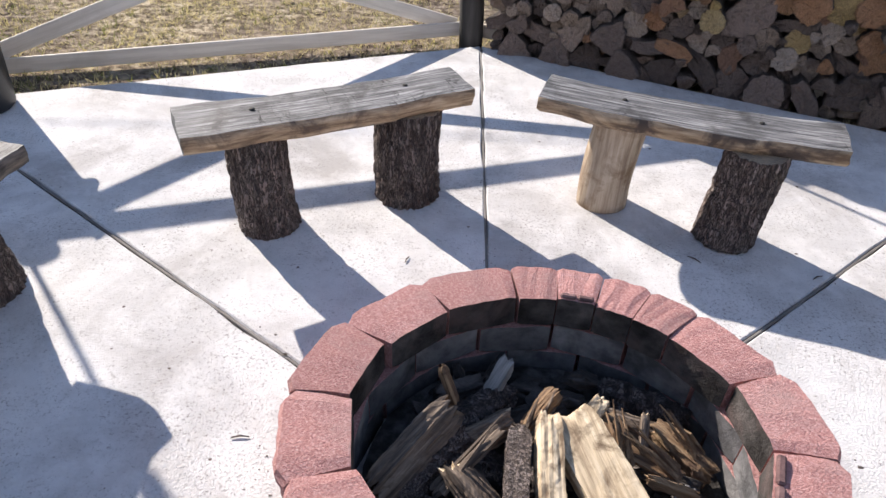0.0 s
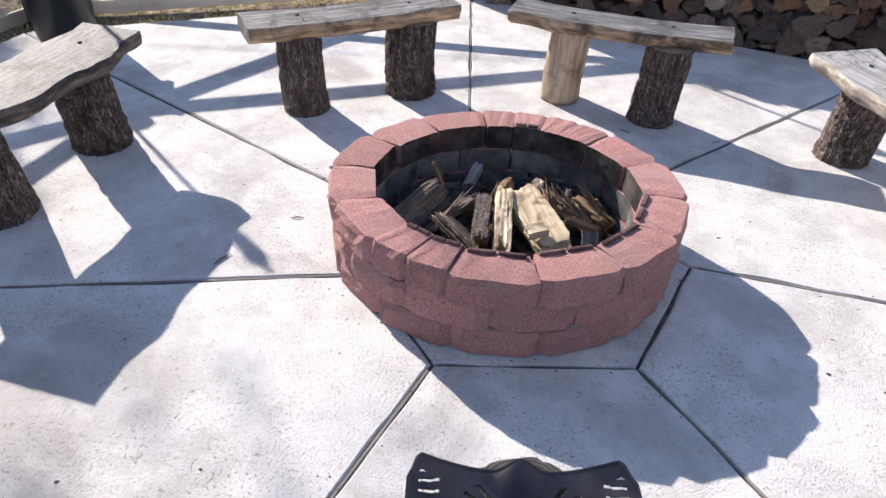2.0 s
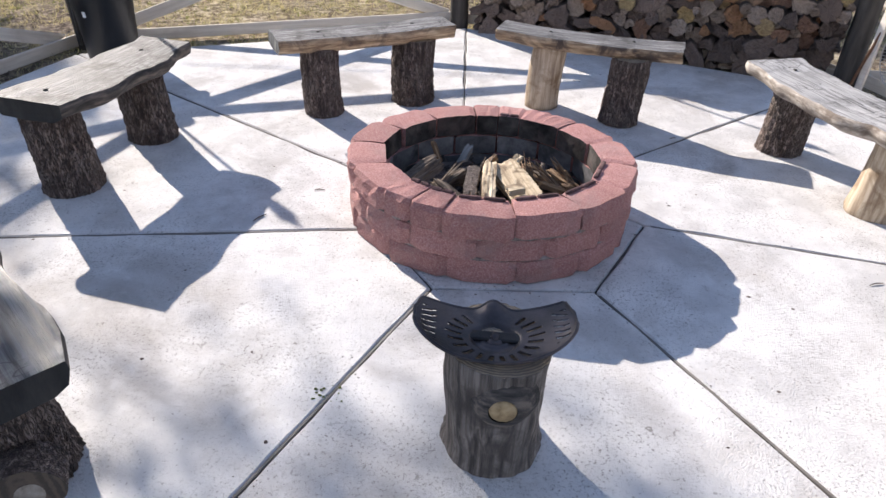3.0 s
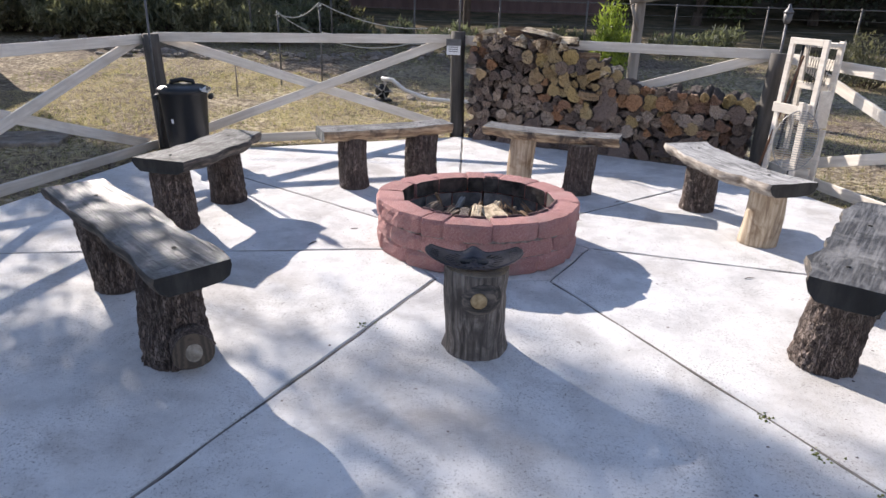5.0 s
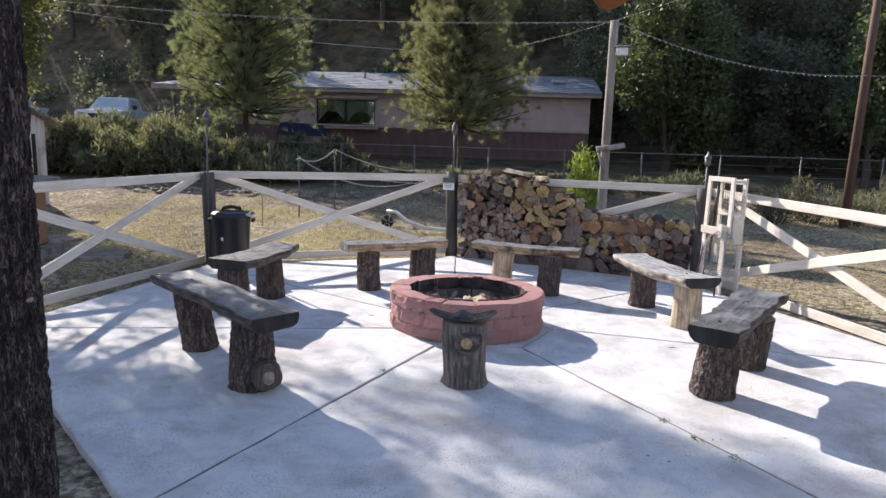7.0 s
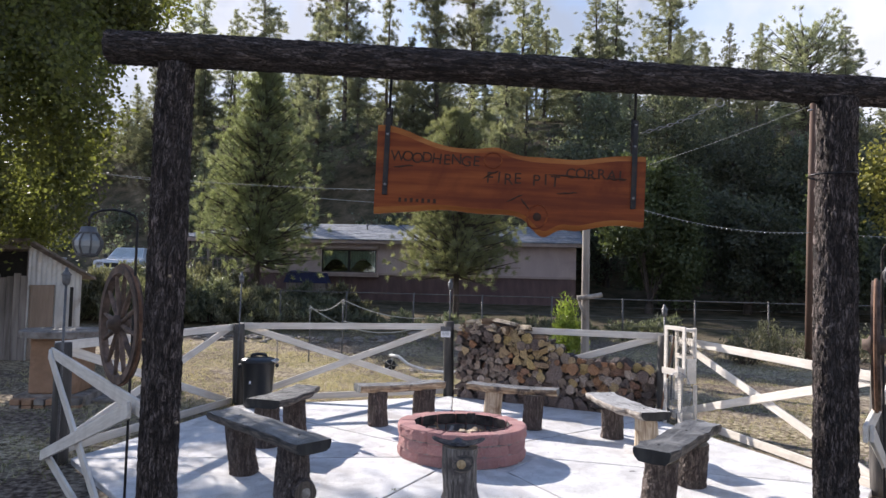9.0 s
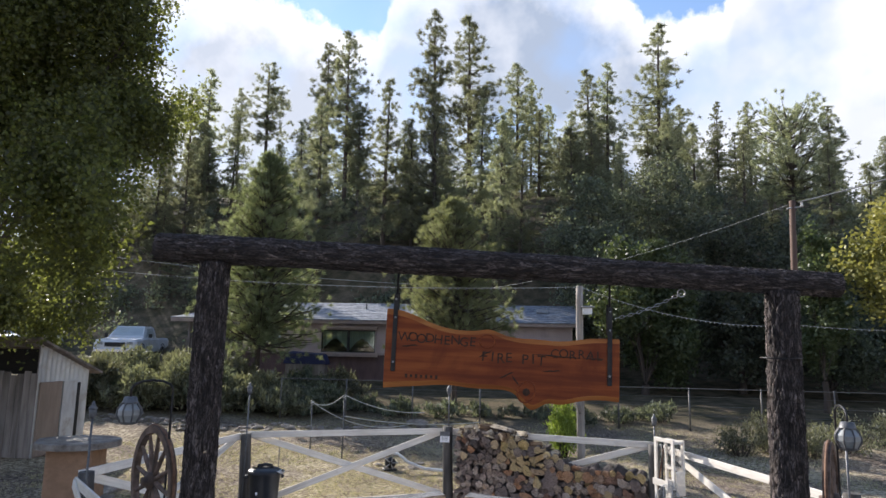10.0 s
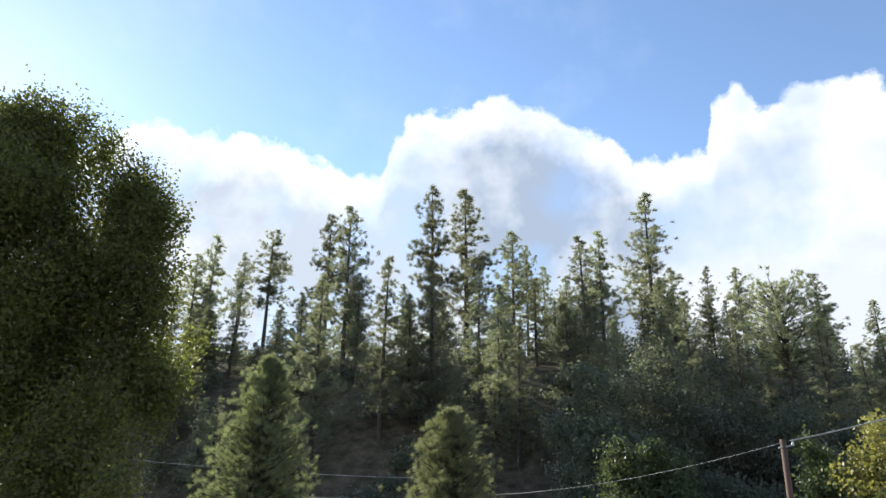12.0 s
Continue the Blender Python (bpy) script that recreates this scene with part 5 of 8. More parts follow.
def make_arch():
    ob = thing("log_arch", "tall entrance arch of rough bark-covered logs", "arch", Matrix())
    part("post", bark_log(2.98, 0.104, 0.1, 96, 150, 0.17, 21, (0.02, 0.0), 0.006, 12), ["bark_dark", "cut"], ob, m=pose(*ARCH_L, -0.1))
    part("post", bark_log(2.87, 0.112, 0.102, 96, 150, 0.17, 22, (0.03, 0.0), 0.01, 12), ["bark_dark", "cut"], ob, m=pose(*ARCH_R, -0.1))
    p0, p1 = Vector((-1.55, -2.02, 2.965)), Vector((2.82, -1.66, 2.83))
    m = along(p0, p1) @ pose(0, 0, 0, 0, 90, 0)
    ln = (p1 - p0).length
    beam = part("beam", bark_log(ln, 0.095, 0.082, 80, 190, 0.13, 23, (0, 0.0), 0, 10), ["bark_dark", "cut"], ob, m=m @ pose(0, 0, -ln / 2))
    part("wire_wrap", Build().tube([(0.118 * math.cos(t * 0.4), 0.118 * math.sin(t * 0.4), 0.002 * math.sin(t)) for t in range(16)], 0.005, 6, 0, closed=True), ["iron"], ob, m=pose(*ARCH_R, 2.35))
    for x, y, z in ((-1.25, -2.065, 1.38), (-1.12, -2.07, 1.72), (-1.06, -2.045, 0.95)):
        part("knot", Build().lathe([(0.0, 0.02), (0.007, 0.018), (0.009, 0.0)], 12, pose(0, 0, 0, 90, 0, 0)), ["cut"], ob, "small sawn branch knot", m=pose(x, y, z))
    return ob


make_arch()


def make_sign():
    x0, x1, y0 = -0.102, 1.415, -1.7
    ob = thing("hanging_sign", "varnished orange-red live-edge timber sign with carved lettering", "sign", pose((x0 + x1) / 2, y0, 2.335, 0, 1.5, 0.5))
    W, T = x1 - x0, 0.045
    N = 90
    tops, bots = [], []
    for i in range(N + 1):
        t = i / N
        top = 0.265 - 0.125 * smooth_step(0.0, 0.34, t) + 0.02 * math.exp(-((t - 0.45) / 0.05) ** 2) - 0.035 * smooth_step(0.44, 0.6, t) + 0.03 * smooth_step(0.72, 1, t) + 0.004 * math.sin(t * 23)
        bot = -0.25 + 0.035 * smooth_step(0.0, 0.22, t) - 0.012 * smooth_step(0.3, 0.5, t) - 0.105 * math.exp(-((t - 0.635) / 0.055) ** 2) - 0.05 * math.exp(-((t - 0.74) / 0.07) ** 2) - 0.035 * smooth_step(0.6, 0.85, t) + 0.004 * math.sin(t * 29)
        tops.append(top)
        bots.append(bot)
    lev = [0.0, 0.07, 0.075, 0.3, 0.5, 0.7, 0.925, 0.93, 1.0]
    vs = []
    for side in (-1, 1):
        for i in range(N + 1):
            for l in lev:
                e = min(l, 1 - l)
                yy = side * (T / 2 - (0.008 if e < 0.01 else 0))
                vs.append(((i / N - 0.5) * W, yy, bots[i] + (tops[i] - bots[i]) * l))
    n, K = len(lev), (N + 1) * len(lev)
    b = Build()
    face, edge = [], []
    for i in range(N):
        for j in range(n - 1):
            a, c = i * n + j, (i + 1) * n + j
            tgt = edge if j in (0, 1, 6, 7) else face
            tgt.append((a, c, c + 1, a + 1))
            tgt.append((K + a, K + a + 1, K + c + 1, K + c))
        edge.append((i * n, K + i * n, K + (i + 1) * n, (i + 1) * n))
        edge.append((i * n + n - 1, (i + 1) * n + n - 1, K + (i + 1) * n + n - 1, K + i * n + n - 1))
    for j in range(n - 1):
        edge.append((j, j + 1, K + j + 1, K + j))
        e = N * n + j
        edge.append((e, K + e, K + e + 1, e + 1))
    b.add(vs, face, 0)
    b.f += edge
    b.m += [1] * len(edge)
    b.s += [False] * len(edge)
    board = part("board", b, ["sign", "sign_edge"], ob)

    def word(text, x, z, size, width, slant=0.0):
        """Each carved letter is a part of its own."""
        step = width / max(1, len(text) - 0.35)
        for i, ch in enumerate(text):
            if ch == " ":
                continue
            cu = bpy.data.curves.new("letter", "FONT")
            cu.body, cu.size, cu.extrude, cu.offset = ch, size, 0.0012, size * 0.004
            cu.align_x, cu.align_y = "CENTER", "CENTER"
            tmp = bpy.data.objects.new("letter", cu)
            scene.collection.objects.link(tmp)
            me = bpy.data.meshes.new_from_object(tmp.evaluated_get(bpy.context.evaluated_depsgraph_get()))
            bpy.data.objects.remove(tmp)
            me.materials.clear()
            me.materials.append(M["carved"])
            dx = step * (i + 0.3)
            part("letter", me, None, board, "", m=pose(x + dx, -T / 2 - 0.0015, z - dx * math.tan(radians(slant)) + 0.004 * math.sin(i * 2.4), 90, slant + 3 * math.sin(i * 1.9), 0))

    word("WOODHENGE", -0.65, 0.085, 0.085, 0.485, 2.0)
    word("FIRE PIT", -0.12, -0.02, 0.09, 0.4, 1.0)
    word("CORRAL", 0.33, 0.02, 0.08, 0.32, 0.5)
    for i in range(7):
        part("letter", Build().box((0.016, 0.003, 0.026 - 0.006 * (i % 2)), None, 0.001), ["carved"], board, m=pose(-0.61 + i * 0.033, -T / 2 - 0.001, -0.165))
    # knots and cracks
    kb = Build().tube([(0.05 * math.cos(a * 0.52), -T / 2 - 0.001, 0.045 * math.sin(a * 0.52)) for a in range(12)], 0.004, 8, 0, closed=True)
    part("knot", kb, ["sign"], board, m=pose(-0.09, 0, 0.08))
    kb = Build().tube([(0.055 * math.cos(a * 0.52), -T / 2, 0.07 * math.sin(a * 0.52)) for a in range(12)], 0.005, 8, 0, closed=True)
    kb.lathe([(0, 0.004), (0.02, 0.003), (0.024, 0)], 12, pose(0, -T / 2 - 0.003, 0, 90, 0, 0), 1)
    part("knot", kb, ["sign", "carved"], board, m=pose(0.17, 0, -0.23, 0, 20, 0))
    for x, z, l, an in ((-0.6, 0.03, 0.12, 4), (0.04, -0.13, 0.1, 25), (0.1, -0.16, 0.08, -50), (0.36, 0.005, 0.3, -3), (0.6, 0.0, 0.12, 2), (0.33, -0.09, 0.12, 4), (-0.1, 0.0, 0.1, 30)):
        pts = [((t - 0.5) * l, -T / 2, 0.006 * noise.noise(Vector((t * 7, x * 9, 1)))) for t in (0, 0.2, 0.4, 0.6, 0.8, 1)]
        part("crack", Build().tube(pts, [0.001, 0.004, 0.006, 0.004, 0.005, 0.001], 6), ["carved"], board, m=pose(x, 0, z, 0, -an, 0))
    for x, top in ((-0.7, 0.36), (0.695, 0.335)):
        strap = part("strap", Build().box((0.03, 0.006, 0.5), None, 0.002), ["iron"], ob, "black flat iron strap", m=pose(x, -T / 2 - 0.006, top - 0.25))
        part("strap", Build().box((0.03, 0.006, 0.2), None, 0.002), ["iron"], ob, m=pose(x, T / 2 + 0.006, top - 0.08))
        for dz in (0.22, 0.1, -0.19):
            part("bolt", Build().lathe([(0, 0.006), (0.006, 0.005), (0.008, 0)], 10, pose(0, 0, 0, 90, 0, 0)), ["galv"], strap, m=pose(0, -0.003, dz))
        part("hanger", Build().tube([(0, 0, 0), (0.0, 0, 0.16), (0.0, 0, 0.33)], 0.008, 8, 0, 0), ["iron"], ob, m=pose(x, 0.0, top - 0.02))
    return ob


make_sign()


def make_chain():
    """Chain from the beam's far end to the sign's hanger."""
    ob = thing("chain", "galvanised chain slung under the log beam", "chain", Matrix.Translation((1.81, -1.73, 2.75)))
    a, c = Vector((0, 0, 0)), Vector((-0.42, 0.01, -0.17))
    n = 15
    link = Build().tube([(0.018 * math.cos(t * math.pi / 6), 0.008 * math.sin(t * math.pi / 6), 0) for t in range(12)], 0.0025, 6, 0, closed=True).mesh("link", ["galv"])
    for i in range(n):
        t = (i + 0.5) / n
        p = a.lerp(c, t) + Vector((0, 0, -0.02 * math.sin(math.pi * t)))
        part("link", link, None, ob, m=Matrix.Translation(p) @ along((0, 0, 0), c - a).to_3x3().to_4x4() @ pose(0, 0, 0, 90 * (i % 2), 0, 0))
    part("ring", Build().tube([(0.024 * math.cos(t * math.pi / 8), 0, 0.024 * math.sin(t * math.pi / 8)) for t in range(16)], 0.004, 6, 0, closed=True), ["galv"], ob)


make_chain()


# ---- stacked firewood ----
def make_woodpile():
    a, c = Vector((0.02, 4.52)), Vector((2.74, 3.58))
    u = (c - a).normalized()
    L = (c - a).length
    yaw = math.degrees(math.atan2(u.y, u.x))
    pile = thing("firewood_stack", "long stack of split and round firewood, grey, tan and orange ends", "firewood stack", pose(a.x, a.y, -0.04, 0, 0, yaw))
    top = lambda t: 1.13 - 0.1 * smooth_step(0.3, 0, t) + 0.03 * math.sin(t * 4) - 0.12 * smooth_step(0.9, 1.3, t) - 0.3 * smooth_step(1.25, 1.9, t) + 0.03 * smooth_step(2.1, 2.6, t)
    r = random.Random(3)
    TONES = ("end_grey", "end_yellow", "end_orange", "end_dark")

    def log_mesh(kind, seed):
        """Unit log along -z with an uneven outline and a rough sawn or split face."""
        rr = random.Random(seed + 100 * len(kind))
        if kind == "round":
            base = [(math.cos(2 * math.pi * j / 16) * (1 + 0.07 * math.sin(j * 0.9 + seed)), math.sin(2 * math.pi * j / 16) * (1 + 0.07 * math.cos(j * 1.1 + seed))) for j in range(16)]
        elif kind == "half":
            base = [(1.1 * math.cos(math.pi * j / 9), 1.45 * math.sin(math.pi * j / 9) - 0.6) for j in range(10)] + [(-0.6, -0.7), (-0.1, -0.52), (0.45, -0.66)]
        elif kind == "slab":
            base = [(-1.3, -0.35), (-0.5, -0.5), (0.4, -0.42), (1.25, -0.5), (1.35, 0.1), (0.7, 0.45), (0.0, 0.52), (-0.8, 0.4), (-1.3, 0.2)]
        else:
            base = [(-0.95, -0.75), (-0.3, -0.9), (0.35, -0.88), (1.0, -0.6), (0.85, -0.1), (0.7, 0.3), (0.3, 0.8), (-0.05, 0.98), (-0.4, 0.6), (-0.75, 0.15), (-0.95, -0.3)]
        prof = []
        for j in range(len(base)):
            p, q = base[j], base[(j + 1) % len(base)]
            for t in (0, 0.5):
                k = rr.uniform(0.93, 1.07)
                prof.append(((p[0] + (q[0] - p[0]) * t) * k, (p[1] + (q[1] - p[1]) * t) * k))
        b, n, vs = Build(), len(prof), []
        tilt = (rr.uniform(-0.05, 0.05), rr.uniform(-0.05, 0.05))
        for z, k in ((0, 0.5), (0, 0.93), (0.03, 1.0), (0.5, 1.0), (0.97, 1.0), (1.0, 0.93)):
            vs += [(x * k, y * k, -z + (tilt[0] * x + tilt[1] * y + rr.uniform(-0.02, 0.02) if z < 0.02 else 0)) for x, y in prof]
        vs.append((0, 0, rr.uniform(-0.03, 0.02)))
        b.add(vs, [(k * n + j, (k + 1) * n + j, (k + 1) * n + (j + 1) % n, k * n + (j + 1) % n) for k in range(2, 5) for j in range(n)], 0)
        ends = [(6 * n, j, (j + 1) % n) for j in range(n)] + [(k * n + j, (k + 1) * n + j, (k + 1) * n + (j + 1) % n, k * n + (j + 1) % n) for k in range(2) for j in range(n)]
        b.f += ends
        b.m += [1] * len(ends)
        b.s += [False] * len(ends)
        return {t: b.mesh("log", ["bark", t]) for t in TONES}

    kinds = {k: [log_mesh(k, q) for q in range(6)] for k in ("round", "half", "wedge", "slab")}

    def zone(t, z):
        """How the stack was laid: coarse dark splits low down, small pale rounds to the west, yellow splits in the middle, a row of rounds on top to the east."""
        if z > top(t) - 0.17 and t > 1.45:
            return "row"
        if z < 0.3 - 0.05 * math.sin(t * 5):
            return "low"
        if t < 0.85 and z < 0.72:
            return "small"
        if z > 0.6 and 0.75 < t < 1.55:
            return "yellow"
        if t < 0.75:
            return "bark"
        return "mixed"
    coarse = {"row": 0.075, "low": 0.1, "small": 0.048, "yellow": 0.075, "bark": 0.07, "mixed": 0.066}
    placed = [(1.5, 0.52, 0.14)]
    sizes = [0.095] * 16 + [0.074] * 46 + [0.06] * 70 + [0.048] * 170 + [0.038] * 210 + [0.028] * 180
    rp2 = np.random.default_rng(6)
    for rad in sizes:
        ss = rp2.uniform(rad * 0.9, L - rad * 0.9, 160)
        zz = np.array([rad * 0.92 + q * max(0.001, top(t) - 1.8 * rad) for t, q in zip(ss, rp2.uniform(0, 1, 160))])
        P = np.array(placed)
        d2 = (ss[:, None] - P[None, :, 0]) ** 2 + (zz[:, None] - P[None, :, 1]) ** 2
        ok = (d2 > ((rad + P[None, :, 2]) * 0.86) ** 2).all(axis=1)
        ok &= np.array([coarse[zone(t, z)] >= rad for t, z in zip(ss, zz)])
        free = np.nonzero(ok)[0]
        if len(free):
            j = free[np.argmin(zz[free])]
            placed.append((float(ss[j]), float(zz[j]), rad))
    rest = {t: Build() for t in TONES}
    odds = {"row": ((8, 1, 1, 0), (1, 2, 5, 1)), "low": ((1, 3, 4, 2), (2, 0, 1, 8)), "small": ((9, 1, 1, 0), (8, 0.5, 0.3, 1.5)), "yellow": ((2, 3, 5, 1), (1, 8, 1.2, 0.8)), "bark": ((2, 3, 4, 2), (3, 1.5, 0.6, 5)), "mixed": ((5, 2, 4, 1), (3, 1.6, 3, 3.5))}
    for i, (t, z, rad) in enumerate(placed):
        shapes, tones = odds[zone(t, z)]
        k = "half" if i == 0 else r.choices(("round", "half", "wedge", "slab"), shapes)[0]
        tone = "end_dark" if i == 0 else r.choices(TONES, tones)[0]
        ln = 0.36 + r.uniform(-0.05, 0.05)
        # local -z runs into the stack, away from the slab
        m = pose(t, -0.03 + r.uniform(-0.07, 0.06), z, 90 + r.uniform(-7, 7), 0, r.uniform(-10, 10)) @ pose(0, 0, 0, 0, 0, 250 if i == 0 else r.uniform(0, 360) if k in ("round", "wedge") else r.gauss(0, 35) + r.choice((0, 180)))
        me = kinds[k][r.randrange(6)][tone]
        m = m @ Matrix.Diagonal((rad * 1.14, rad * 1.14, ln, 1))
        if i < 299:
            part("log", me, None, pile, m=m)
        else:
            o = len(rest[tone].v)
            rest[tone].v.extend(tuple(m @ v.co) for v in me.vertices)
            for p in me.polygons:
                rest[tone].f.append(tuple(q + o for q in p.vertices))
                rest[tone].m.append(p.material_index)
                rest[tone].s.append(False)
    for tone, bb2 in rest.items():
        if bb2.f:
            tagged(part("firewood", bb2, ["bark", tone], pile), kind="stuff")
    # dark sheet behind the ends, added so the gaps look deeply shaded
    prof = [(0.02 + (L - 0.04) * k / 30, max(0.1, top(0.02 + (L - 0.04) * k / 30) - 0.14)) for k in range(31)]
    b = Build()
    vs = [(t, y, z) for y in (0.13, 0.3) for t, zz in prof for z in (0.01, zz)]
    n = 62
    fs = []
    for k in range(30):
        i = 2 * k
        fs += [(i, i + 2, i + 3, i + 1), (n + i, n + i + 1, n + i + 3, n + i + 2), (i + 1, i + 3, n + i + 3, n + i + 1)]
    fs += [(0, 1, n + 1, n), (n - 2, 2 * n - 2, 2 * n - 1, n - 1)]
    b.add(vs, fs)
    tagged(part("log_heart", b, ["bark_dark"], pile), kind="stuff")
    # thick split pieces thrown lengthways on top
    for i, (t, z, ln, an, w) in enumerate(((0.1, 1.1, 0.24, 75, 0.13), (0.22, 1.16, 0.22, 30, 0.12), (0.34, 1.12, 0.3, 84, 0.17), (0.52, 1.19, 0.3, 20, 0.13), (0.55, 1.11, 0.32, 95, 0.16), (0.74, 1.17, 0.4, -8, 0.13), (0.78, 1.1, 0.32, 80, 0.15), (0.98, 1.12, 0.34, -24, 0.12), (1.0, 1.05, 0.32, 100, 0.13), (1.22, 0.98, 0.3, 10, 0.12), (1.5, 0.86, 0.3, 70, 0.12))):
        part("log", split_log(ln, w, w * 0.75, 300 + i), ["split_pale" if i % 3 else "split_torn", "bark", "split_pale"], pile, m=pose(t, 0.07, z, 40 * math.sin(i * 2.3), 8 * math.sin(i * 4.1), an))


make_woodpile()

# ---- things of the yard ----
def solar_light(x, y, z0, z1, lean=(0, 0), label="grey solar path light on a thin pole"):
    ob = thing("solar_light", label, "garden light", pose(x, y, z0), "solar lights on the posts")
    h = z1 - z0
    part("pole", Build().tube([(0, 0, 0), (lean[0] * 0.5, lean[1] * 0.5, h * 0.5), (lean[0], lean[1], h - 0.16)], 0.011, 8, 0, 0), ["lamp_grey"], ob)
    t = Matrix.Translation((lean[0], lean[1], h - 0.17))
    part("glass", Build().lathe([(0.0, 0.0), (0.024, 0.002), (0.034, 0.03), (0.036, 0.09), (0.03, 0.092)], 12, t), ["lamp_grey"], ob)
    part("cap", Build().lathe([(0.0, 0.165), (0.012, 0.16), (0.016, 0.13), (0.042, 0.1), (0.044, 0.09), (0.0, 0.09)], 12, t), ["lamp_grey"], ob)


solar_light(-0.11, 4.6, 0.98, 1.78)
solar_light(-3.31, 0.24, 0.0, 1.78)
solar_light(-2.95, 3.38, 0.0, 1.8, (0.02, 0.0), "thin solar stake light leaning beside the post")
solar_light(2.86, 3.62, 0.6, 1.5)
solar_light(3.95, 0.66, 0.4, 1.72)


def trash_can():
    ob = thing("trash_can", "black plastic trash can with lid and side handles", "trash can", pose(-2.56, 3.16, 0.0, 0, 0, 20) @ Matrix.Diagonal((0.91, 0.91, 0.965, 1)))
    b = Build().lathe([(0.0, 0.004), (0.185, 0.004), (0.195, 0.02), (0.232, 0.6), (0.245, 0.602), (0.248, 0.63), (0.238, 0.632), (0.226, 0.6), (0.19, 0.05), (0.0, 0.05)], 40)
    part("body", b, ["black_plastic"], ob)
    part("lid", Build().lathe([(0.252, 0.615), (0.256, 0.64), (0.235, 0.655), (0.21, 0.668), (0.12, 0.682), (0.0, 0.685)], 40), ["black_plastic"], ob)
    part("lid_handle", Build().tube([(-0.11, 0, 0.67), (-0.1, 0, 0.71), (0.0, 0, 0.725), (0.1, 0, 0.71), (0.11, 0, 0.67)], 0.022, 8, 0, 0), ["black_plastic"], ob)
    for s in (-1, 1):
        part("handle", Build().box((0.05, 0.13, 0.045), None, 0.012), ["black_plastic"], ob, m=pose(s * 0.262, 0, 0.565))
    part("tag", Build().box((0.028, 0.003, 0.04), None, 0.001), ["white_plastic"], ob, "small white sticker", m=pose(-0.11, -0.2, 0.36, 4, 0, -28))


trash_can()


# small white lump put at the pale edge right of the can's lid
def plastic_bag():
    b, r = Build(), random.Random(4)
    pts = [(0.1 * math.cos(k * 0.7) * (1 - k / 22), 0.03 * math.sin(k * 1.3), 0.11 - 0.012 * k) for k in range(5)]
    b.tube(pts, [0.022 + 0.008 * math.sin(k * 2.1) for k in range(5)], 8, 0, None, lambda a, k: 1 + 0.3 * math.sin(a * 3 + k))
    solid("plastic_bag", b, ["white_plastic"], "small crumpled white lump at the can's rim", "bag", pose(-2.36, 3.08, 0.535, 0, 0, -20))


plastic_bag()


def notice():
    ob = thing("notice_board", "small white notice with grey writing on the fence post", "notice", pose(-0.16, 4.5, 0.965, 0, 0, -4))
    part("plate", Build().box((0.15, 0.006, 0.16), None, 0.002), ["white_plastic"], ob)
    part("frame", Build().box((0.16, 0.004, 0.07), None, 0.002), ["lamp_grey"], ob, m=pose(0, -0.002, 0.048))
    for i in range(3):
        part("writing", Build().box((0.1, 0.002, 0.009), None, 0.0005), ["text_grey"], ob, m=pose(0, -0.005, 0.0 - 0.022 * i))


notice()


def rack():
    """Cream-painted double frame of narrow boards with a wire panel inside, at the corner post."""
    ob = thing("slatted_stand", "cream-painted slatted timber stand at the fence corner", "stand", pose(2.84, 3.03, 0.0, 0, 0, -65), "")
    board = lambda name, w, t, h, x, y, z, rx=0, ry=0, label="": part(name, Build().box((w, t, h), None, 0.003), ["rail"], ob, label, m=pose(x, y, z, rx, ry, 0))
    X = 0.17
    # front frame
    board("leg", 0.05, 0.025, 1.24, -X, 0.0, 0.62, 0, 1.0)
    board("leg", 0.05, 0.025, 0.62, X, 0.0, 0.93)
    board("leg", 0.06, 0.025, 0.74, X - 0.035, -0.028, 0.37)
    board("top_bar", 0.29, 0.025, 0.05, 0.0, 0.0, 1.215)
    board("cross_bar", 0.36, 0.022, 0.08, -0.02, -0.026, 0.67)
    # rear frame
    board("leg", 0.045, 0.025, 0.9, -X + 0.03, 0.15, 0.75)
    board("leg", 0.05, 0.025, 0.42, X + 0.01, 0.15, 1.02)
    board("leg", 0.05, 0.025, 0.5, X + 0.02, 0.15, 0.28)
    board("top_bar", 0.34, 0.025, 0.05, 0.0, 0.178, 1.19)
    board("cross_bar", 0.31, 0.025, 0.055, 0.02, 0.126, 0.86)
    board("cross_bar", 0.31, 0.025, 0.055, 0.02, 0.126, 0.16)
    # side pieces
    for x in (-X, X + 0.005):
        board("side_bar", 0.045, 0.13, 0.03, x, 0.075, 1.2)
    board("side_board", 0.024, 0.13, 0.3, X + 0.04, 0.078, 0.7)
    board("side_board", 0.05, 0.024, 0.14, X - 0.06, -0.052, 0.68)
    b = Build()
    for k in range(9):
        b.tube([(-0.1 + 0.025 * k, 0, 0), (-0.1 + 0.025 * k + 0.05, 0.0, 0.3)], 0.0025, 4)
        b.tube([(-0.1 + 0.025 * k, 0.005, 0), (-0.1 + 0.025 * k - 0.05, 0.005, 0.3)], 0.0025, 4)
    tagged(part("wire_panel", b, ["iron"], ob, "dark expanded-wire panel", m=pose(0.04, 0.1, 0.88)), kind="stuff")
    part("iron_rod", Build().tube([(-0.23, -0.05, 0.01), (-0.08, 0.06, 1.1)], 0.011, 6, 0, 0), ["rust"], ob, "rusty iron rod")
    part("iron_rod", Build().tube([(-0.13, 0.05, 0.3), (-0.1, 0.06, 1.18)], 0.012, 6, 0, 0), ["iron"], ob)
    return ob


rack()


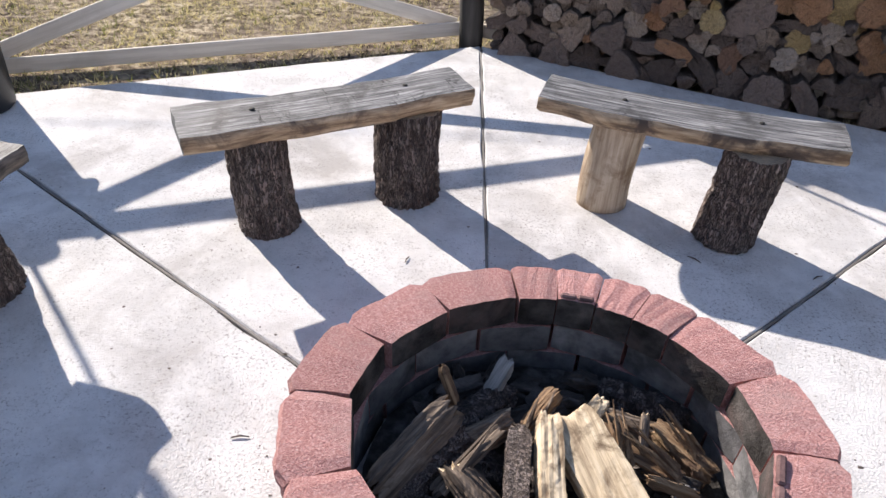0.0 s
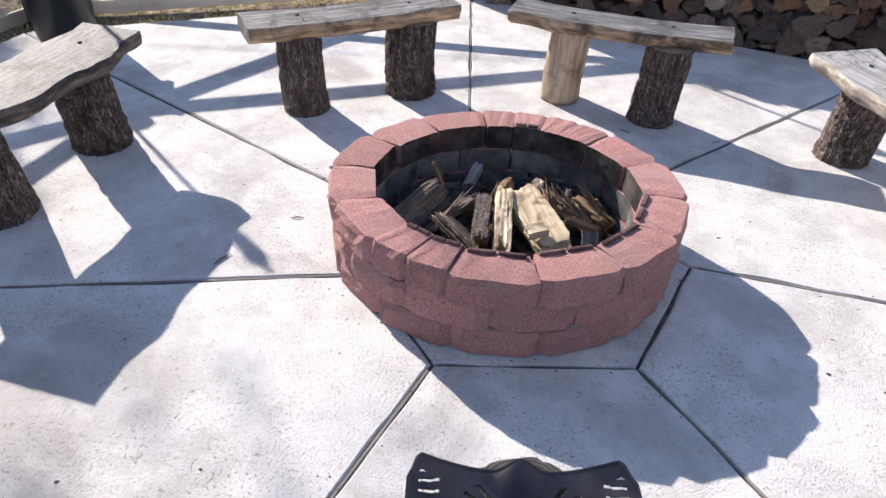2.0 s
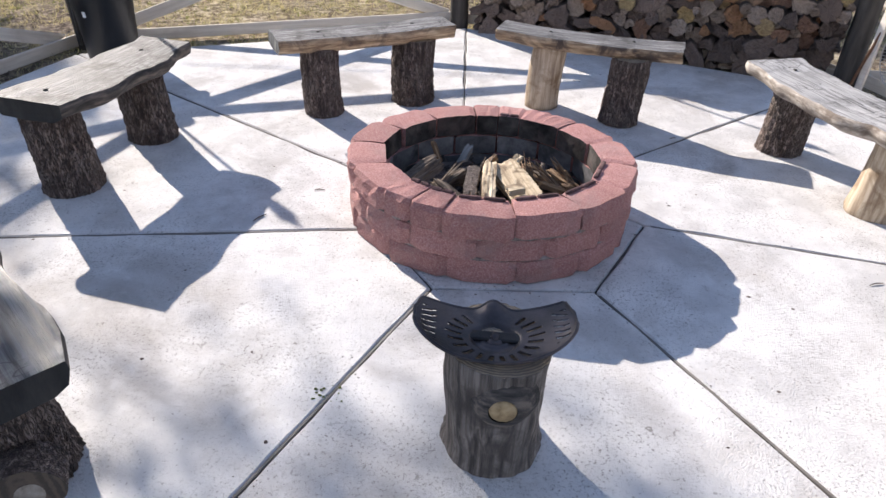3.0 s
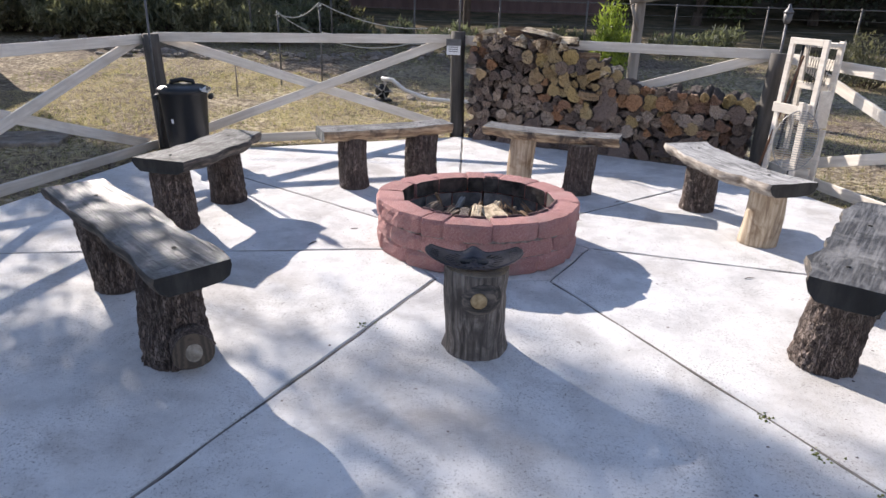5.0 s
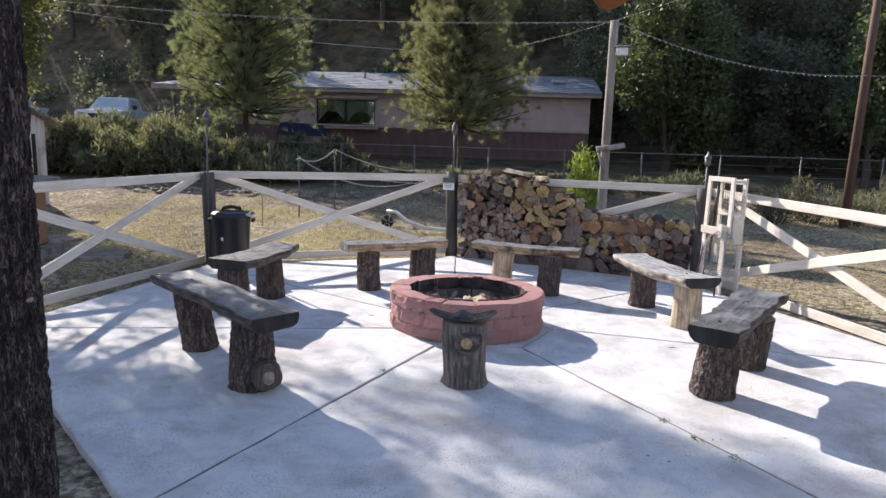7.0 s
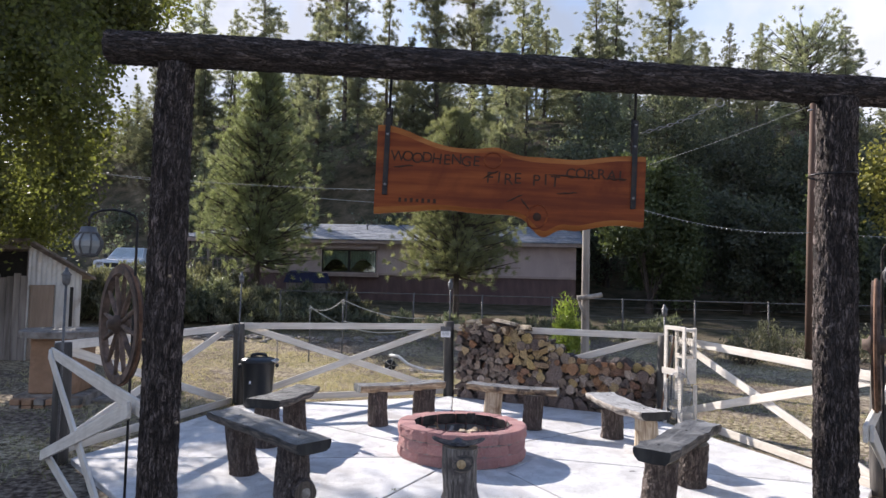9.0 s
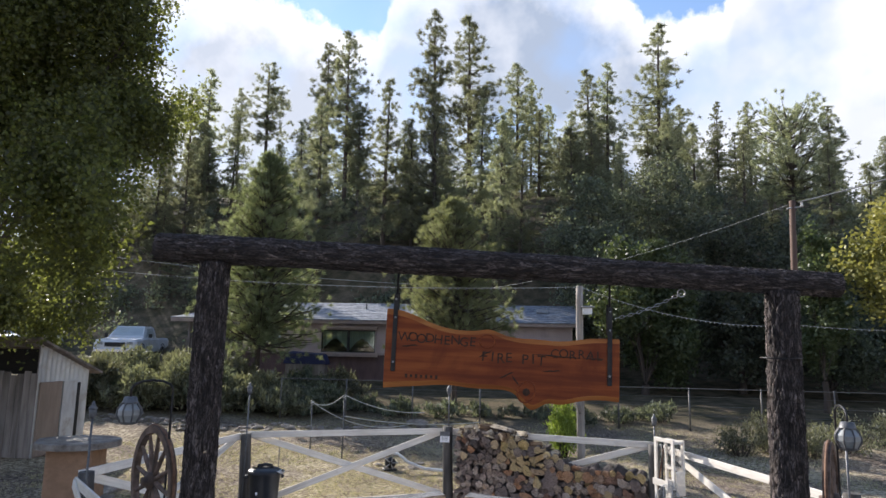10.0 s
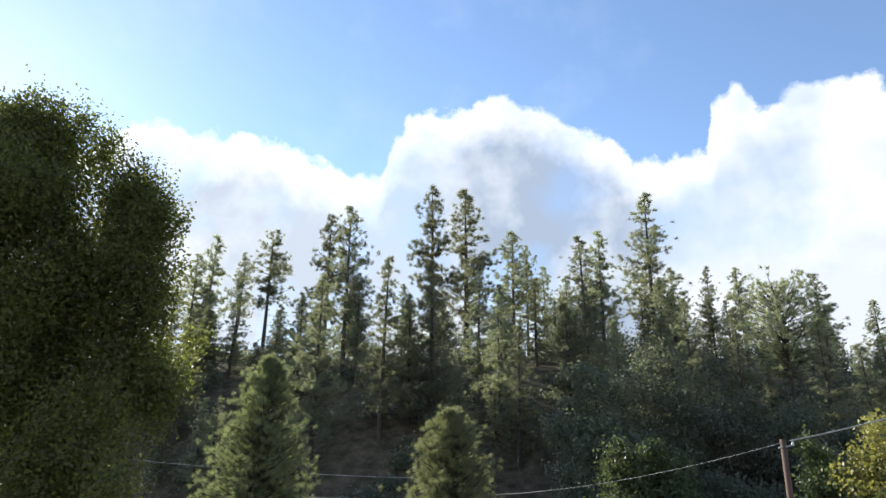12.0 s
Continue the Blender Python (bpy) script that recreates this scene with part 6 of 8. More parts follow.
def grate():
    ob = thing("oval_grate", "oval wire cooking grate propped against the stand", "grate", pose(2.83, 2.86, 0.44, -8, 0, -35))
    A, B = 0.165, 0.245
    part("rim", Build().tube([(A * math.cos(k * math.pi / 20), 0, B * math.sin(k * math.pi / 20)) for k in range(40)], 0.004, 6, 0, closed=True), ["galv"], ob)
    for k in range(24):
        z = -B + 2 * B * (k + 1) / 25
        x = A * math.sqrt(max(0.0, 1 - (z / B) ** 2))
        part("bar", Build().tube([(-x, 0, z), (x, 0, z)], 0.0028, 5), ["galv"], ob)
    for x in (-0.06, 0.06):
        part("bar", Build().tube([(x, -0.006, -B * 0.93), (x, -0.006, B * 0.93)], 0.004, 5), ["galv"], ob)
    part("prop", Build().tube([(0, 0.01, -B), (0.0, 0.03, -0.44)], 0.008, 6, 0, 0), ["iron"], ob)


grate()


def wagon_wheel(x, y, z, yaw, r, label, lean=0.0):
    ob = thing("wagon_wheel", label, "wagon wheel", pose(x, y, z, lean, 0, yaw), "wagon wheels")
    n = 48
    vs, fs = [], []
    for k in range(n):
        a = 2 * math.pi * k / n
        for rr, w in ((r, -0.022), (r, 0.022), (r - 0.05, 0.022), (r - 0.05, -0.022)):
            vs.append((rr * math.cos(a), w, rr * math.sin(a)))
    for k in range(n):
        for j in range(4):
            fs.append((k * 4 + j, ((k + 1) % n) * 4 + j, ((k + 1) % n) * 4 + (j + 1) % 4, k * 4 + (j + 1) % 4))
    part("rim", Build().add(vs, fs), ["wheel"], ob)
    part("tyre", Build().tube([((r + 0.004) * math.cos(2 * math.pi * k / n), 0, (r + 0.004) * math.sin(2 * math.pi * k / n)) for k in range(n)], 0.01, 6, 0, closed=True), ["rust"], ob, "rusted iron tyre")
    part("hub", Build().lathe([(0.0, -0.075), (0.03, -0.075), (0.035, -0.05), (0.058, -0.035), (0.058, 0.035), (0.035, 0.05), (0.03, 0.075), (0.0, 0.075)], 20, pose(0, 0, 0, 90, 0, 0)), ["wheel"], ob)
    for k in range(12):
        a = 2 * math.pi * (k + 0.3) / 12
        part("spoke", Build().tube([(0.05 * math.cos(a), 0, 0.05 * math.sin(a)), (0.2 * math.cos(a), 0, 0.2 * math.sin(a)), ((r - 0.045) * math.cos(a), 0, (r - 0.045) * math.sin(a))], [0.016, 0.017, 0.011], 8), ["wheel"], ob)
    return ob


wagon_wheel(-1.77, -1.43, 1.405, 138, 0.375, "weathered brown wagon wheel on the fence rail")
wagon_wheel(2.87, -1.28, 1.41, 60, 0.385, "weathered brown wooden wagon wheel with rusted tyre")


def hook_lantern(px, py, lx, ly, lz, h, label, k=1.0):
    ob = thing("hanging_lantern", label, "lantern", pose(px, py, -0.05), "hanging lanterns")
    d = Vector((lx - px, ly - py, 0))
    pts = [(0, 0, 0), (0, 0, h * 0.5), (0, 0, h - 0.1)] + [tuple(d * (0.5 - 0.5 * math.cos(t * math.pi / 6)) + Vector((0, 0, h - 0.1 + 0.06 * math.sin(t * math.pi / 6)))) for t in range(1, 7)]
    pts += [(d.x, d.y, h - 0.16)]
    part("hook_pole", Build().tube(pts, 0.008, 8, 0, 0), ["iron"], ob, "black iron shepherd's hook")
    o = Matrix.Translation((d.x, d.y, lz + 0.05)) @ Matrix.Scale(k, 4)
    part("bail", Build().tube([(d.x, d.y, h - 0.15), (d.x, d.y, lz + 0.05 + 0.12 * k)], 0.003, 6), ["iron"], ob)
    part("lid", Build().lathe([(0.0, 0.13), (0.05, 0.125), (0.062, 0.085), (0.07, 0.075), (0.0, 0.07)], 16, o), ["lamp_grey"], ob)
    part("globe", Build().lathe([(0.06, 0.075), (0.095, 0.02), (0.095, -0.02), (0.065, -0.08), (0.0, -0.082)], 8, o, smooth=False), ["lamp_glass"], ob, "pale glass panes")
    for j in range(8):
        a = 2 * math.pi * j / 8
        part("rib", Build().tube([o @ Vector((rr * math.cos(a), rr * math.sin(a), zz)) for rr, zz in ((0.063, 0.078), (0.098, 0.02), (0.098, -0.02), (0.068, -0.082))], 0.006, 5), ["lamp_grey"], ob)
    part("base", Build().lathe([(0.07, -0.075), (0.072, -0.09), (0.04, -0.1), (0.0, -0.1)], 16, o), ["lamp_grey"], ob)


hook_lantern(-1.6, -1.58, -1.82, -1.72, 1.9, 2.2, "grey eight-sided hanging lantern on a black iron hook", 0.8)
hook_lantern(3.05, -1.02, 2.98, -1.32, 1.83, 2.12, "grey glass lantern hung from a black iron hook", 0.82)


def stone_table():
    ob = thing("stone_table", "slab-topped table on an orange clay pedestal with brick footing", "table", pose(-5.35, 3.2, -0.1, 0, 0, 12) @ Matrix.Diagonal((1.22, 1.22, 1.0, 1)))
    poly = [(0.47 * math.cos(a * math.pi / 8 + 0.2) * (1 + 0.06 * math.sin(a * 2.1)), 0.42 * math.sin(a * math.pi / 8 + 0.2) * (1 + 0.05 * math.cos(a * 3.3))) for a in range(16)]
    part("top", Build().prism(poly, 0.95, 1.04, 0.012), ["stone"], ob, "thick pale stone slab")
    part("pedestal", Build().box((0.5, 0.5, 0.75), Matrix.Translation((0, 0, 0.575)), 0.02), ["table_clay"], ob)
    for i in range(6):
        for j in range(2):
            part("brick", Build().box((0.1, 0.2, 0.075), None, 0.006), ["table_clay" if (i + j) % 3 else "stone"], ob, m=pose(-0.3 + i * 0.12, -0.31, 0.045 + j * 0.08))
    part("footing", Build().box((0.74, 0.62, 0.2), Matrix.Translation((0, 0, 0.1)), 0.015), ["stone"], ob)


stone_table()


def stepping_slab(x, y, yaw):
    b = Build().prism(ragged([(-0.5, -0.3), (0.5, -0.28), (0.45, 0.3), (-0.48, 0.32)], 0.2, 0.03, x), -0.03, 0.05, 0.01)
    solid("flagstone", b, ["stone"], "flat grey flagstone lying on the earth", "flagstone", pose(x, y, ground_z(x, y), 0, 0, yaw), "flagstones")


stepping_slab(-4.6, 3.5, 15)
stepping_slab(-5.9, 4.4, -10)


def hose_and_reel():
    ob = thing("hose_reel", "small black reel with white hose trailing over the grass", "hose reel", pose(-1.42, 7.1, ground_z(-1.42, 7.1), 0, 0, 20))
    part("drum", Build().lathe([(0.0, -0.06), (0.1, -0.06), (0.1, -0.045), (0.055, -0.04), (0.055, 0.04), (0.1, 0.045), (0.1, 0.06), (0.0, 0.06)], 24, pose(0, 0, 0.15, 90, 0, 0)), ["black_plastic"], ob)
    for side in (-0.075, 0.075):
        for j in range(5):
            a = 2 * math.pi * j / 5
            part("spoke", Build().tube([(0.02 * math.cos(a), side, 0.15 + 0.02 * math.sin(a)), (0.15 * math.cos(a), side, 0.15 + 0.15 * math.sin(a))], 0.011, 6), ["galv"], ob)
    part("foot", Build().box((0.26, 0.2, 0.03), None, 0.006), ["black_plastic"], ob, m=pose(0, 0, 0.02))
    pts = [Vector((-1.42, 7.05, 0.34)), Vector((-1.25, 7.0, 0.33)), Vector((-1.05, 6.9, 0.2)), Vector((-0.7, 6.8, 0.1)), Vector((-0.3, 6.8, 0.08)), Vector((0.2, 6.75, 0.1)), Vector((0.6, 6.6, 0.08))]
    solid("hose", Build().tube([p + Vector((0, 0, ground_z(p.x, p.y))) for p in pts], 0.03, 10, 0, 0), ["hose"], "thick white hose lying in the dry grass", "hose")


hose_and_reel()


def rope_posts():
    spots = [(-2.62, 8.1, 1.4), (-3.35, 8.2, 1.25), (-4.1, 8.9, 1.0)]
    for x, y, h in spots[:2]:
        ob = thing("rope_post", "thin grey stake with rope tied at its top", "stake", pose(x, y, ground_z(x, y) - 0.05), "rope stakes")
        part("stake", Build().tube([(0, 0, 0), (0.01, 0, h * 0.5), (0, 0, h)], 0.014, 8, 0, 0), ["lamp_grey"], ob)
        part("knot", Build().tube([(0.03 * math.cos(t), 0.03 * math.sin(t), h - 0.1 + 0.008 * t) for t in range(10)], 0.012, 6), ["rope"], ob)

    def sag(a, c, d):
        a, c = Vector(a), Vector(c)
        return [a.lerp(c, t / 10) - Vector((0, 0, d * 4 * (t / 10) * (1 - t / 10))) for t in range(11)]
    for a, c, d in (((-3.35, 8.2, 1.12), (-2.62, 8.1, 1.3), 0.14), ((-2.62, 8.1, 1.3), (-0.9, 8.3, 0.95), 0.12), ((-3.35, 8.2, 1.12), (-1.2, 8.3, 0.7), 0.25), ((-2.62, 8.1, 0.85), (0.3, 8.6, 0.75), 0.1)):
        solid("rope", Build().tube(sag(a, c, d), 0.009, 6, 0, 0), ["rope"], "pale rope slung between stakes", "rope", group="ropes")
    x, y = -3.6, 6.9
    solid("garden_stake", Build().tube([(0, 0, 0), (0.01, 0.0, 0.35), (0, 0, 0.7)], 0.012, 6, 0, 0), ["pole_wood"], "short thin stake in the grass", "stake", pose(x, y, ground_z(x, y) - 0.05))


rope_posts()


def rock_mesh(seed):
    rr = random.Random(seed)
    b = Build()
    n, K = 9, 5
    vs = [(0, 0, -0.4)]
    for k in range(1, K):
        t = math.pi * k / K
        for j in range(n):
            a = 2 * math.pi * j / n
            r = rr.uniform(0.8, 1.15)
            vs.append((math.sin(t) * math.cos(a) * r, math.sin(t) * math.sin(a) * r * 0.8, -math.cos(t) * 0.5 * r))
    vs.append((0, 0, 0.45))
    fs = [(0, 1 + (j + 1) % n, 1 + j) for j in range(n)]
    for k in range(K - 2):
        for j in range(n):
            fs.append((1 + k * n + j, 1 + k * n + (j + 1) % n, 1 + (k + 1) * n + (j + 1) % n, 1 + (k + 1) * n + j))
    o = 1 + (K - 2) * n
    fs += [(o + j, o + (j + 1) % n, len(vs) - 1) for j in range(n)]
    return b.add(vs, fs).mesh("rock", ["stone"])


def rocks():
    ms = [rock_mesh(s) for s in range(6)]
    rr = random.Random(31)

    def rock(x, y, s):
        ob = new("rock", ms[rr.randrange(6)])
        ob.matrix_basis = pose(x, y, ground_z(x, y) + s * 0.18, rr.uniform(-12, 12), rr.uniform(-12, 12), rr.uniform(0, 360)) @ Matrix.Diagonal((s, s * rr.uniform(0.7, 1.1), s * rr.uniform(0.6, 1.0), 1))
        tagged(ob, "grey-brown weathered rock lying at the lawn's edge", "rock", "rocks along the lawn")
    for i in range(130):
        t = rr.random()
        x = -10.5 + 9.6 * t + rr.gauss(0, 0.1)
        y = 12.0 - 0.9 * math.sin(t * 3.0) + rr.gauss(0, 0.35)
        rock(x, y, rr.uniform(0.05, 0.15))
    for x, y, s in ((-1.5, 12.2, 0.3), (-2.4, 11.4, 0.24), (-12.0, 11.2, 0.34), (-11.2, 11.3, 0.3), (-11.6, 11.0, 0.2), (-1.0, 7.3, 0.12), (-1.7, 7.5, 0.1), (-0.9, 7.8, 0.1)):
        rock(x, y, s)


rocks()


def timber_pole():
    ob = thing("timber_pole", "weathered grey timber pole with a crossbar and lamp box", "pole", pose(2.44, 8.25, ground_z(2.44, 8.25)))
    part("pole", bark_log(3.75, 0.085, 0.075, 20, 12, 0.02, 4, (-0.02, 0), 0, 4), ["pole_wood", "pole_wood"], ob)
    part("crossbar", Build().tube([(-0.2, -0.12, 1.48), (0.05, -0.12, 1.51), (0.3, -0.12, 1.56)], [0.05, 0.052, 0.05], 12, 0, 0), ["pole_wood"], ob)
    part("brace", Build().tube([(-0.16, -0.1, 1.42), (-0.1, -0.09, 1.25), (-0.03, -0.08, 1.05)], 0.025, 8, 0, 0), ["pole_wood"], ob)
    part("lamp_box", Build().box((0.2, 0.14, 0.14), None, 0.01), ["white_plastic"], ob, "grey-white floodlight box", m=pose(0.13, -0.1, 3.2))
    part("lamp_hood", Build().box((0.26, 0.2, 0.03), None, 0.008), ["galv"], ob, m=pose(0.14, -0.12, 3.29))
    part("bracket", Build().tube([(0.0, -0.05, 3.35), (0.02, -0.06, 3.55), (0.0, -0.02, 3.7)], 0.012, 6), ["galv"], ob)


timber_pole()


def utility_pole():
    ob = thing("utility_pole", "tall reddish-brown utility pole with one insulator arm", "utility pole", pose(7.45, 9.6, ground_z(7.45, 9.6)))
    part("pole", Build().tube([(0, 0, -0.2), (0.05, 0, 3), (0.12, 0, 5.92)], [0.09, 0.08, 0.065], 14, 0, 0), ["pole_brown"], ob)
    part("arm", Build().tube([(-0.02, -0.04, 5.72), (0.35, -0.04, 5.78)], 0.02, 8, 0, 0), ["galv"], ob)
    part("insulator", Build().lathe([(0.0, 0.0), (0.03, 0.0), (0.035, 0.03), (0.02, 0.05), (0.03, 0.07), (0.0, 0.1)], 12), ["white_plastic"], ob, m=pose(0.32, -0.04, 5.78))


utility_pole()


def wires():
    def line(name, label, a, c, d, r=0.012, bulbs=0):
        a, c = Vector(a), Vector(c)
        P = lambda t: a.lerp(c, t) - Vector((0, 0, d * 4 * t * (1 - t)))
        ob = thing(name, label, "wire", Matrix(), "overhead wires")
        part("cable", Build().tube([P(t / 24) for t in range(25)], r, 5), ["wire"], ob)
        if bulbs:
            me = Build().lathe([(0.0, -0.035), (0.008, -0.03), (0.011, -0.018), (0.006, 0.0), (0.0, 0.0)], 8).mesh("bulb", ["lamp_glass"])
            for k in range(bulbs):
                part("bulb", me, None, ob, m=Matrix.Translation(P((k + 0.5) / bulbs)))
    line("string_light", "string of small pale bulbs slung across the yard", (2.45, 8.2, 3.7), (7.55, 9.55, 3.02), 0.28, 0.006, 46)
    line("string_light", "string of small pale bulbs slung to the roadside", (7.55, 9.55, 3.02), (13.0, 9.6, 3.2), 0.16, 0.006, 34)
    line("string_light", "string of small pale bulbs leading to the poplar", (2.4, 8.2, 3.7), (-8.4, 8.2, 3.95), 0.16, 0.006, 60)
    line("power_line", "thick pale power cable from the pole", (7.7, 9.55, 5.9), (15.0, 6.5, 8.4), 0.25, 0.018)
    line("power_line", "thin cable from the pole towards the house", (7.5, 9.6, 5.85), (-2.6, 22.0, 4.6), 0.5, 0.006)
    line("power_line", "thin cable running west behind the yard", (-3.0, 24.0, 5.2), (-26.0, 16.0, 7.2), 0.5, 0.012)


wires()


def wire_fence():
    ob = thing("wire_fence", "old galvanised chain-link fence at the yard's back", "fence", Matrix())
    y0 = 12.6
    for i in range(10):
        x = -5.5 + i * 1.9
        part("post", Build().tube([(x, y0, ground_z(x, y0) - 0.1), (x, y0, ground_z(x, y0) + 1.15)], 0.022, 8, 0, 0), ["wire_dull"], ob)
    za = ground_z(-5.5, y0)
    for z, r in ((1.12, 0.014), (0.9, 0.004), (0.65, 0.004), (0.4, 0.004)):
        part("wire_strand", Build().tube([(x, y0 + 0.02, za + z) for x in np.linspace(-5.5, 11.6, 10)], r, 6), ["wire_dull"], ob)


wire_fence()

# ---- house, shed, vehicles ----
def make_house():
    gz = ground_z(-3, 21) - 0.1
    ob = thing("house", "long pink-grey mobile home with a grey shingled roof", "house", pose(0, 21.2, 0, 0, 0, -1.0))
    x0, x1 = -10.2, 3.75
    wz0, wz1 = 1.98, 3.28
    # wall with window openings, built of panels round them
    holes = [(-6.75, -4.42, 2.02, 2.96), (-2.45, -0.7, 2.12, 2.92), (-9.4, -8.5, 2.2, 2.95)]
    xs = sorted({x0, x1, *[h[0] for h in holes], *[h[1] for h in holes]})
    for a, c in zip(xs[:-1], xs[1:]):
        h = [q for q in holes if q[0] <= a and c <= q[1]]
        spans = [(wz0, wz1)] if not h else [(wz0, h[0][2]), (h[0][3], wz1)]
        for z0, z1 in spans:
            part("wall", Build().box((c - a, 0.14, z1 - z0), Matrix.Translation(((a + c) / 2, 0.07, (z0 + z1) / 2)), 0.002), ["house_wall"], ob)
    for k in range(int((x1 - x0) / 0.4)):
        x = x0 + 0.2 + k * 0.4
        if not any(q[0] - 0.1 < x < q[1] + 0.1 for q in holes):
            part("batten", Build().box((0.03, 0.012, wz1 - wz0), Matrix.Translation((x, -0.006, (wz0 + wz1) / 2)), 0.002), ["house_wall"], ob)
    part("side_wall", Build().box((0.14, 5.4, wz1 - gz), Matrix.Translation((x1 - 0.07, 2.84, (wz1 + gz) / 2)), 0.002), ["house_wall"], ob)
    part("side_wall", Build().box((0.14, 5.4, wz1 - gz), Matrix.Translation((x0 + 0.07, 2.84, (wz1 + gz) / 2)), 0.002), ["house_wall"], ob)
    part("back_wall", Build().box((x1 - x0, 0.14, wz1 - gz), Matrix.Translation(((x0 + x1) / 2, 5.6, (wz1 + gz) / 2)), 0.002), ["house_wall"], ob)
    part("floor", Build().box((x1 - x0 - 0.3, 5.3, 0.1), Matrix.Translation(((x0 + x1) / 2, 2.85, wz0 - 0.1)), 0.002), ["boards"], ob)
    part("skirting", Build().box((x1 - x0, 0.1, wz0 - gz), Matrix.Translation(((x0 + x1) / 2, 0.08, (wz0 + gz) / 2)), 0.002), ["skirt"], ob, "dark maroon skirting boards")
    part("band", Build().box((x1 - x0 + 0.02, 0.03, 0.09), Matrix.Translation(((x0 + x1) / 2, -0.012, wz0)), 0.004), ["trim"], ob)
    part("fascia", Build().box((x1 - x0 + 0.7, 0.04, 0.16), Matrix.Translation(((x0 + x1) / 2, -0.36, wz1 + 0.02)), 0.004), ["trim"], ob)
    part("soffit", Build().box((x1 - x0 + 0.6, 0.4, 0.03), Matrix.Translation(((x0 + x1) / 2, -0.16, wz1 - 0.03)), 0.002), ["trim"], ob)
    # roof: courses of shingles on two slopes, hipped at the porch end
    ridge, eave = wz1 + 1.0, wz1 + 0.1
    def slope(t, side):
        y = -0.42 + 3.27 * t
        y = y if side < 0 else 5.7 - y
        return y, eave + (ridge - eave) * t
    n = 11
    for k in range(n):
        for side in (-1, 1):
            y0, z0 = slope(k / n, side)
            y1, z1 = slope((k + 1) / n, side)
            xl0, xl1 = x0 - 3.1 + 2.8 * k / n, x0 - 3.1 + 2.8 * (k + 1) / n
            v = [(xl0, y0, z0 + 0.012), (x1 + 0.35, y0, z0 + 0.012), (x1 + 0.35, y1, z1), (xl1, y1, z1), (xl0, y0, z0 - 0.03), (x1 + 0.35, y0, z0 - 0.03)]
            f = [(0, 1, 2, 3), (4, 5, 1, 0)] if side < 0 else [(3, 2, 1, 0), (0, 1, 5, 4)]
            part("roof_course", Build().add(v, f), ["roof"], ob)
    v = [(x0 - 3.1, -0.42, eave), (x0 - 3.1, 6.12, eave), (x0 - 0.3, 2.85, ridge)]
    part("roof_hip", Build().add(v, [(0, 2, 1)]), ["roof"], ob)
    part("roof_vent", Build().lathe([(0.0, 0.3), (0.06, 0.3), (0.06, 0.26), (0.04, 0.25), (0.04, 0.0)], 10), ["galv"], ob, m=pose(-5.2, 1.6, eave + 0.5))
    part("skylight", Build().box((0.5, 0.5, 0.08), None, 0.02), ["galv"], ob, m=pose(2.6, 1.4, eave + 0.56, 16, 0, 0))
    # windows
    for i, (a, c, z0, z1) in enumerate(holes):
        w = part("window", Build().box((c - a + 0.16, 0.05, 0.08), Matrix.Translation(((a + c) / 2, -0.03, z1 + 0.04)), 0.004), ["trim"], ob)
        part("sill", Build().box((c - a + 0.2, 0.3 if i == 0 else 0.08, 0.07), Matrix.Translation(((a + c) / 2, -0.1 if i == 0 else -0.04, z0 - 0.03)), 0.006), ["trim"], w)
        for x in (a - 0.03, c + 0.03):
            part("frame", Build().box((0.07, 0.05, z1 - z0), Matrix.Translation((x, -0.03, (z0 + z1) / 2)), 0.004), ["trim"], w)
        cols = 2 if i < 2 else 1
        for k in range(cols):
            xa, xb = a + (c - a) * k / cols, a + (c - a) * (k + 1) / cols
            fr = Build()
            for x in (xa + 0.025, xb - 0.025):
                fr.box((0.04, 0.035, z1 - z0), Matrix.Translation((x, 0.02, (z0 + z1) / 2)), 0.003)
            for z in (z0 + 0.02, z1 - 0.02):
                fr.box((xb - xa - 0.06, 0.035, 0.04), Matrix.Translation(((xa + xb) / 2, 0.02, z)), 0.003)
            part("sash", fr, ["car_dark"], w)
            part("pane", Build().box((xb - xa - 0.06, 0.008, z1 - z0 - 0.05), Matrix.Translation(((xa + xb) / 2, 0.03, (z0 + z1) / 2)), 0.001), ["pane"], w)
            cu = Build()
            nn = 24
            for s in range(nn):
                u0, u1 = s / nn, (s + 1) / nn
                hgt = lambda u: z1 - 0.05 - (z1 - z0) * (0.32 + 0.5 * abs(2 * u - 1) ** 1.5)
                X = lambda u: xa + 0.05 + (xb - xa - 0.1) * u
                Y = lambda u: 0.1 + 0.02 * math.sin(u * 60)
                cu.add([(X(u0), Y(u0), hgt(u0)), (X(u1), Y(u1), hgt(u1)), (X(u1), Y(u1), z1 - 0.03), (X(u0), Y(u0), z1 - 0.03)], [(0, 1, 2, 3)])
            part("curtain", cu, ["curtain"], w, "pale green swagged curtain")
    # bay box under the large window
    part("bay_side", Build().box((2.55, 0.22, 0.12), Matrix.Translation((-5.58, -0.11, 3.06)), 0.01), ["trim"], ob)
    part("bay_base", Build().box((2.55, 0.22, 0.1), Matrix.Translation((-5.58, -0.11, 1.9)), 0.01), ["trim"], ob)
    # porch
    for x in (-12.5, -11.6, -10.8):
        part("porch_post", Build().box((0.12, 0.12, eave - gz), Matrix.Translation((x, -0.2, (eave + gz) / 2)), 0.006), ["boards"], ob)
    part("porch_beam", Build().box((3.1, 0.1, 0.2), Matrix.Translation((-11.75, -0.36, eave - 0.08)), 0.006), ["trim"], ob)
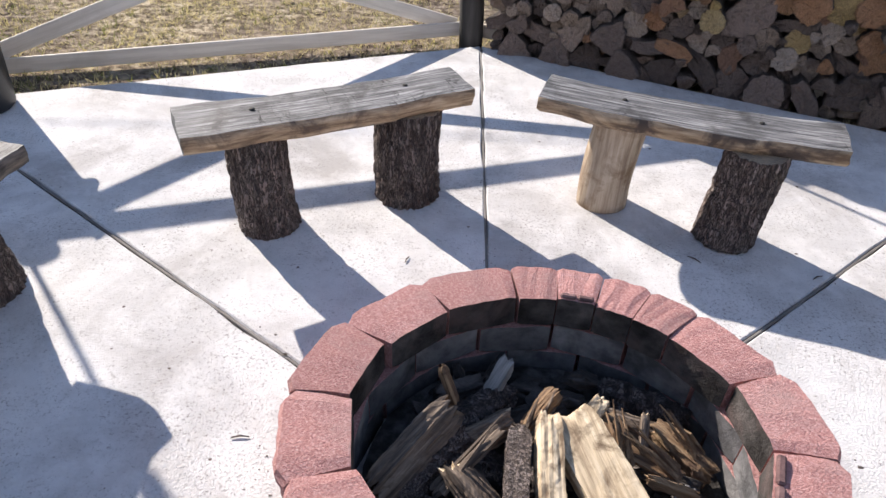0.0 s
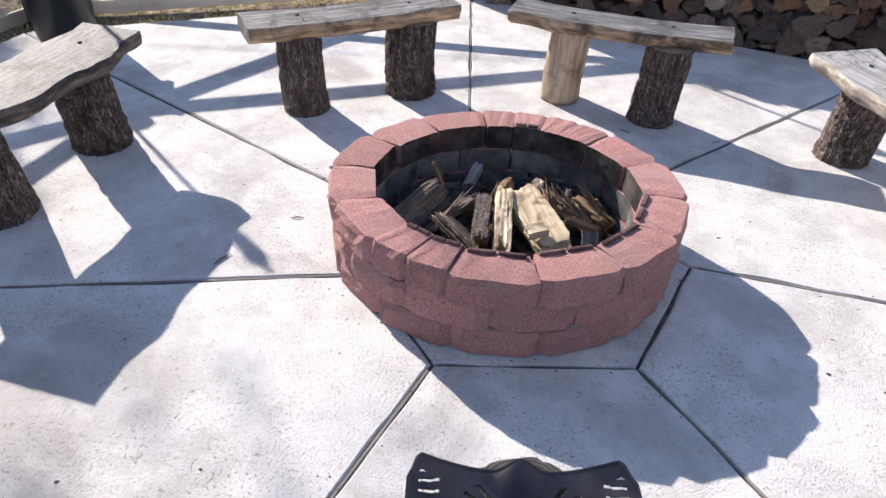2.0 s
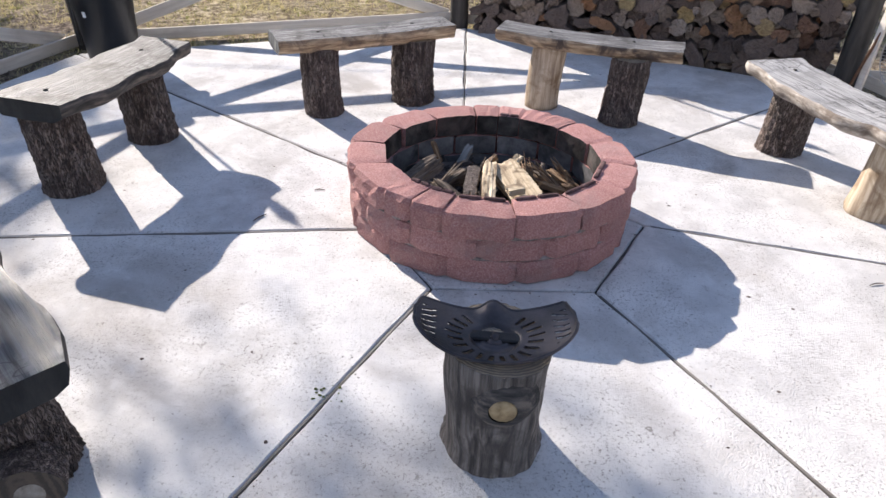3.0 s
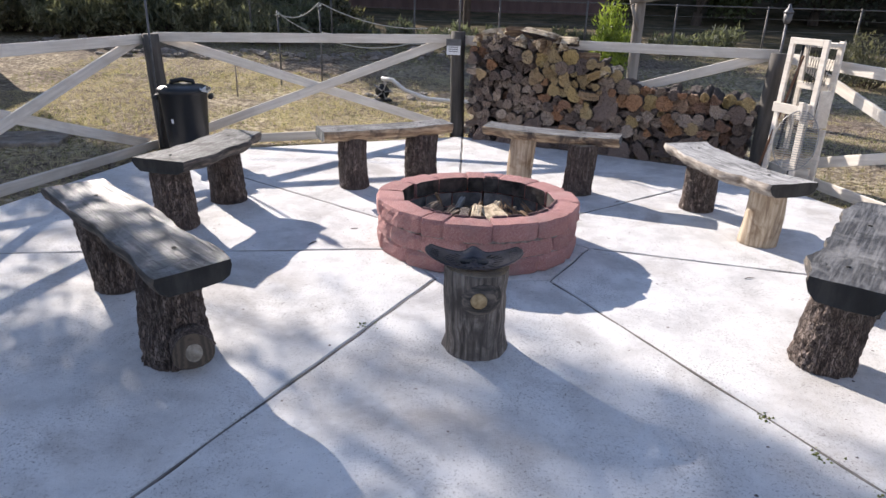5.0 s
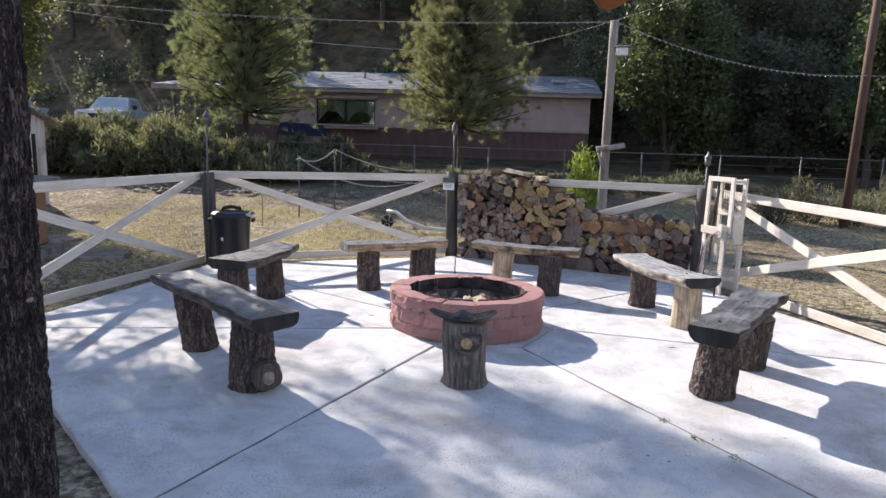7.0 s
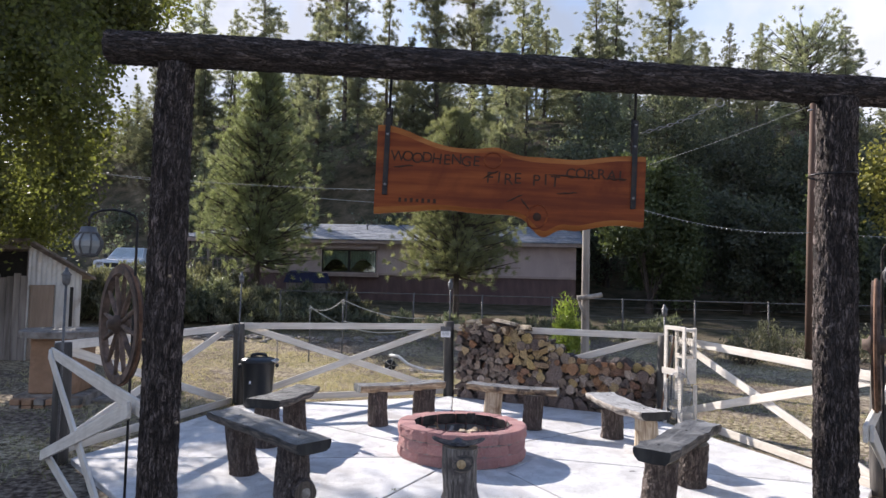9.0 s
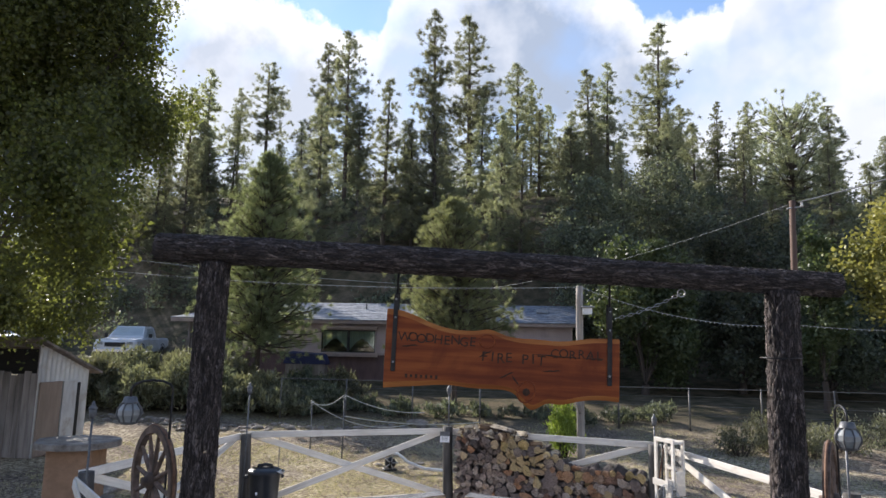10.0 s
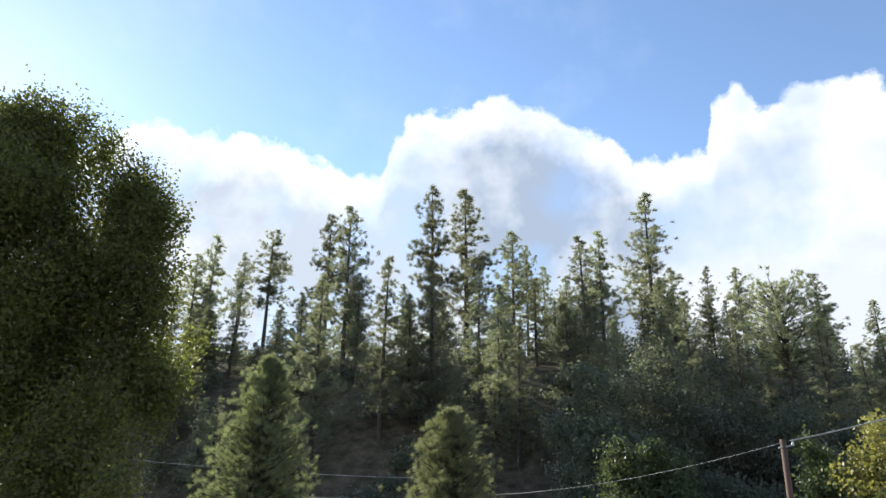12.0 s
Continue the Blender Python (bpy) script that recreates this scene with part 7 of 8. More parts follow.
    part("porch_deck", Build().box((2.6, 3.0, 0.15), Matrix.Translation((-11.5, 1.3, 1.6)), 0.006), ["boards"], ob)
    for k in range(12):
        part("baluster", Build().box((0.04, 0.04, 0.8), Matrix.Translation((-12.6 + k * 0.2, -0.2, 2.05)), 0.004), ["boards"], ob)
    part("handrail", Build().box((2.4, 0.08, 0.06), Matrix.Translation((-11.5, -0.2, 2.48)), 0.004), ["boards"], ob)
    # things by the wall
    t = Build()
    t.add([(-0.9, -0.3, 0), (0.9, -0.3, 0), (0.9, 0.3, 0), (-0.9, 0.3, 0), (-0.75, -0.2, 0.45), (0.7, -0.24, 0.38), (0.75, 0.2, 0.42), (-0.7, 0.25, 0.5)], [(0, 1, 5, 4), (1, 2, 6, 5), (2, 3, 7, 6), (3, 0, 4, 7), (4, 5, 6, 7)])
    solid("tarpaulin", t, ["tarp"], "blue tarpaulin over a heap by the house wall", "tarpaulin", pose(-7.0, 20.2, ground_z(-7, 20.2) + 0.8))
    solid("tarp_support", Build().box((1.6, 0.5, 0.85), Matrix.Translation((0, 0, 0.42)), 0.01), ["boards"], "stacked timber under a blue tarpaulin", "timber", pose(-7.0, 20.2, ground_z(-7, 20.2) - 0.03))


make_house()


def make_shed():
    ob = thing("shed", "old board and corrugated tin shed with a lean-to roof", "shed", pose(-8.8, 6.95, -0.08, 0, 0, 0))
    u = Vector((0.1, 1.5, 0)).normalized()          # along the tin side wall
    L = 1.55
    top = lambda t: 2.33 - 0.58 * t
    n = 44
    vs = []
    nrm = Vector((u.y, -u.x, 0))
    for k in range(n + 1):
        t = k / n
        p = u * (L * t) + nrm * (0.015 * math.sin(k * math.pi / 2))
        vs += [(p.x, p.y, 0.0), (p.x, p.y, top(t))]
    fs = [(2 * k, 2 * k + 2, 2 * k + 3, 2 * k + 1) for k in range(n)]
    part("tin_wall", Build().add(vs, fs, 0, True), ["tin"], ob, "corrugated tin sheets")
    part("tin_back", Build().add([(p[0] - nrm.x * 0.03, p[1] - nrm.y * 0.03, p[2]) for p in vs], [f[::-1] for f in fs]), ["boards"], ob)
    m = along(u * 0.7, u * 1.9)
    part("door", Build().box((0.62, 0.05, 1.5), None, 0.006), ["plywood"], ob, "brown plywood door", m=Matrix.Translation(nrm * 0.05) @ along(u * 0.03, u * 0.65) @ pose(0, 0, 0.79))
    dr = part("door", Build().box((0.42, 0.05, 1.5), None, 0.006), ["tin"], ob, "pale tin door standing ajar", m=Matrix.Translation(nrm * 0.06) @ along(u * 0.68, u * 1.1) @ pose(0, 0, 0.79))
    # dark strip on the door, painted as the shade in its gap
    part("door_gap", Build().box((0.09, 0.05, 1.4), None, 0.003), ["hole_shade"], dr, m=pose(0.26, -0.005, 0.0))
    # board front to the west
    for k in range(34):
        x = -0.07 - k * 0.15
        h = 1.72 + 0.05 * math.sin(k * 1.7)
        part("board", Build().box((0.142, 0.03, h), None, 0.004), ["boards"], ob, m=pose(x, 0.0, h / 2))
    # dark sheet that stands for the shade inside the shed
    part("dark_opening", Build().box((5.0, 0.03, 0.6), None, 0.003), ["hole_shade"], ob, m=pose(-2.6, 0.35, 1.98))
    part("header", Build().box((5.2, 0.05, 0.09), None, 0.004), ["boards"], ob, m=pose(-2.6, 0.0, 2.3))
    # roof sheet
    a = [Vector((0.14, -0.2, 2.47)), Vector((-5.3, -0.2, 2.47)), Vector((-5.3, 0, 0)) + u * 1.8 + Vector((0, 0, 1.71)), Vector((0.16, 0, 0)) + u * 1.8 + Vector((0, 0, 1.71))]
    part("roof_sheet", Build().add([*a, *[p - Vector((0, 0, 0.05)) for p in a]], [(0, 3, 2, 1), (4, 5, 6, 7), (0, 1, 5, 4), (3, 0, 4, 7), (2, 3, 7, 6), (1, 2, 6, 5)]), ["boards"], ob)


make_shed()


def pickup(label, m):
    """A white pickup: lofted body with hood, cab and bed; x forward."""
    ob = thing("pickup_truck", label, "pickup truck", m, "parked trucks")
    W = 0.95

    def loft(sections, slot_mat, name):
        vs, fs = [], []
        for x, prof in sections:
            vs += [(x, y, z) for y, z in prof]
        n = len(sections[0][1])
        for k in range(len(sections) - 1):
            for j in range(n - 1):
                fs.append((k * n + j, (k + 1) * n + j, (k + 1) * n + j + 1, k * n + j + 1))
        fs.append(tuple(range(n)))
        fs.append(tuple(range((len(sections)) * n - 1, (len(sections) - 1) * n - 1, -1)))
        return part(name, Build().add(vs, fs), [slot_mat], ob)

    def sec(w, z0, z1, r=0.08):
        return [(-w, z0), (-w - 0.02, z0 + 0.2), (-w, z1 - r), (-w + r, z1), (w - r, z1), (w, z1 - r), (w + 0.02, z0 + 0.2), (w, z0)]
    body = loft([(2.6, sec(W * 0.92, 0.5, 0.88)), (2.5, sec(W, 0.42, 1.0)), (1.25, sec(W, 0.42, 1.1)), (0.95, sec(W, 0.42, 1.12)), (-2.6, sec(W, 0.45, 1.12)), (-2.68, sec(W * 0.97, 0.5, 1.1))], "car_paint", "body")
    loft([(1.2, [(-0.86, 1.1), (-0.84, 1.12), (-0.8, 1.13), (0.8, 1.13), (0.84, 1.12), (0.86, 1.1)]), (0.5, [(-0.84, 1.1), (-0.76, 1.4), (-0.64, 1.68), (0.64, 1.68), (0.76, 1.4), (0.84, 1.1)]),
          (-0.55, [(-0.84, 1.1), (-0.76, 1.4), (-0.64, 1.7), (0.64, 1.7), (0.76, 1.4), (0.84, 1.1)]), (-0.8, [(-0.84, 1.1), (-0.76, 1.4), (-0.66, 1.62), (0.66, 1.62), (0.76, 1.4), (0.84, 1.1)])], "car_paint", "cab")
    ws = part("windscreen", Build().add([(1.14, -0.74, 1.215), (1.14, 0.74, 1.215), (0.59, 0.62, 1.64), (0.59, -0.62, 1.64)], [(0, 1, 2, 3)]), ["pane"], ob)
    for s in (-1, 1):
        part("side_window", Build().add([(0.85, s * 0.845, 1.18), (-0.45, s * 0.845, 1.18), (-0.45, s * 0.72, 1.58), (0.45, s * 0.72, 1.58)], [(0, 1, 2, 3) if s > 0 else (3, 2, 1, 0)]), ["pane"], ob)
        part("headlight", Build().box((0.06, 0.3, 0.16), None, 0.015), ["lamp_glass"], ob, m=pose(2.57, s * 0.66, 0.83))
        part("mirror", Build().box((0.1, 0.16, 0.2), None, 0.02), ["car_dark"], ob, m=pose(0.85, s * 1.03, 1.22))
        for x in (1.75, -1.55):
            w = part("wheel", Build().lathe([(0.16, -0.1), (0.34, -0.1), (0.37, -0.06), (0.37, 0.06), (0.34, 0.1), (0.16, 0.1)], 24, pose(0, 0, 0, 90, 0, 0)), ["car_dark"], ob, m=pose(x, s * 0.87, 0.37))
            part("rim", Build().lathe([(0.0, 0.09), (0.08, 0.09), (0.17, 0.06), (0.2, 0.1)], 20, pose(0, 0, 0, -90 if s > 0 else 90, 0, 0)), ["chrome"], w)
            part("wheel_arch", Build().tube([(0.43 * math.cos(t * math.pi / 10), 0, 0.43 * math.sin(t * math.pi / 10)) for t in range(11)], 0.03, 6), ["car_dark"], ob, m=pose(x, s * 0.95, 0.4))
    part("grille", Build().box((0.05, 0.9, 0.2), None, 0.01), ["car_dark"], ob, m=pose(2.6, 0, 0.78))
    part("bumper", Build().box((0.16, 1.85, 0.2), None, 0.03), ["chrome"], ob, m=pose(2.66, 0, 0.5))
    # flat dark plate, painted as the shaded hollow of the bed
    part("bed_opening", Build().box((1.65, 1.5, 0.02), None, 0.004), ["car_dark"], ob, m=pose(-1.75, 0, 1.115))
    return ob


pz = 1.35
pickup("white pickup truck parked beyond the brush", pose(-17.6, 25.8, pz, 0, 0, 282))
pickup("white pickup parked half hidden by the shed and trees", pose(-23.8, 26.6, pz + 0.1, 0, 0, 286))

# ---- vegetation ----
def blades(pos, direction, length, width, rr):
    """Thin triangles: base at pos, along direction."""
    n = len(pos)
    side = np.cross(direction, rr.normal(size=(n, 3)))
    side /= np.linalg.norm(side, axis=1, keepdims=True) + 1e-9
    w = (width * 0.5)[:, None] if np.ndim(width) else width * 0.5
    tip = pos + direction * (length[:, None] if np.ndim(length) else length)
    v = np.stack([pos - side * w, pos + side * w, tip], axis=1).reshape(-1, 3)
    f = np.arange(3 * n).reshape(-1, 3)
    return v, f


def leaf_quads(pos, size, rr, flat=0.0):
    """Kite-shaped leaves at pos, turned at random."""
    n = len(pos)
    d = rr.normal(size=(n, 3))
    d /= np.linalg.norm(d, axis=1, keepdims=True)
    e = np.cross(d, rr.normal(size=(n, 3)))
    e /= np.linalg.norm(e, axis=1, keepdims=True) + 1e-9
    s = (size * rr.uniform(0.7, 1.3, n))[:, None]
    v = np.stack([pos - d * s * 0.5, pos + e * s * 0.36, pos + d * s * 0.55, pos - e * s * 0.36], axis=1).reshape(-1, 3)
    return v, np.arange(4 * n).reshape(-1, 4)


def pine_parts(H, crown, spread, clumps, per, blade, width, seed, gaps=0.2, shape=1.0, droop=0.1, limb_seg=5, low=0.55, boughs=4):
    """Trunk with limbs (Build), and needle arrays. crown: share of the height where the crown starts."""
    rr = np.random.default_rng(seed)
    b = Build()
    bend = rr.uniform(-0.02, 0.02, 2) * H
    tr = lambda t: Vector((bend[0] * t * t, bend[1] * t * t, H * t))
    R = 0.009 * H + 0.035
    b.tube([tr(t) - Vector((0, 0, 0.3 if t == 0 else 0)) for t in np.linspace(0, 0.985, 12)], [R * (1 - t) ** 0.8 + 0.012 for t in np.linspace(0, 0.985, 12)], 9, 0)
    pos, dirs = [], []
    limbs = max(30, int(clumps / boughs))
    for i in range(limbs):
        t = crown + (1 - crown) * ((i + rr.uniform(0, 0.9)) / limbs) ** 0.92
        u = (t - crown) / (1 - crown)
        prof = (low + (1 - low) * min(1, u / 0.25)) * (1 - u) ** (0.75 * shape) + 0.05
        ln = spread * prof * rr.uniform(0.6, 1.12)
        if rr.random() < gaps * (1 - u):
            ln *= 0.4
        a = rr.uniform(0, 2 * math.pi)
        p0 = tr(t)
        lift = -droop + 0.6 * u + rr.uniform(-0.25, 0.4)
        d = Vector((math.cos(a), math.sin(a), lift))
        tip = p0 + d * ln + Vector((0, 0, 0.12 * ln))
        mid = p0.lerp(tip, 0.5) - Vector((0, 0, 0.05 * ln))
        if ln > 0.5:
            b.tube([p0, mid, tip], [0.012 + 0.011 * ln, 0.008 + 0.006 * ln, 0.004], limb_seg, 0)
        k = max(3, int(clumps / limbs * (0.2 + 2.0 * prof ** 1.5)))
        for j in range(k):
            s = 1 - 0.72 * rr.random() ** 1.5
            q = p0.lerp(mid, s * 2) if s < 0.5 else mid.lerp(tip, s * 2 - 1)
            off = rr.normal(0, 0.08 * ln + (0.06 if boughs < 5 else 0.08), 3) * np.array((1, 1, 0.75))
            pos.append(np.array(q) + off)
            dirs.append(np.array((d.x * 0.5, d.y * 0.5, 0.45)))
    pos, dirs = np.repeat(np.array(pos), per, axis=0), np.repeat(np.array(dirs), per, axis=0)
    d = dirs + rr.normal(size=dirs.shape) * 0.75
    d /= np.linalg.norm(d, axis=1, keepdims=True)
    v, f = blades(pos + rr.normal(0, blade * 0.12, pos.shape), d, blade * rr.uniform(0.6, 1.2, len(pos)), width, rr)
    return b, v, f


def pine_tree(label, m, H, crown, spread, clumps, per, blade, width, seed, mat="needles_lit", gaps=0.2, shape=1.0, droop=0.1, group="pines", low=0.55, boughs=4):
    ob = thing("pine_tree", label, "pine tree", m, group)
    b, v, f = pine_parts(H, crown, spread, clumps, per, blade, width, seed, gaps, shape, droop, 5, low, boughs)
    part("trunk", b, ["trunk"], ob)
    part("crown", fast_mesh("crown", v, f, mat), None, ob)
    return ob


def broad_parts(H, blobs, leaves, size, seed, trunk_r, droop=0.0, fork_z=0.0):
    """Trunk and limbs that reach into the blobs of the crown, and leaves strewn in clumps over the blobs. blobs: (x, y, z, radius)."""
    rr = np.random.default_rng(seed)
    b = Build()
    zc = min(z - r for x, y, z, r in blobs)
    fork = Vector((0, 0, max(0.5, fork_z or zc * 0.8)))
    b.tube([(0, 0, -0.3), (0.05, 0.03, fork.z * 0.5), fork], [trunk_r * 1.2, trunk_r, trunk_r * 0.85], 9, 0)
    pos = []
    vol = sum(r ** 2.2 for *_, r in blobs)
    for x, y, z, r in blobs:
        c = Vector((x, y, z))
        mid = fork.lerp(c, 0.5) + Vector((rr.uniform(-0.2, 0.2), rr.uniform(-0.2, 0.2), 0.1 * r))
        if len(blobs) > 40 and rr.random() < 0.88:
            mid = mid.lerp(c, 0.4)
        else:
            b.tube([fork, mid, c], [trunk_r * 0.3 * min(1.6, r), trunk_r * 0.16 * min(1.6, r), 0.015], 6, 0)
        n = int(leaves * r ** 2.2 / vol)
        k = max(6, n // 38)
        dd = rr.normal(size=(k, 3))
        dd /= np.linalg.norm(dd, axis=1, keepdims=True)
        cl = np.array(c) + dd * (r * rr.uniform(0.2, 1.08, k) ** 0.6)[:, None] * np.array((1, 1, 0.95))
        for j in range(0, k if r > 0.9 else 0, 3):
            b.tube([c, Vector(cl[j])], [0.018, 0.006], 4, 0)
        idx = rr.integers(0, k, n)
        p = cl[idx] + rr.normal(0, 0.13 * r + 0.06, (n, 3)) * np.array((1, 1, 1.0 + droop))
        if droop:
            p[:, 2] -= droop * np.abs(rr.normal(0, 0.3, n))
        pos.append(p)
    v, f = leaf_quads(np.concatenate(pos), size, rr)
    return b, v, f


def broad_tree(name, label, category, m, H, blobs, leaves, size, seed, mat, trunk_r=0.15, droop=0.0, group="", fork_z=0.0):
    ob = thing(name, label, category, m, group)
    b, v, f = broad_parts(H, blobs, leaves, size, seed, trunk_r, droop, fork_z)
    part("trunk", b, ["trunk"], ob)
    part("crown", fast_mesh("crown", v, f, mat), None, ob)
    return ob


def on_ground(x, y, dz=-0.1, yaw=0.0):
    return pose(x, y, ground_z(x, y) + dz, 0, 0, yaw)


def random_blobs(rr, n, w, d, z0, z1, r0, r1):
    out = []
    for i in range(n):
        t = (i + 0.5) / n
        z = z0 + (z1 - z0) * t
        k = math.sqrt(max(0.05, 1 - (2 * t - 0.85) ** 2 * 0.75))
        out.append((rr.uniform(-w, w) * k, rr.uniform(-d, d) * k, z, rr.uniform(r0, r1) * (0.7 + 0.3 * k)))
    return out


# two pines before the house
pine_tree("bushy young ponderosa pine with long green needles", on_ground(-7.9, 17.0), 8.7, 0.19, 2.45, 3000, 72, 0.17, 0.009, 31, "needles_lit", gaps=0.15, shape=1.05, droop=0.02, low=0.95)
pine_tree("slender ponderosa pine with yellow-green needles", on_ground(-0.7, 15.4), 6.7, 0.22, 2.1, 2500, 72, 0.16, 0.0085, 32, "needles_lit", gaps=0.15, shape=0.95, droop=0.02, low=0.95)

# forest on the hill: (x, y, height)
CREST = [(-27.2, 52.0, 12.9), (-24.8, 54.0, 11.1), (-20.5, 50.0, 13.0), (-13.5, 45.0, 14.0), (-10.6, 40.0, 14.5), (-4.2, 42.0, 15.4), (-1.6, 44.0, 15.2), (2.3, 48.0, 11.7), (3.6, 50.0, 10.4), (5.9, 58.0, 9.9), (8.7, 50.0, 11.4), (9.9, 48.0, 11.6), (14.7, 50.0, 15.2), (17.7, 54.0, 9.0), (19.6, 50.0, 8.3), (21.5, 48.0, 8.0), (26.0, 44.0, 7.8), (-27.7, 50.0, 10.4)]
MIDDLE = [(-10.4, 32.6, 11.5), (-6.4, 33.3, 11.7), (-3.2, 33.2, 11.5), (2.0, 31.4, 8.6), (5.2, 33.0, 8.7), (6.8, 35.8, 8.5), (-0.5, 38.0, 8.7), (-13.6, 39.1, 8.7), (-9.5, 39.6, 8.6), (-4.8, 34.3, 8.6), (0.9, 34.3, 8.6), (7.9, 31.2, 8.6), (10.2, 31.2, 8.6), (12.7, 33.8, 8.6), (15.1, 32.6, 8.6), (19.2, 31.1, 8.6), (19.9, 28.5, 8.7), (23.9, 33.2, 6.5), (-20.5, 35.8, 8.7), (-22.8, 36.2, 8.6), (-26.5, 36.0, 8.7), (-33.2, 39.1, 8.6)]
SCATTER = [(random.Random(k).uniform(-30, 38), random.Random(k + 99).uniform(42, 56), random.Random(k + 55).uniform(4.8, 7.4)) for k in range(56)]
SCATTER += [(random.Random(k).uniform(-28, 34), random.Random(k + 99).uniform(30, 42), random.Random(k + 55).uniform(3.5, 6.5)) for k in range(300, 330)]


def forest():
    kinds = []
    for q, (crown, spread, gaps, clumps, shape, low) in enumerate(((0.34, 2.2, 0.5, 620, 1.0, 0.7), (0.2, 2.4, 0.4, 800, 1.2, 0.8), (0.42, 2.1, 0.5, 540, 0.85, 0.7), (0.1, 2.6, 0.3, 980, 1.25, 0.95), (0.3, 1.9, 0.55, 560, 0.95, 0.8), (0.14, 2.3, 0.4, 760, 1.3, 0.9))):
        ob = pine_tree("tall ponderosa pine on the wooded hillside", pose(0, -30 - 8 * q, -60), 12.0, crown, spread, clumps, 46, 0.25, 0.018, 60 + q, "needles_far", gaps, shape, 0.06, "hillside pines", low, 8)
        kinds.append(ob)
    rr = random.Random(12)
    used = set()
    spots = [(p, (0, 1, 2, 4)) for p in CREST] + [(p, (1, 3, 5)) for p in MIDDLE] + [(p, (3, 5, 1)) for p in SCATTER]
    for (x, y, h), ks in spots:
        k = rr.choice(ks)
        m = on_ground(x, y, -0.2, rr.uniform(0, 360))
        q = h / 12.0
        wide = q * rr.uniform(1.0, 1.35) if h > 8 else q * rr.uniform(1.3, 1.6)
        if k not in used:
            used.add(k)
            ob = kinds[k]
            ob.matrix_basis = m @ Matrix.Diagonal((wide, wide, q, 1))
        else:
            ob = copy_thing(kinds[k], m)
            ob.scale = (wide, wide, q)


forest()

# the big poplar beside the yard
# some small boughs are added to cast shade on the slab and ground
rp = random.Random(77)
POPLAR = [(-0.4, 0, 13.3, 1.2), (0, 0, 12.4, 1.5), (0.5, -0.4, 11.4, 1.2), (-1.4, 0.4, 11.8, 1.6), (2.3, 0.2, 11.0, 1.2), (2.9, 0.0, 10.5, 0.9), (0.2, -1.0, 10.2, 1.8), (2.0, -0.8, 9.2, 1.6), (3.1, -0.3, 8.9, 1.1), (-2.2, -0.5, 9.8, 2.0),
          (0.5, 0.8, 8.4, 1.7), (2.6, 0.0, 7.4, 1.4), (3.6, 0.0, 6.7, 1.0), (1.0, -1.0, 6.8, 1.6), (-1.3, -0.6, 7.0, 1.9), (3.3, -1.9, 5.1, 0.95), (4.2, -1.7, 4.3, 0.65), (3.1, -1.9, 3.65, 0.65), (-1.1, 0.0, 4.7, 1.4),
          (-3.8, 0, 8.2, 2.1), (-3.6, 0, 5.6, 1.8), (-3.5, 0.2, 10.8, 1.8), (0.4, 2.2, 3.3, 0.9),
          (0.9, -0.3, 3.3, 0.9), (1.5, 0.2, 3.4, 0.7), (0.0, 0.0, 2.9, 1.1), (-1.3, 0.0, 2.9, 1.2), (0.3, 0.0, 4.0, 0.9), (-0.1, 0.0, 4.8, 1.0), (0.9, 0.0, 3.7, 0.9), (2.1, 3.0, 8.0, 0.5), (2.8, 3.3, 8.6, 0.5),
          (0.8, 3.0, 7.45, 0.38), (1.5, 3.0, 7.5, 0.5), (1.1, 3.2, 8.0, 0.5), (0.9, 2.2, 4.0, 1.1),
          (4.0, -1.6, 5.4, 0.7), (3.6, -1.8, 6.2, 0.75), (4.2, -2.0, 5.0, 0.5), (2.3, 1.0, 3.4, 0.5), (1.6, 1.5, 3.0, 0.5), (0.1, 3.0, 5.6, 0.7), (1.0, 2.6, 4.6, 0.6), (3.3, 0.0, 7.7, 0.6), (3.4, 0.2, 8.4, 0.55), (2.8, -0.6, 6.1, 0.6),
          (5.0, -3.0, 4.8, 0.45), (2.92, -0.87, 4.6, 0.35), (3.39, -1.07, 4.6, 0.35), (2.76, -1.15, 4.6, 0.4), (2.06, 0.26, 5.6, 0.4), (1.43, 0.18, 5.6, 0.4),
          (2.4, -0.3, 6.2, 0.75), (3.6, 0.0, 9.4, 0.6), (3.4, 0.0, 10.5, 0.5), (2.8, -0.4, 8.2, 0.78), (1.6, -0.6, 8.0, 0.78), (0.2, -0.8, 8.9, 0.78), (1.2, -0.8, 10.6, 0.78), (2.9, -0.5, 9.8, 0.7)]
# large masses break up into boughs of their own
POPLAR = [q for x, y, z, r in POPLAR for q in ([(x, y, z, r)] if r < 0.8 else [(x + rp.uniform(-0.55, 0.55) * r, y + rp.uniform(-0.55, 0.55) * r, z + rp.uniform(-0.55, 0.55) * r, r * rp.uniform(0.4, 0.6)) for _ in range(8)])]
broad_tree("poplar_tree", "large leafy poplar with drooping green foliage", "tree", on_ground(-10.2, 6.0), 13, POPLAR, 360000, 0.08, 41, "leaf_poplar", 0.35, 0.5, "", 2.4)

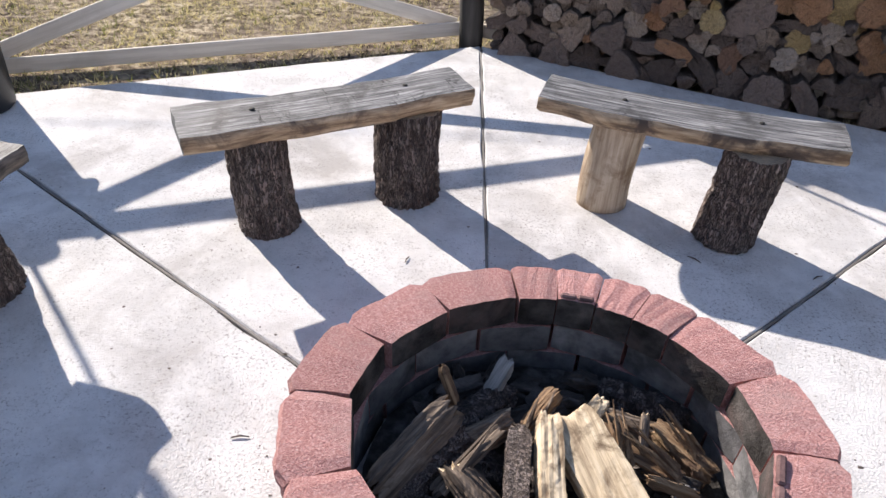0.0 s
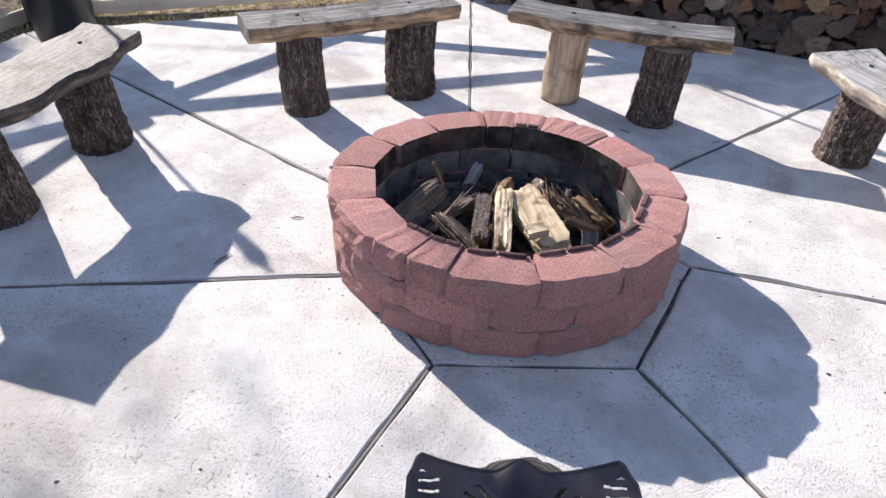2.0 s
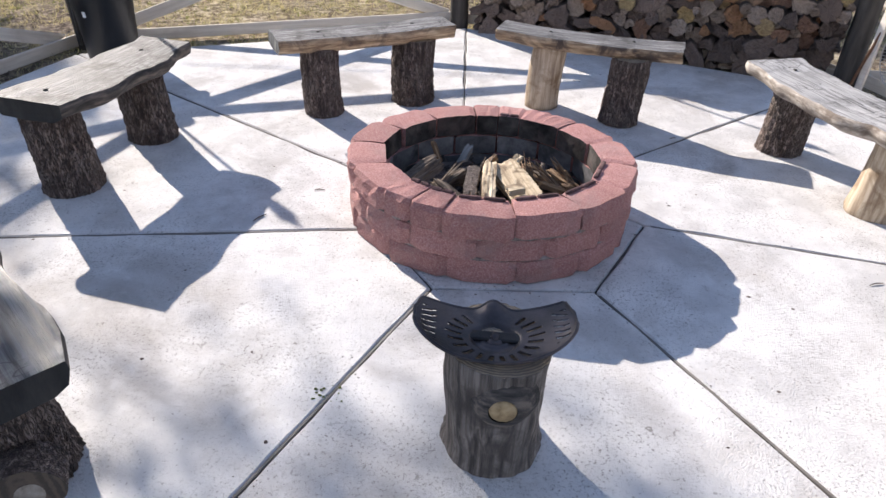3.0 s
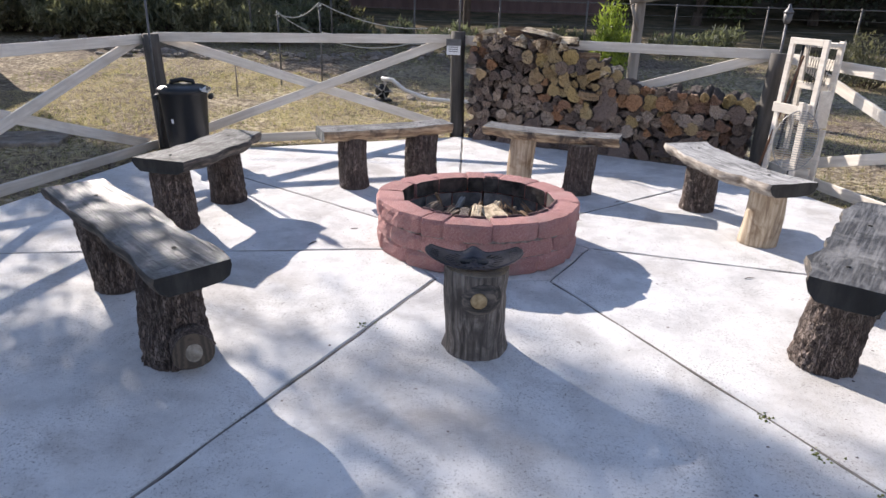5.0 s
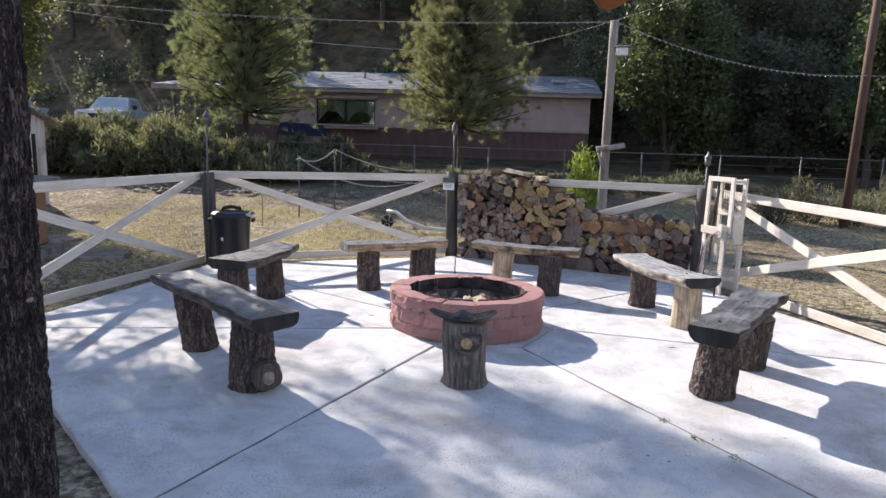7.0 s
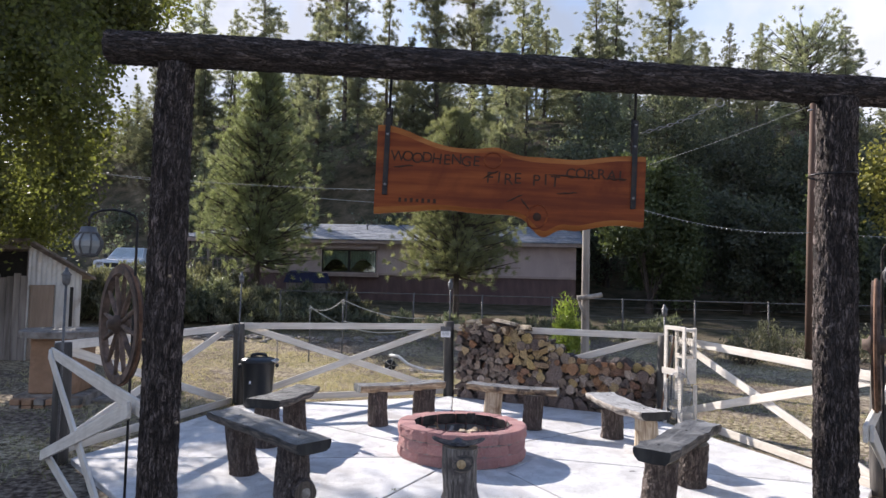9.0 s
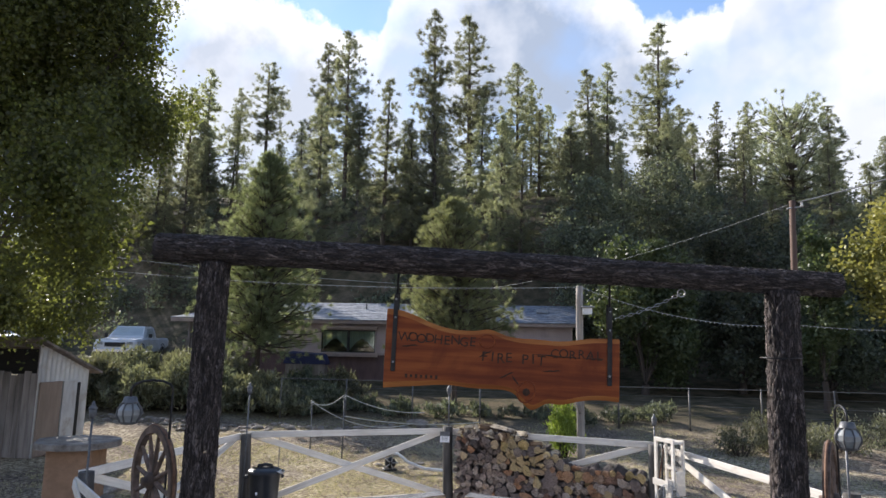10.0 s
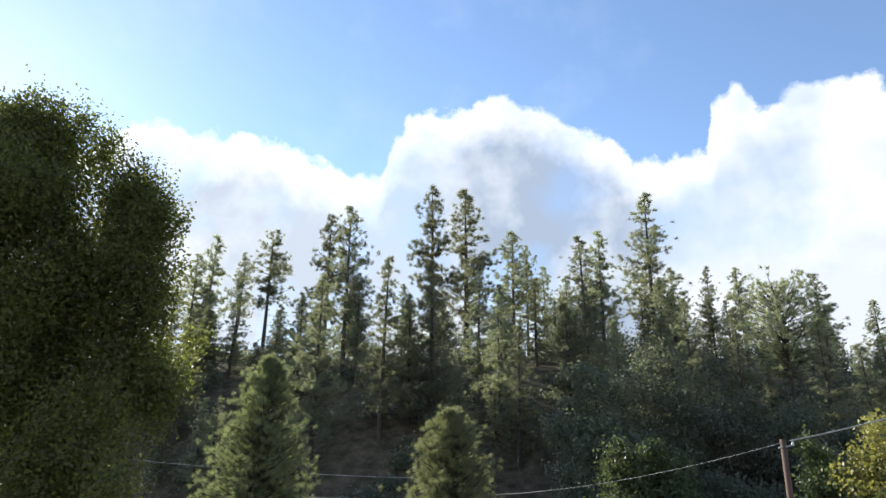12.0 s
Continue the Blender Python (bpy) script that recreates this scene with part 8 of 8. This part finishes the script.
# dark broadleaf trees and junipers to the east of the house
rb = random.Random(21)
for x, y, h, w, n, mat in ((5.6, 25, 9.6, 2.3, 9000, "leaf_dark"), (8.6, 26, 10.2, 2.8, 11000, "leaf_dark"), (11.8, 25, 8.2, 2.2, 9000, "leaf_dark"), (14.6, 24, 7.8, 2.2, 9000, "leaf_dark"), (10.2, 20.5, 5.2, 2.0, 8000, "leaf_dark"),
                           (13.0, 19.5, 4.6, 1.8, 7000, "leaf_dark"), (17.5, 25, 7.0, 2.4, 8000, "leaf_dark"), (6.3, 19.6, 6.6, 1.75, 13000, "leaf_bright"), (16.0, 19.5, 4.6, 1.8, 6000, "leaf_dark"), (20.5, 22, 6.0, 2.4, 7000, "leaf_dark")):
    broad_tree("broadleaf_tree", "bright green rounded tree beside dark woods" if mat == "leaf_bright" else "dense dark green tree in shade", "tree", on_ground(x, y, -0.1, rb.uniform(0, 360)), h,
               random_blobs(rb, 13, w * 0.7, w * 0.7, 1.2, h - 1.0, w * 0.42, w * 0.62), int(n * 1.8), 0.14, int(x * 10), mat, 0.16, 0.0, "trees by the house")
broad_tree("broadleaf_tree", "autumn-yellow leafy tree at the yard's edge", "tree", on_ground(13.0, 14.2), 7.2, random_blobs(rb, 12, 1.5, 1.4, 2.2, 6.2, 0.7, 1.1), 12000, 0.13, 5, "leaf_yellow", 0.14)
broad_tree("broadleaf_tree", "slim light green young tree before dark woods", "tree", on_ground(11.1, 16.0), 6.6, random_blobs(rb, 10, 0.6, 0.6, 1.6, 6.0, 0.45, 0.7), 9000, 0.12, 6, "leaf_bright", 0.1, 0.0, "trees by the house")
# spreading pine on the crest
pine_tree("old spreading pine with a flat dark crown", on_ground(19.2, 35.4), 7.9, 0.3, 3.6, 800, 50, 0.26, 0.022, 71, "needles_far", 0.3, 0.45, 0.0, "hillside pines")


def bush(name, label, x, y, w, h, n, size, seed, mat, upright=False):
    rr = np.random.default_rng(seed)
    k = max(8, n // 60)
    base = rr.normal(0, 0.4, (k, 3)) * np.array((w, w, 0))
    tipz = h * rr.uniform(0.55, 1.05, k) * np.exp(-(base[:, 0] ** 2 + base[:, 1] ** 2) / (w * w * 1.2))
    idx = rr.integers(0, k, n)
    t = rr.uniform(0.1, 1, n) ** 0.7
    p = base[idx] * (0.5 + 0.75 * t)[:, None]
    p[:, 2] = tipz[idx] * t
    p += rr.normal(0, 0.05 + 0.03 * h, (n, 3)) * (1.2 - 0.6 * t)[:, None]
    p[:, 2] = np.maximum(p[:, 2], 0.02)
    d = rr.normal(size=(n, 3)) * 0.6 + np.array((0, 0, 0.9))
    d /= np.linalg.norm(d, axis=1, keepdims=True)
    v, f = blades(p, d, size * rr.uniform(0.7, 1.4, n), size * 0.34, rr)
    b = Build()
    for j in range(0, k, max(1, k // 30)):
        b.tube([base[j] * 0.4, base[j] * 0.9 + np.array((0, 0, tipz[j] * 0.7))], [0.012, 0.004], 4)
    ob = thing(name, label, "bush", on_ground(x, y, 0.0), "bushes")
    part("stem", b, ["trunk"], ob)
    part("foliage", fast_mesh("foliage", v, f, mat), None, ob)


rs = random.Random(8)
for i in range(26):
    x, y = -13.5 + 8.6 * (i % 13) / 12 + rs.uniform(-0.3, 0.3), 13.6 + 2.4 * (i // 13) + rs.uniform(-0.4, 0.4)
    hh = (1.55 if x < -7.2 else 1.0) * rs.uniform(0.75, 1.15)
    bush("sage_bush", "grey-green feathery brush along the yard", x, y, 0.9, hh, 3600, 0.16, i, "leaf_sage" if i % 4 else "leaf_dark")
for i in range(9):
    bush("low_bush", "dark low brush before the wire fence", -4.6 + i * 1.25, 13.8 + rs.uniform(-0.5, 0.5), 0.8, rs.uniform(0.35, 0.6), 900, 0.13, 50 + i, "leaf_dark")
for i, (x, y, w, h) in enumerate(((6.2, 9.8, 0.7, 0.75), (7.0, 10.2, 0.8, 1.0), (7.9, 10.0, 0.7, 0.85), (8.8, 10.6, 0.9, 1.0), (10.2, 11.2, 0.9, 0.9))):
    bush("sage_bush", "pale yellow-green brush at the lawn's edge", x, y, w, h, 1900, 0.075, 70 + i, "leaf_sage")
bush("sapling", "bright green young sapling by the timber pole", 2.1, 9.0, 0.34, 1.6, 2600, 0.1, 90, "leaf_lime")


def on_slab(x, y):
    return all((RIM[(i + 1) % 7][0] - RIM[i][0]) * (y - RIM[i][1]) - (RIM[(i + 1) % 7][1] - RIM[i][1]) * (x - RIM[i][0]) > -0.03 for i in range(7))


def grass():
    rr = np.random.default_rng(4)
    #  name, label, material, tufts, blade length, plan from x0, x1, y0, y1
    for name, label, mat, n, hgt, x0, x1, y0, y1 in (("dry_grass", "short dry tufts of yellow grass on bare earth", "grass_dry", 24000, 0.05, -8, 8, -4, 13),
                                                     ("straw_grass", "dense short straw-coloured grass beside the slab", "grass_dry", 20000, 0.04, -7, 6, 2.5, 9.5),
                                                     ("green_grass", "sparse green tufts and weeds", "grass_green", 16000, 0.045, -8, 8, -4, 13)):
        p = np.stack([rr.uniform(x0, x1, n * 3), rr.uniform(y0, y1, n * 3), np.zeros(n * 3)], axis=1)
        keep = []
        for q in p:
            if len(keep) < n and not on_slab(q[0], q[1]) and noise.noise(Vector((q[0] * 0.55, q[1] * 0.55, hgt * 90))) + 0.35 * noise.noise(Vector((q[0] * 2.5, q[1] * 2.5, 3))) > -0.1:
                q[2] = ground_z(q[0], q[1]) - 0.004
                keep.append(q)
        p = np.repeat(np.array(keep), 4, axis=0)
        p[:, :2] += rr.normal(0, 0.018, (len(p), 2))
        d = rr.normal(size=p.shape) * 0.65 + np.array((0, 0, 0.6))
        d /= np.linalg.norm(d, axis=1, keepdims=True)
        v, f = blades(p, d, hgt * rr.uniform(0.5, 1.5, len(p)), 0.006, rr)
        tagged(new(name, fast_mesh(name, v, f, mat)), label, "grass", kind="stuff")
    # clods and gravel between the tufts
    n = 16000
    p = np.stack([rr.uniform(-6, 5, n), rr.uniform(2.5, 9, n), np.zeros(n)], axis=1)
    p = np.array([q for q in p if not on_slab(q[0], q[1])])
    p[:, 2] = [ground_z(q[0], q[1]) for q in p]
    size = rr.uniform(0.006, 0.02, len(p)) * np.where(rr.random(len(p)) < 0.06, 1.8, 1.0)
    ang = rr.uniform(0, 6.28, len(p))[:, None] + np.arange(5)[None, :] * (2 * math.pi / 5) + rr.uniform(-0.3, 0.3, (len(p), 5))
    ring = np.stack([np.cos(ang), np.sin(ang), np.full_like(ang, -0.25)], axis=2) * size[:, None, None] + p[:, None, :]
    tip = p + np.stack([np.zeros(len(p)), np.zeros(len(p)), size * rr.uniform(0.4, 0.9, len(p))], axis=1)
    v = np.concatenate([ring, tip[:, None, :]], axis=1).reshape(-1, 3)
    base = (np.arange(len(p)) * 6)[:, None, None]
    f = (base + np.array([(j, (j + 1) % 5, 5) for j in range(5)])[None]).reshape(-1, 3)
    tagged(new("clods", fast_mesh("clods", v, f, "soil")), "brown clods and gravel on the bare earth", "soil", kind="stuff")


grass()


def undergrowth():
    """Low scrub that covers the hillside under the pines."""
    rr = np.random.default_rng(15)
    n = 400
    vs, fs, off = [], [], 0
    for i in range(n):
        x, y = rr.uniform(-48, 55), rr.uniform(25.5, 62)
        w, h, k = rr.uniform(0.6, 1.6), rr.uniform(0.6, 2.2), int(rr.uniform(200, 380))
        d = rr.normal(size=(k, 3)) * np.array((w * 0.5, w * 0.5, h * 0.32)) + np.array((0, 0, h * 0.4))
        p = d + np.array((x, y, ground_z(x, y)))
        p[:, 2] = np.maximum(p[:, 2], ground_z(x, y) + 0.05)
        v, f = leaf_quads(p, 0.2, rr)
        vs.append(v)
        fs.append(f + off)
        off += len(v)
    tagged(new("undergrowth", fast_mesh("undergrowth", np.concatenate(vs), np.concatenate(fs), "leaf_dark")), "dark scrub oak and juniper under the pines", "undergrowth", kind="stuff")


undergrowth()

# ---- crumbs, pebbles and leaf bits on the slab ----
def debris():
    rr = np.random.default_rng(9)

    def strew(name, label, n, near, spread, size, mats, zflat):
        b = Build()
        for i in range(n):
            c = near[rr.integers(0, len(near))]
            p = np.array(c) + rr.normal(0, spread, 2)
            s = size * rr.uniform(0.4, 1.4)
            k = 6
            a0 = rr.uniform(0, 6.28)
            ring = [(p[0] + s * math.cos(a0 + 2 * math.pi * j / k) * rr.uniform(0.6, 1.2), p[1] + s * math.sin(a0 + 2 * math.pi * j / k) * rr.uniform(0.4, 1.0), 0.0) for j in range(k)]
            top = (p[0], p[1], s * zflat * rr.uniform(0.5, 1.2))
            b.add([*ring, top], [(j, (j + 1) % k, k) for j in range(k)])
        ob = solid(name, b, mats, label, "debris", kind="stuff")
        ob.location.z = 0.0005

    joints = [tuple(Vector(INNER[i]).lerp(Vector(RIM[i]), t)) for i in range(7) for t in (0.05, 0.2, 0.4, 0.6, 0.8)]
    pit_edge = [(PIT.x + 0.68 * math.cos(a), PIT.y + 0.66 * math.sin(a)) for a in np.linspace(2.4, 5.2, 14)]
    strew("grit", "dark grit and crumbs along the joints", 260, joints, 0.03, 0.0035, ["joint"], 0.6)
    strew("crumbled_concrete", "crumbled concrete and grit round the pit's foot", 140, pit_edge, 0.07, 0.004, ["stone"], 0.7)
    strew("leaf_litter", "scattered brown leaf bits and bark chips", 110, [(-1.6, 0.6), (0.4, 2.7), (1.6, -0.4), (1.8, -0.7), (2.2, 0.2), (-0.6, 2.0), (0.0, -0.3), (-1.0, 1.8), (1.2, 1.6), (2.0, 3.0), (1.3, 3.3)], 0.45, 0.007, ["bark"], 0.25)
    strew("weeds", "small tufts of weed growing in the joint", 70, [(-0.19, 0.02), (1.5, -0.5), (1.62, -0.7), (1.75, -0.9)], 0.022, 0.006, ["grass_green"], 1.2)


debris()


def twig(x, y, yaw, ln):
    b = Build().tube([(-ln / 2, 0, 0.004), (0, 0.004, 0.006), (ln / 2, 0, 0.004)], [0.002, 0.003, 0.0015], 5)
    solid("twig", b, ["bark"], "thin dry twig lying on the concrete", "twig", pose(x, y, 0.0, 0, 0, yaw), "twigs")


for x, y, yaw, ln in ((-0.55, 1.35, 10, 0.05), (-0.75, 1.05, 60, 0.08), (1.35, 2.3, 30, 0.05), (0.9, 2.35, -40, 0.06), (-0.2, 2.2, 75, 0.04), (1.9, 0.9, 20, 0.07)):
    twig(x, y, yaw, ln)
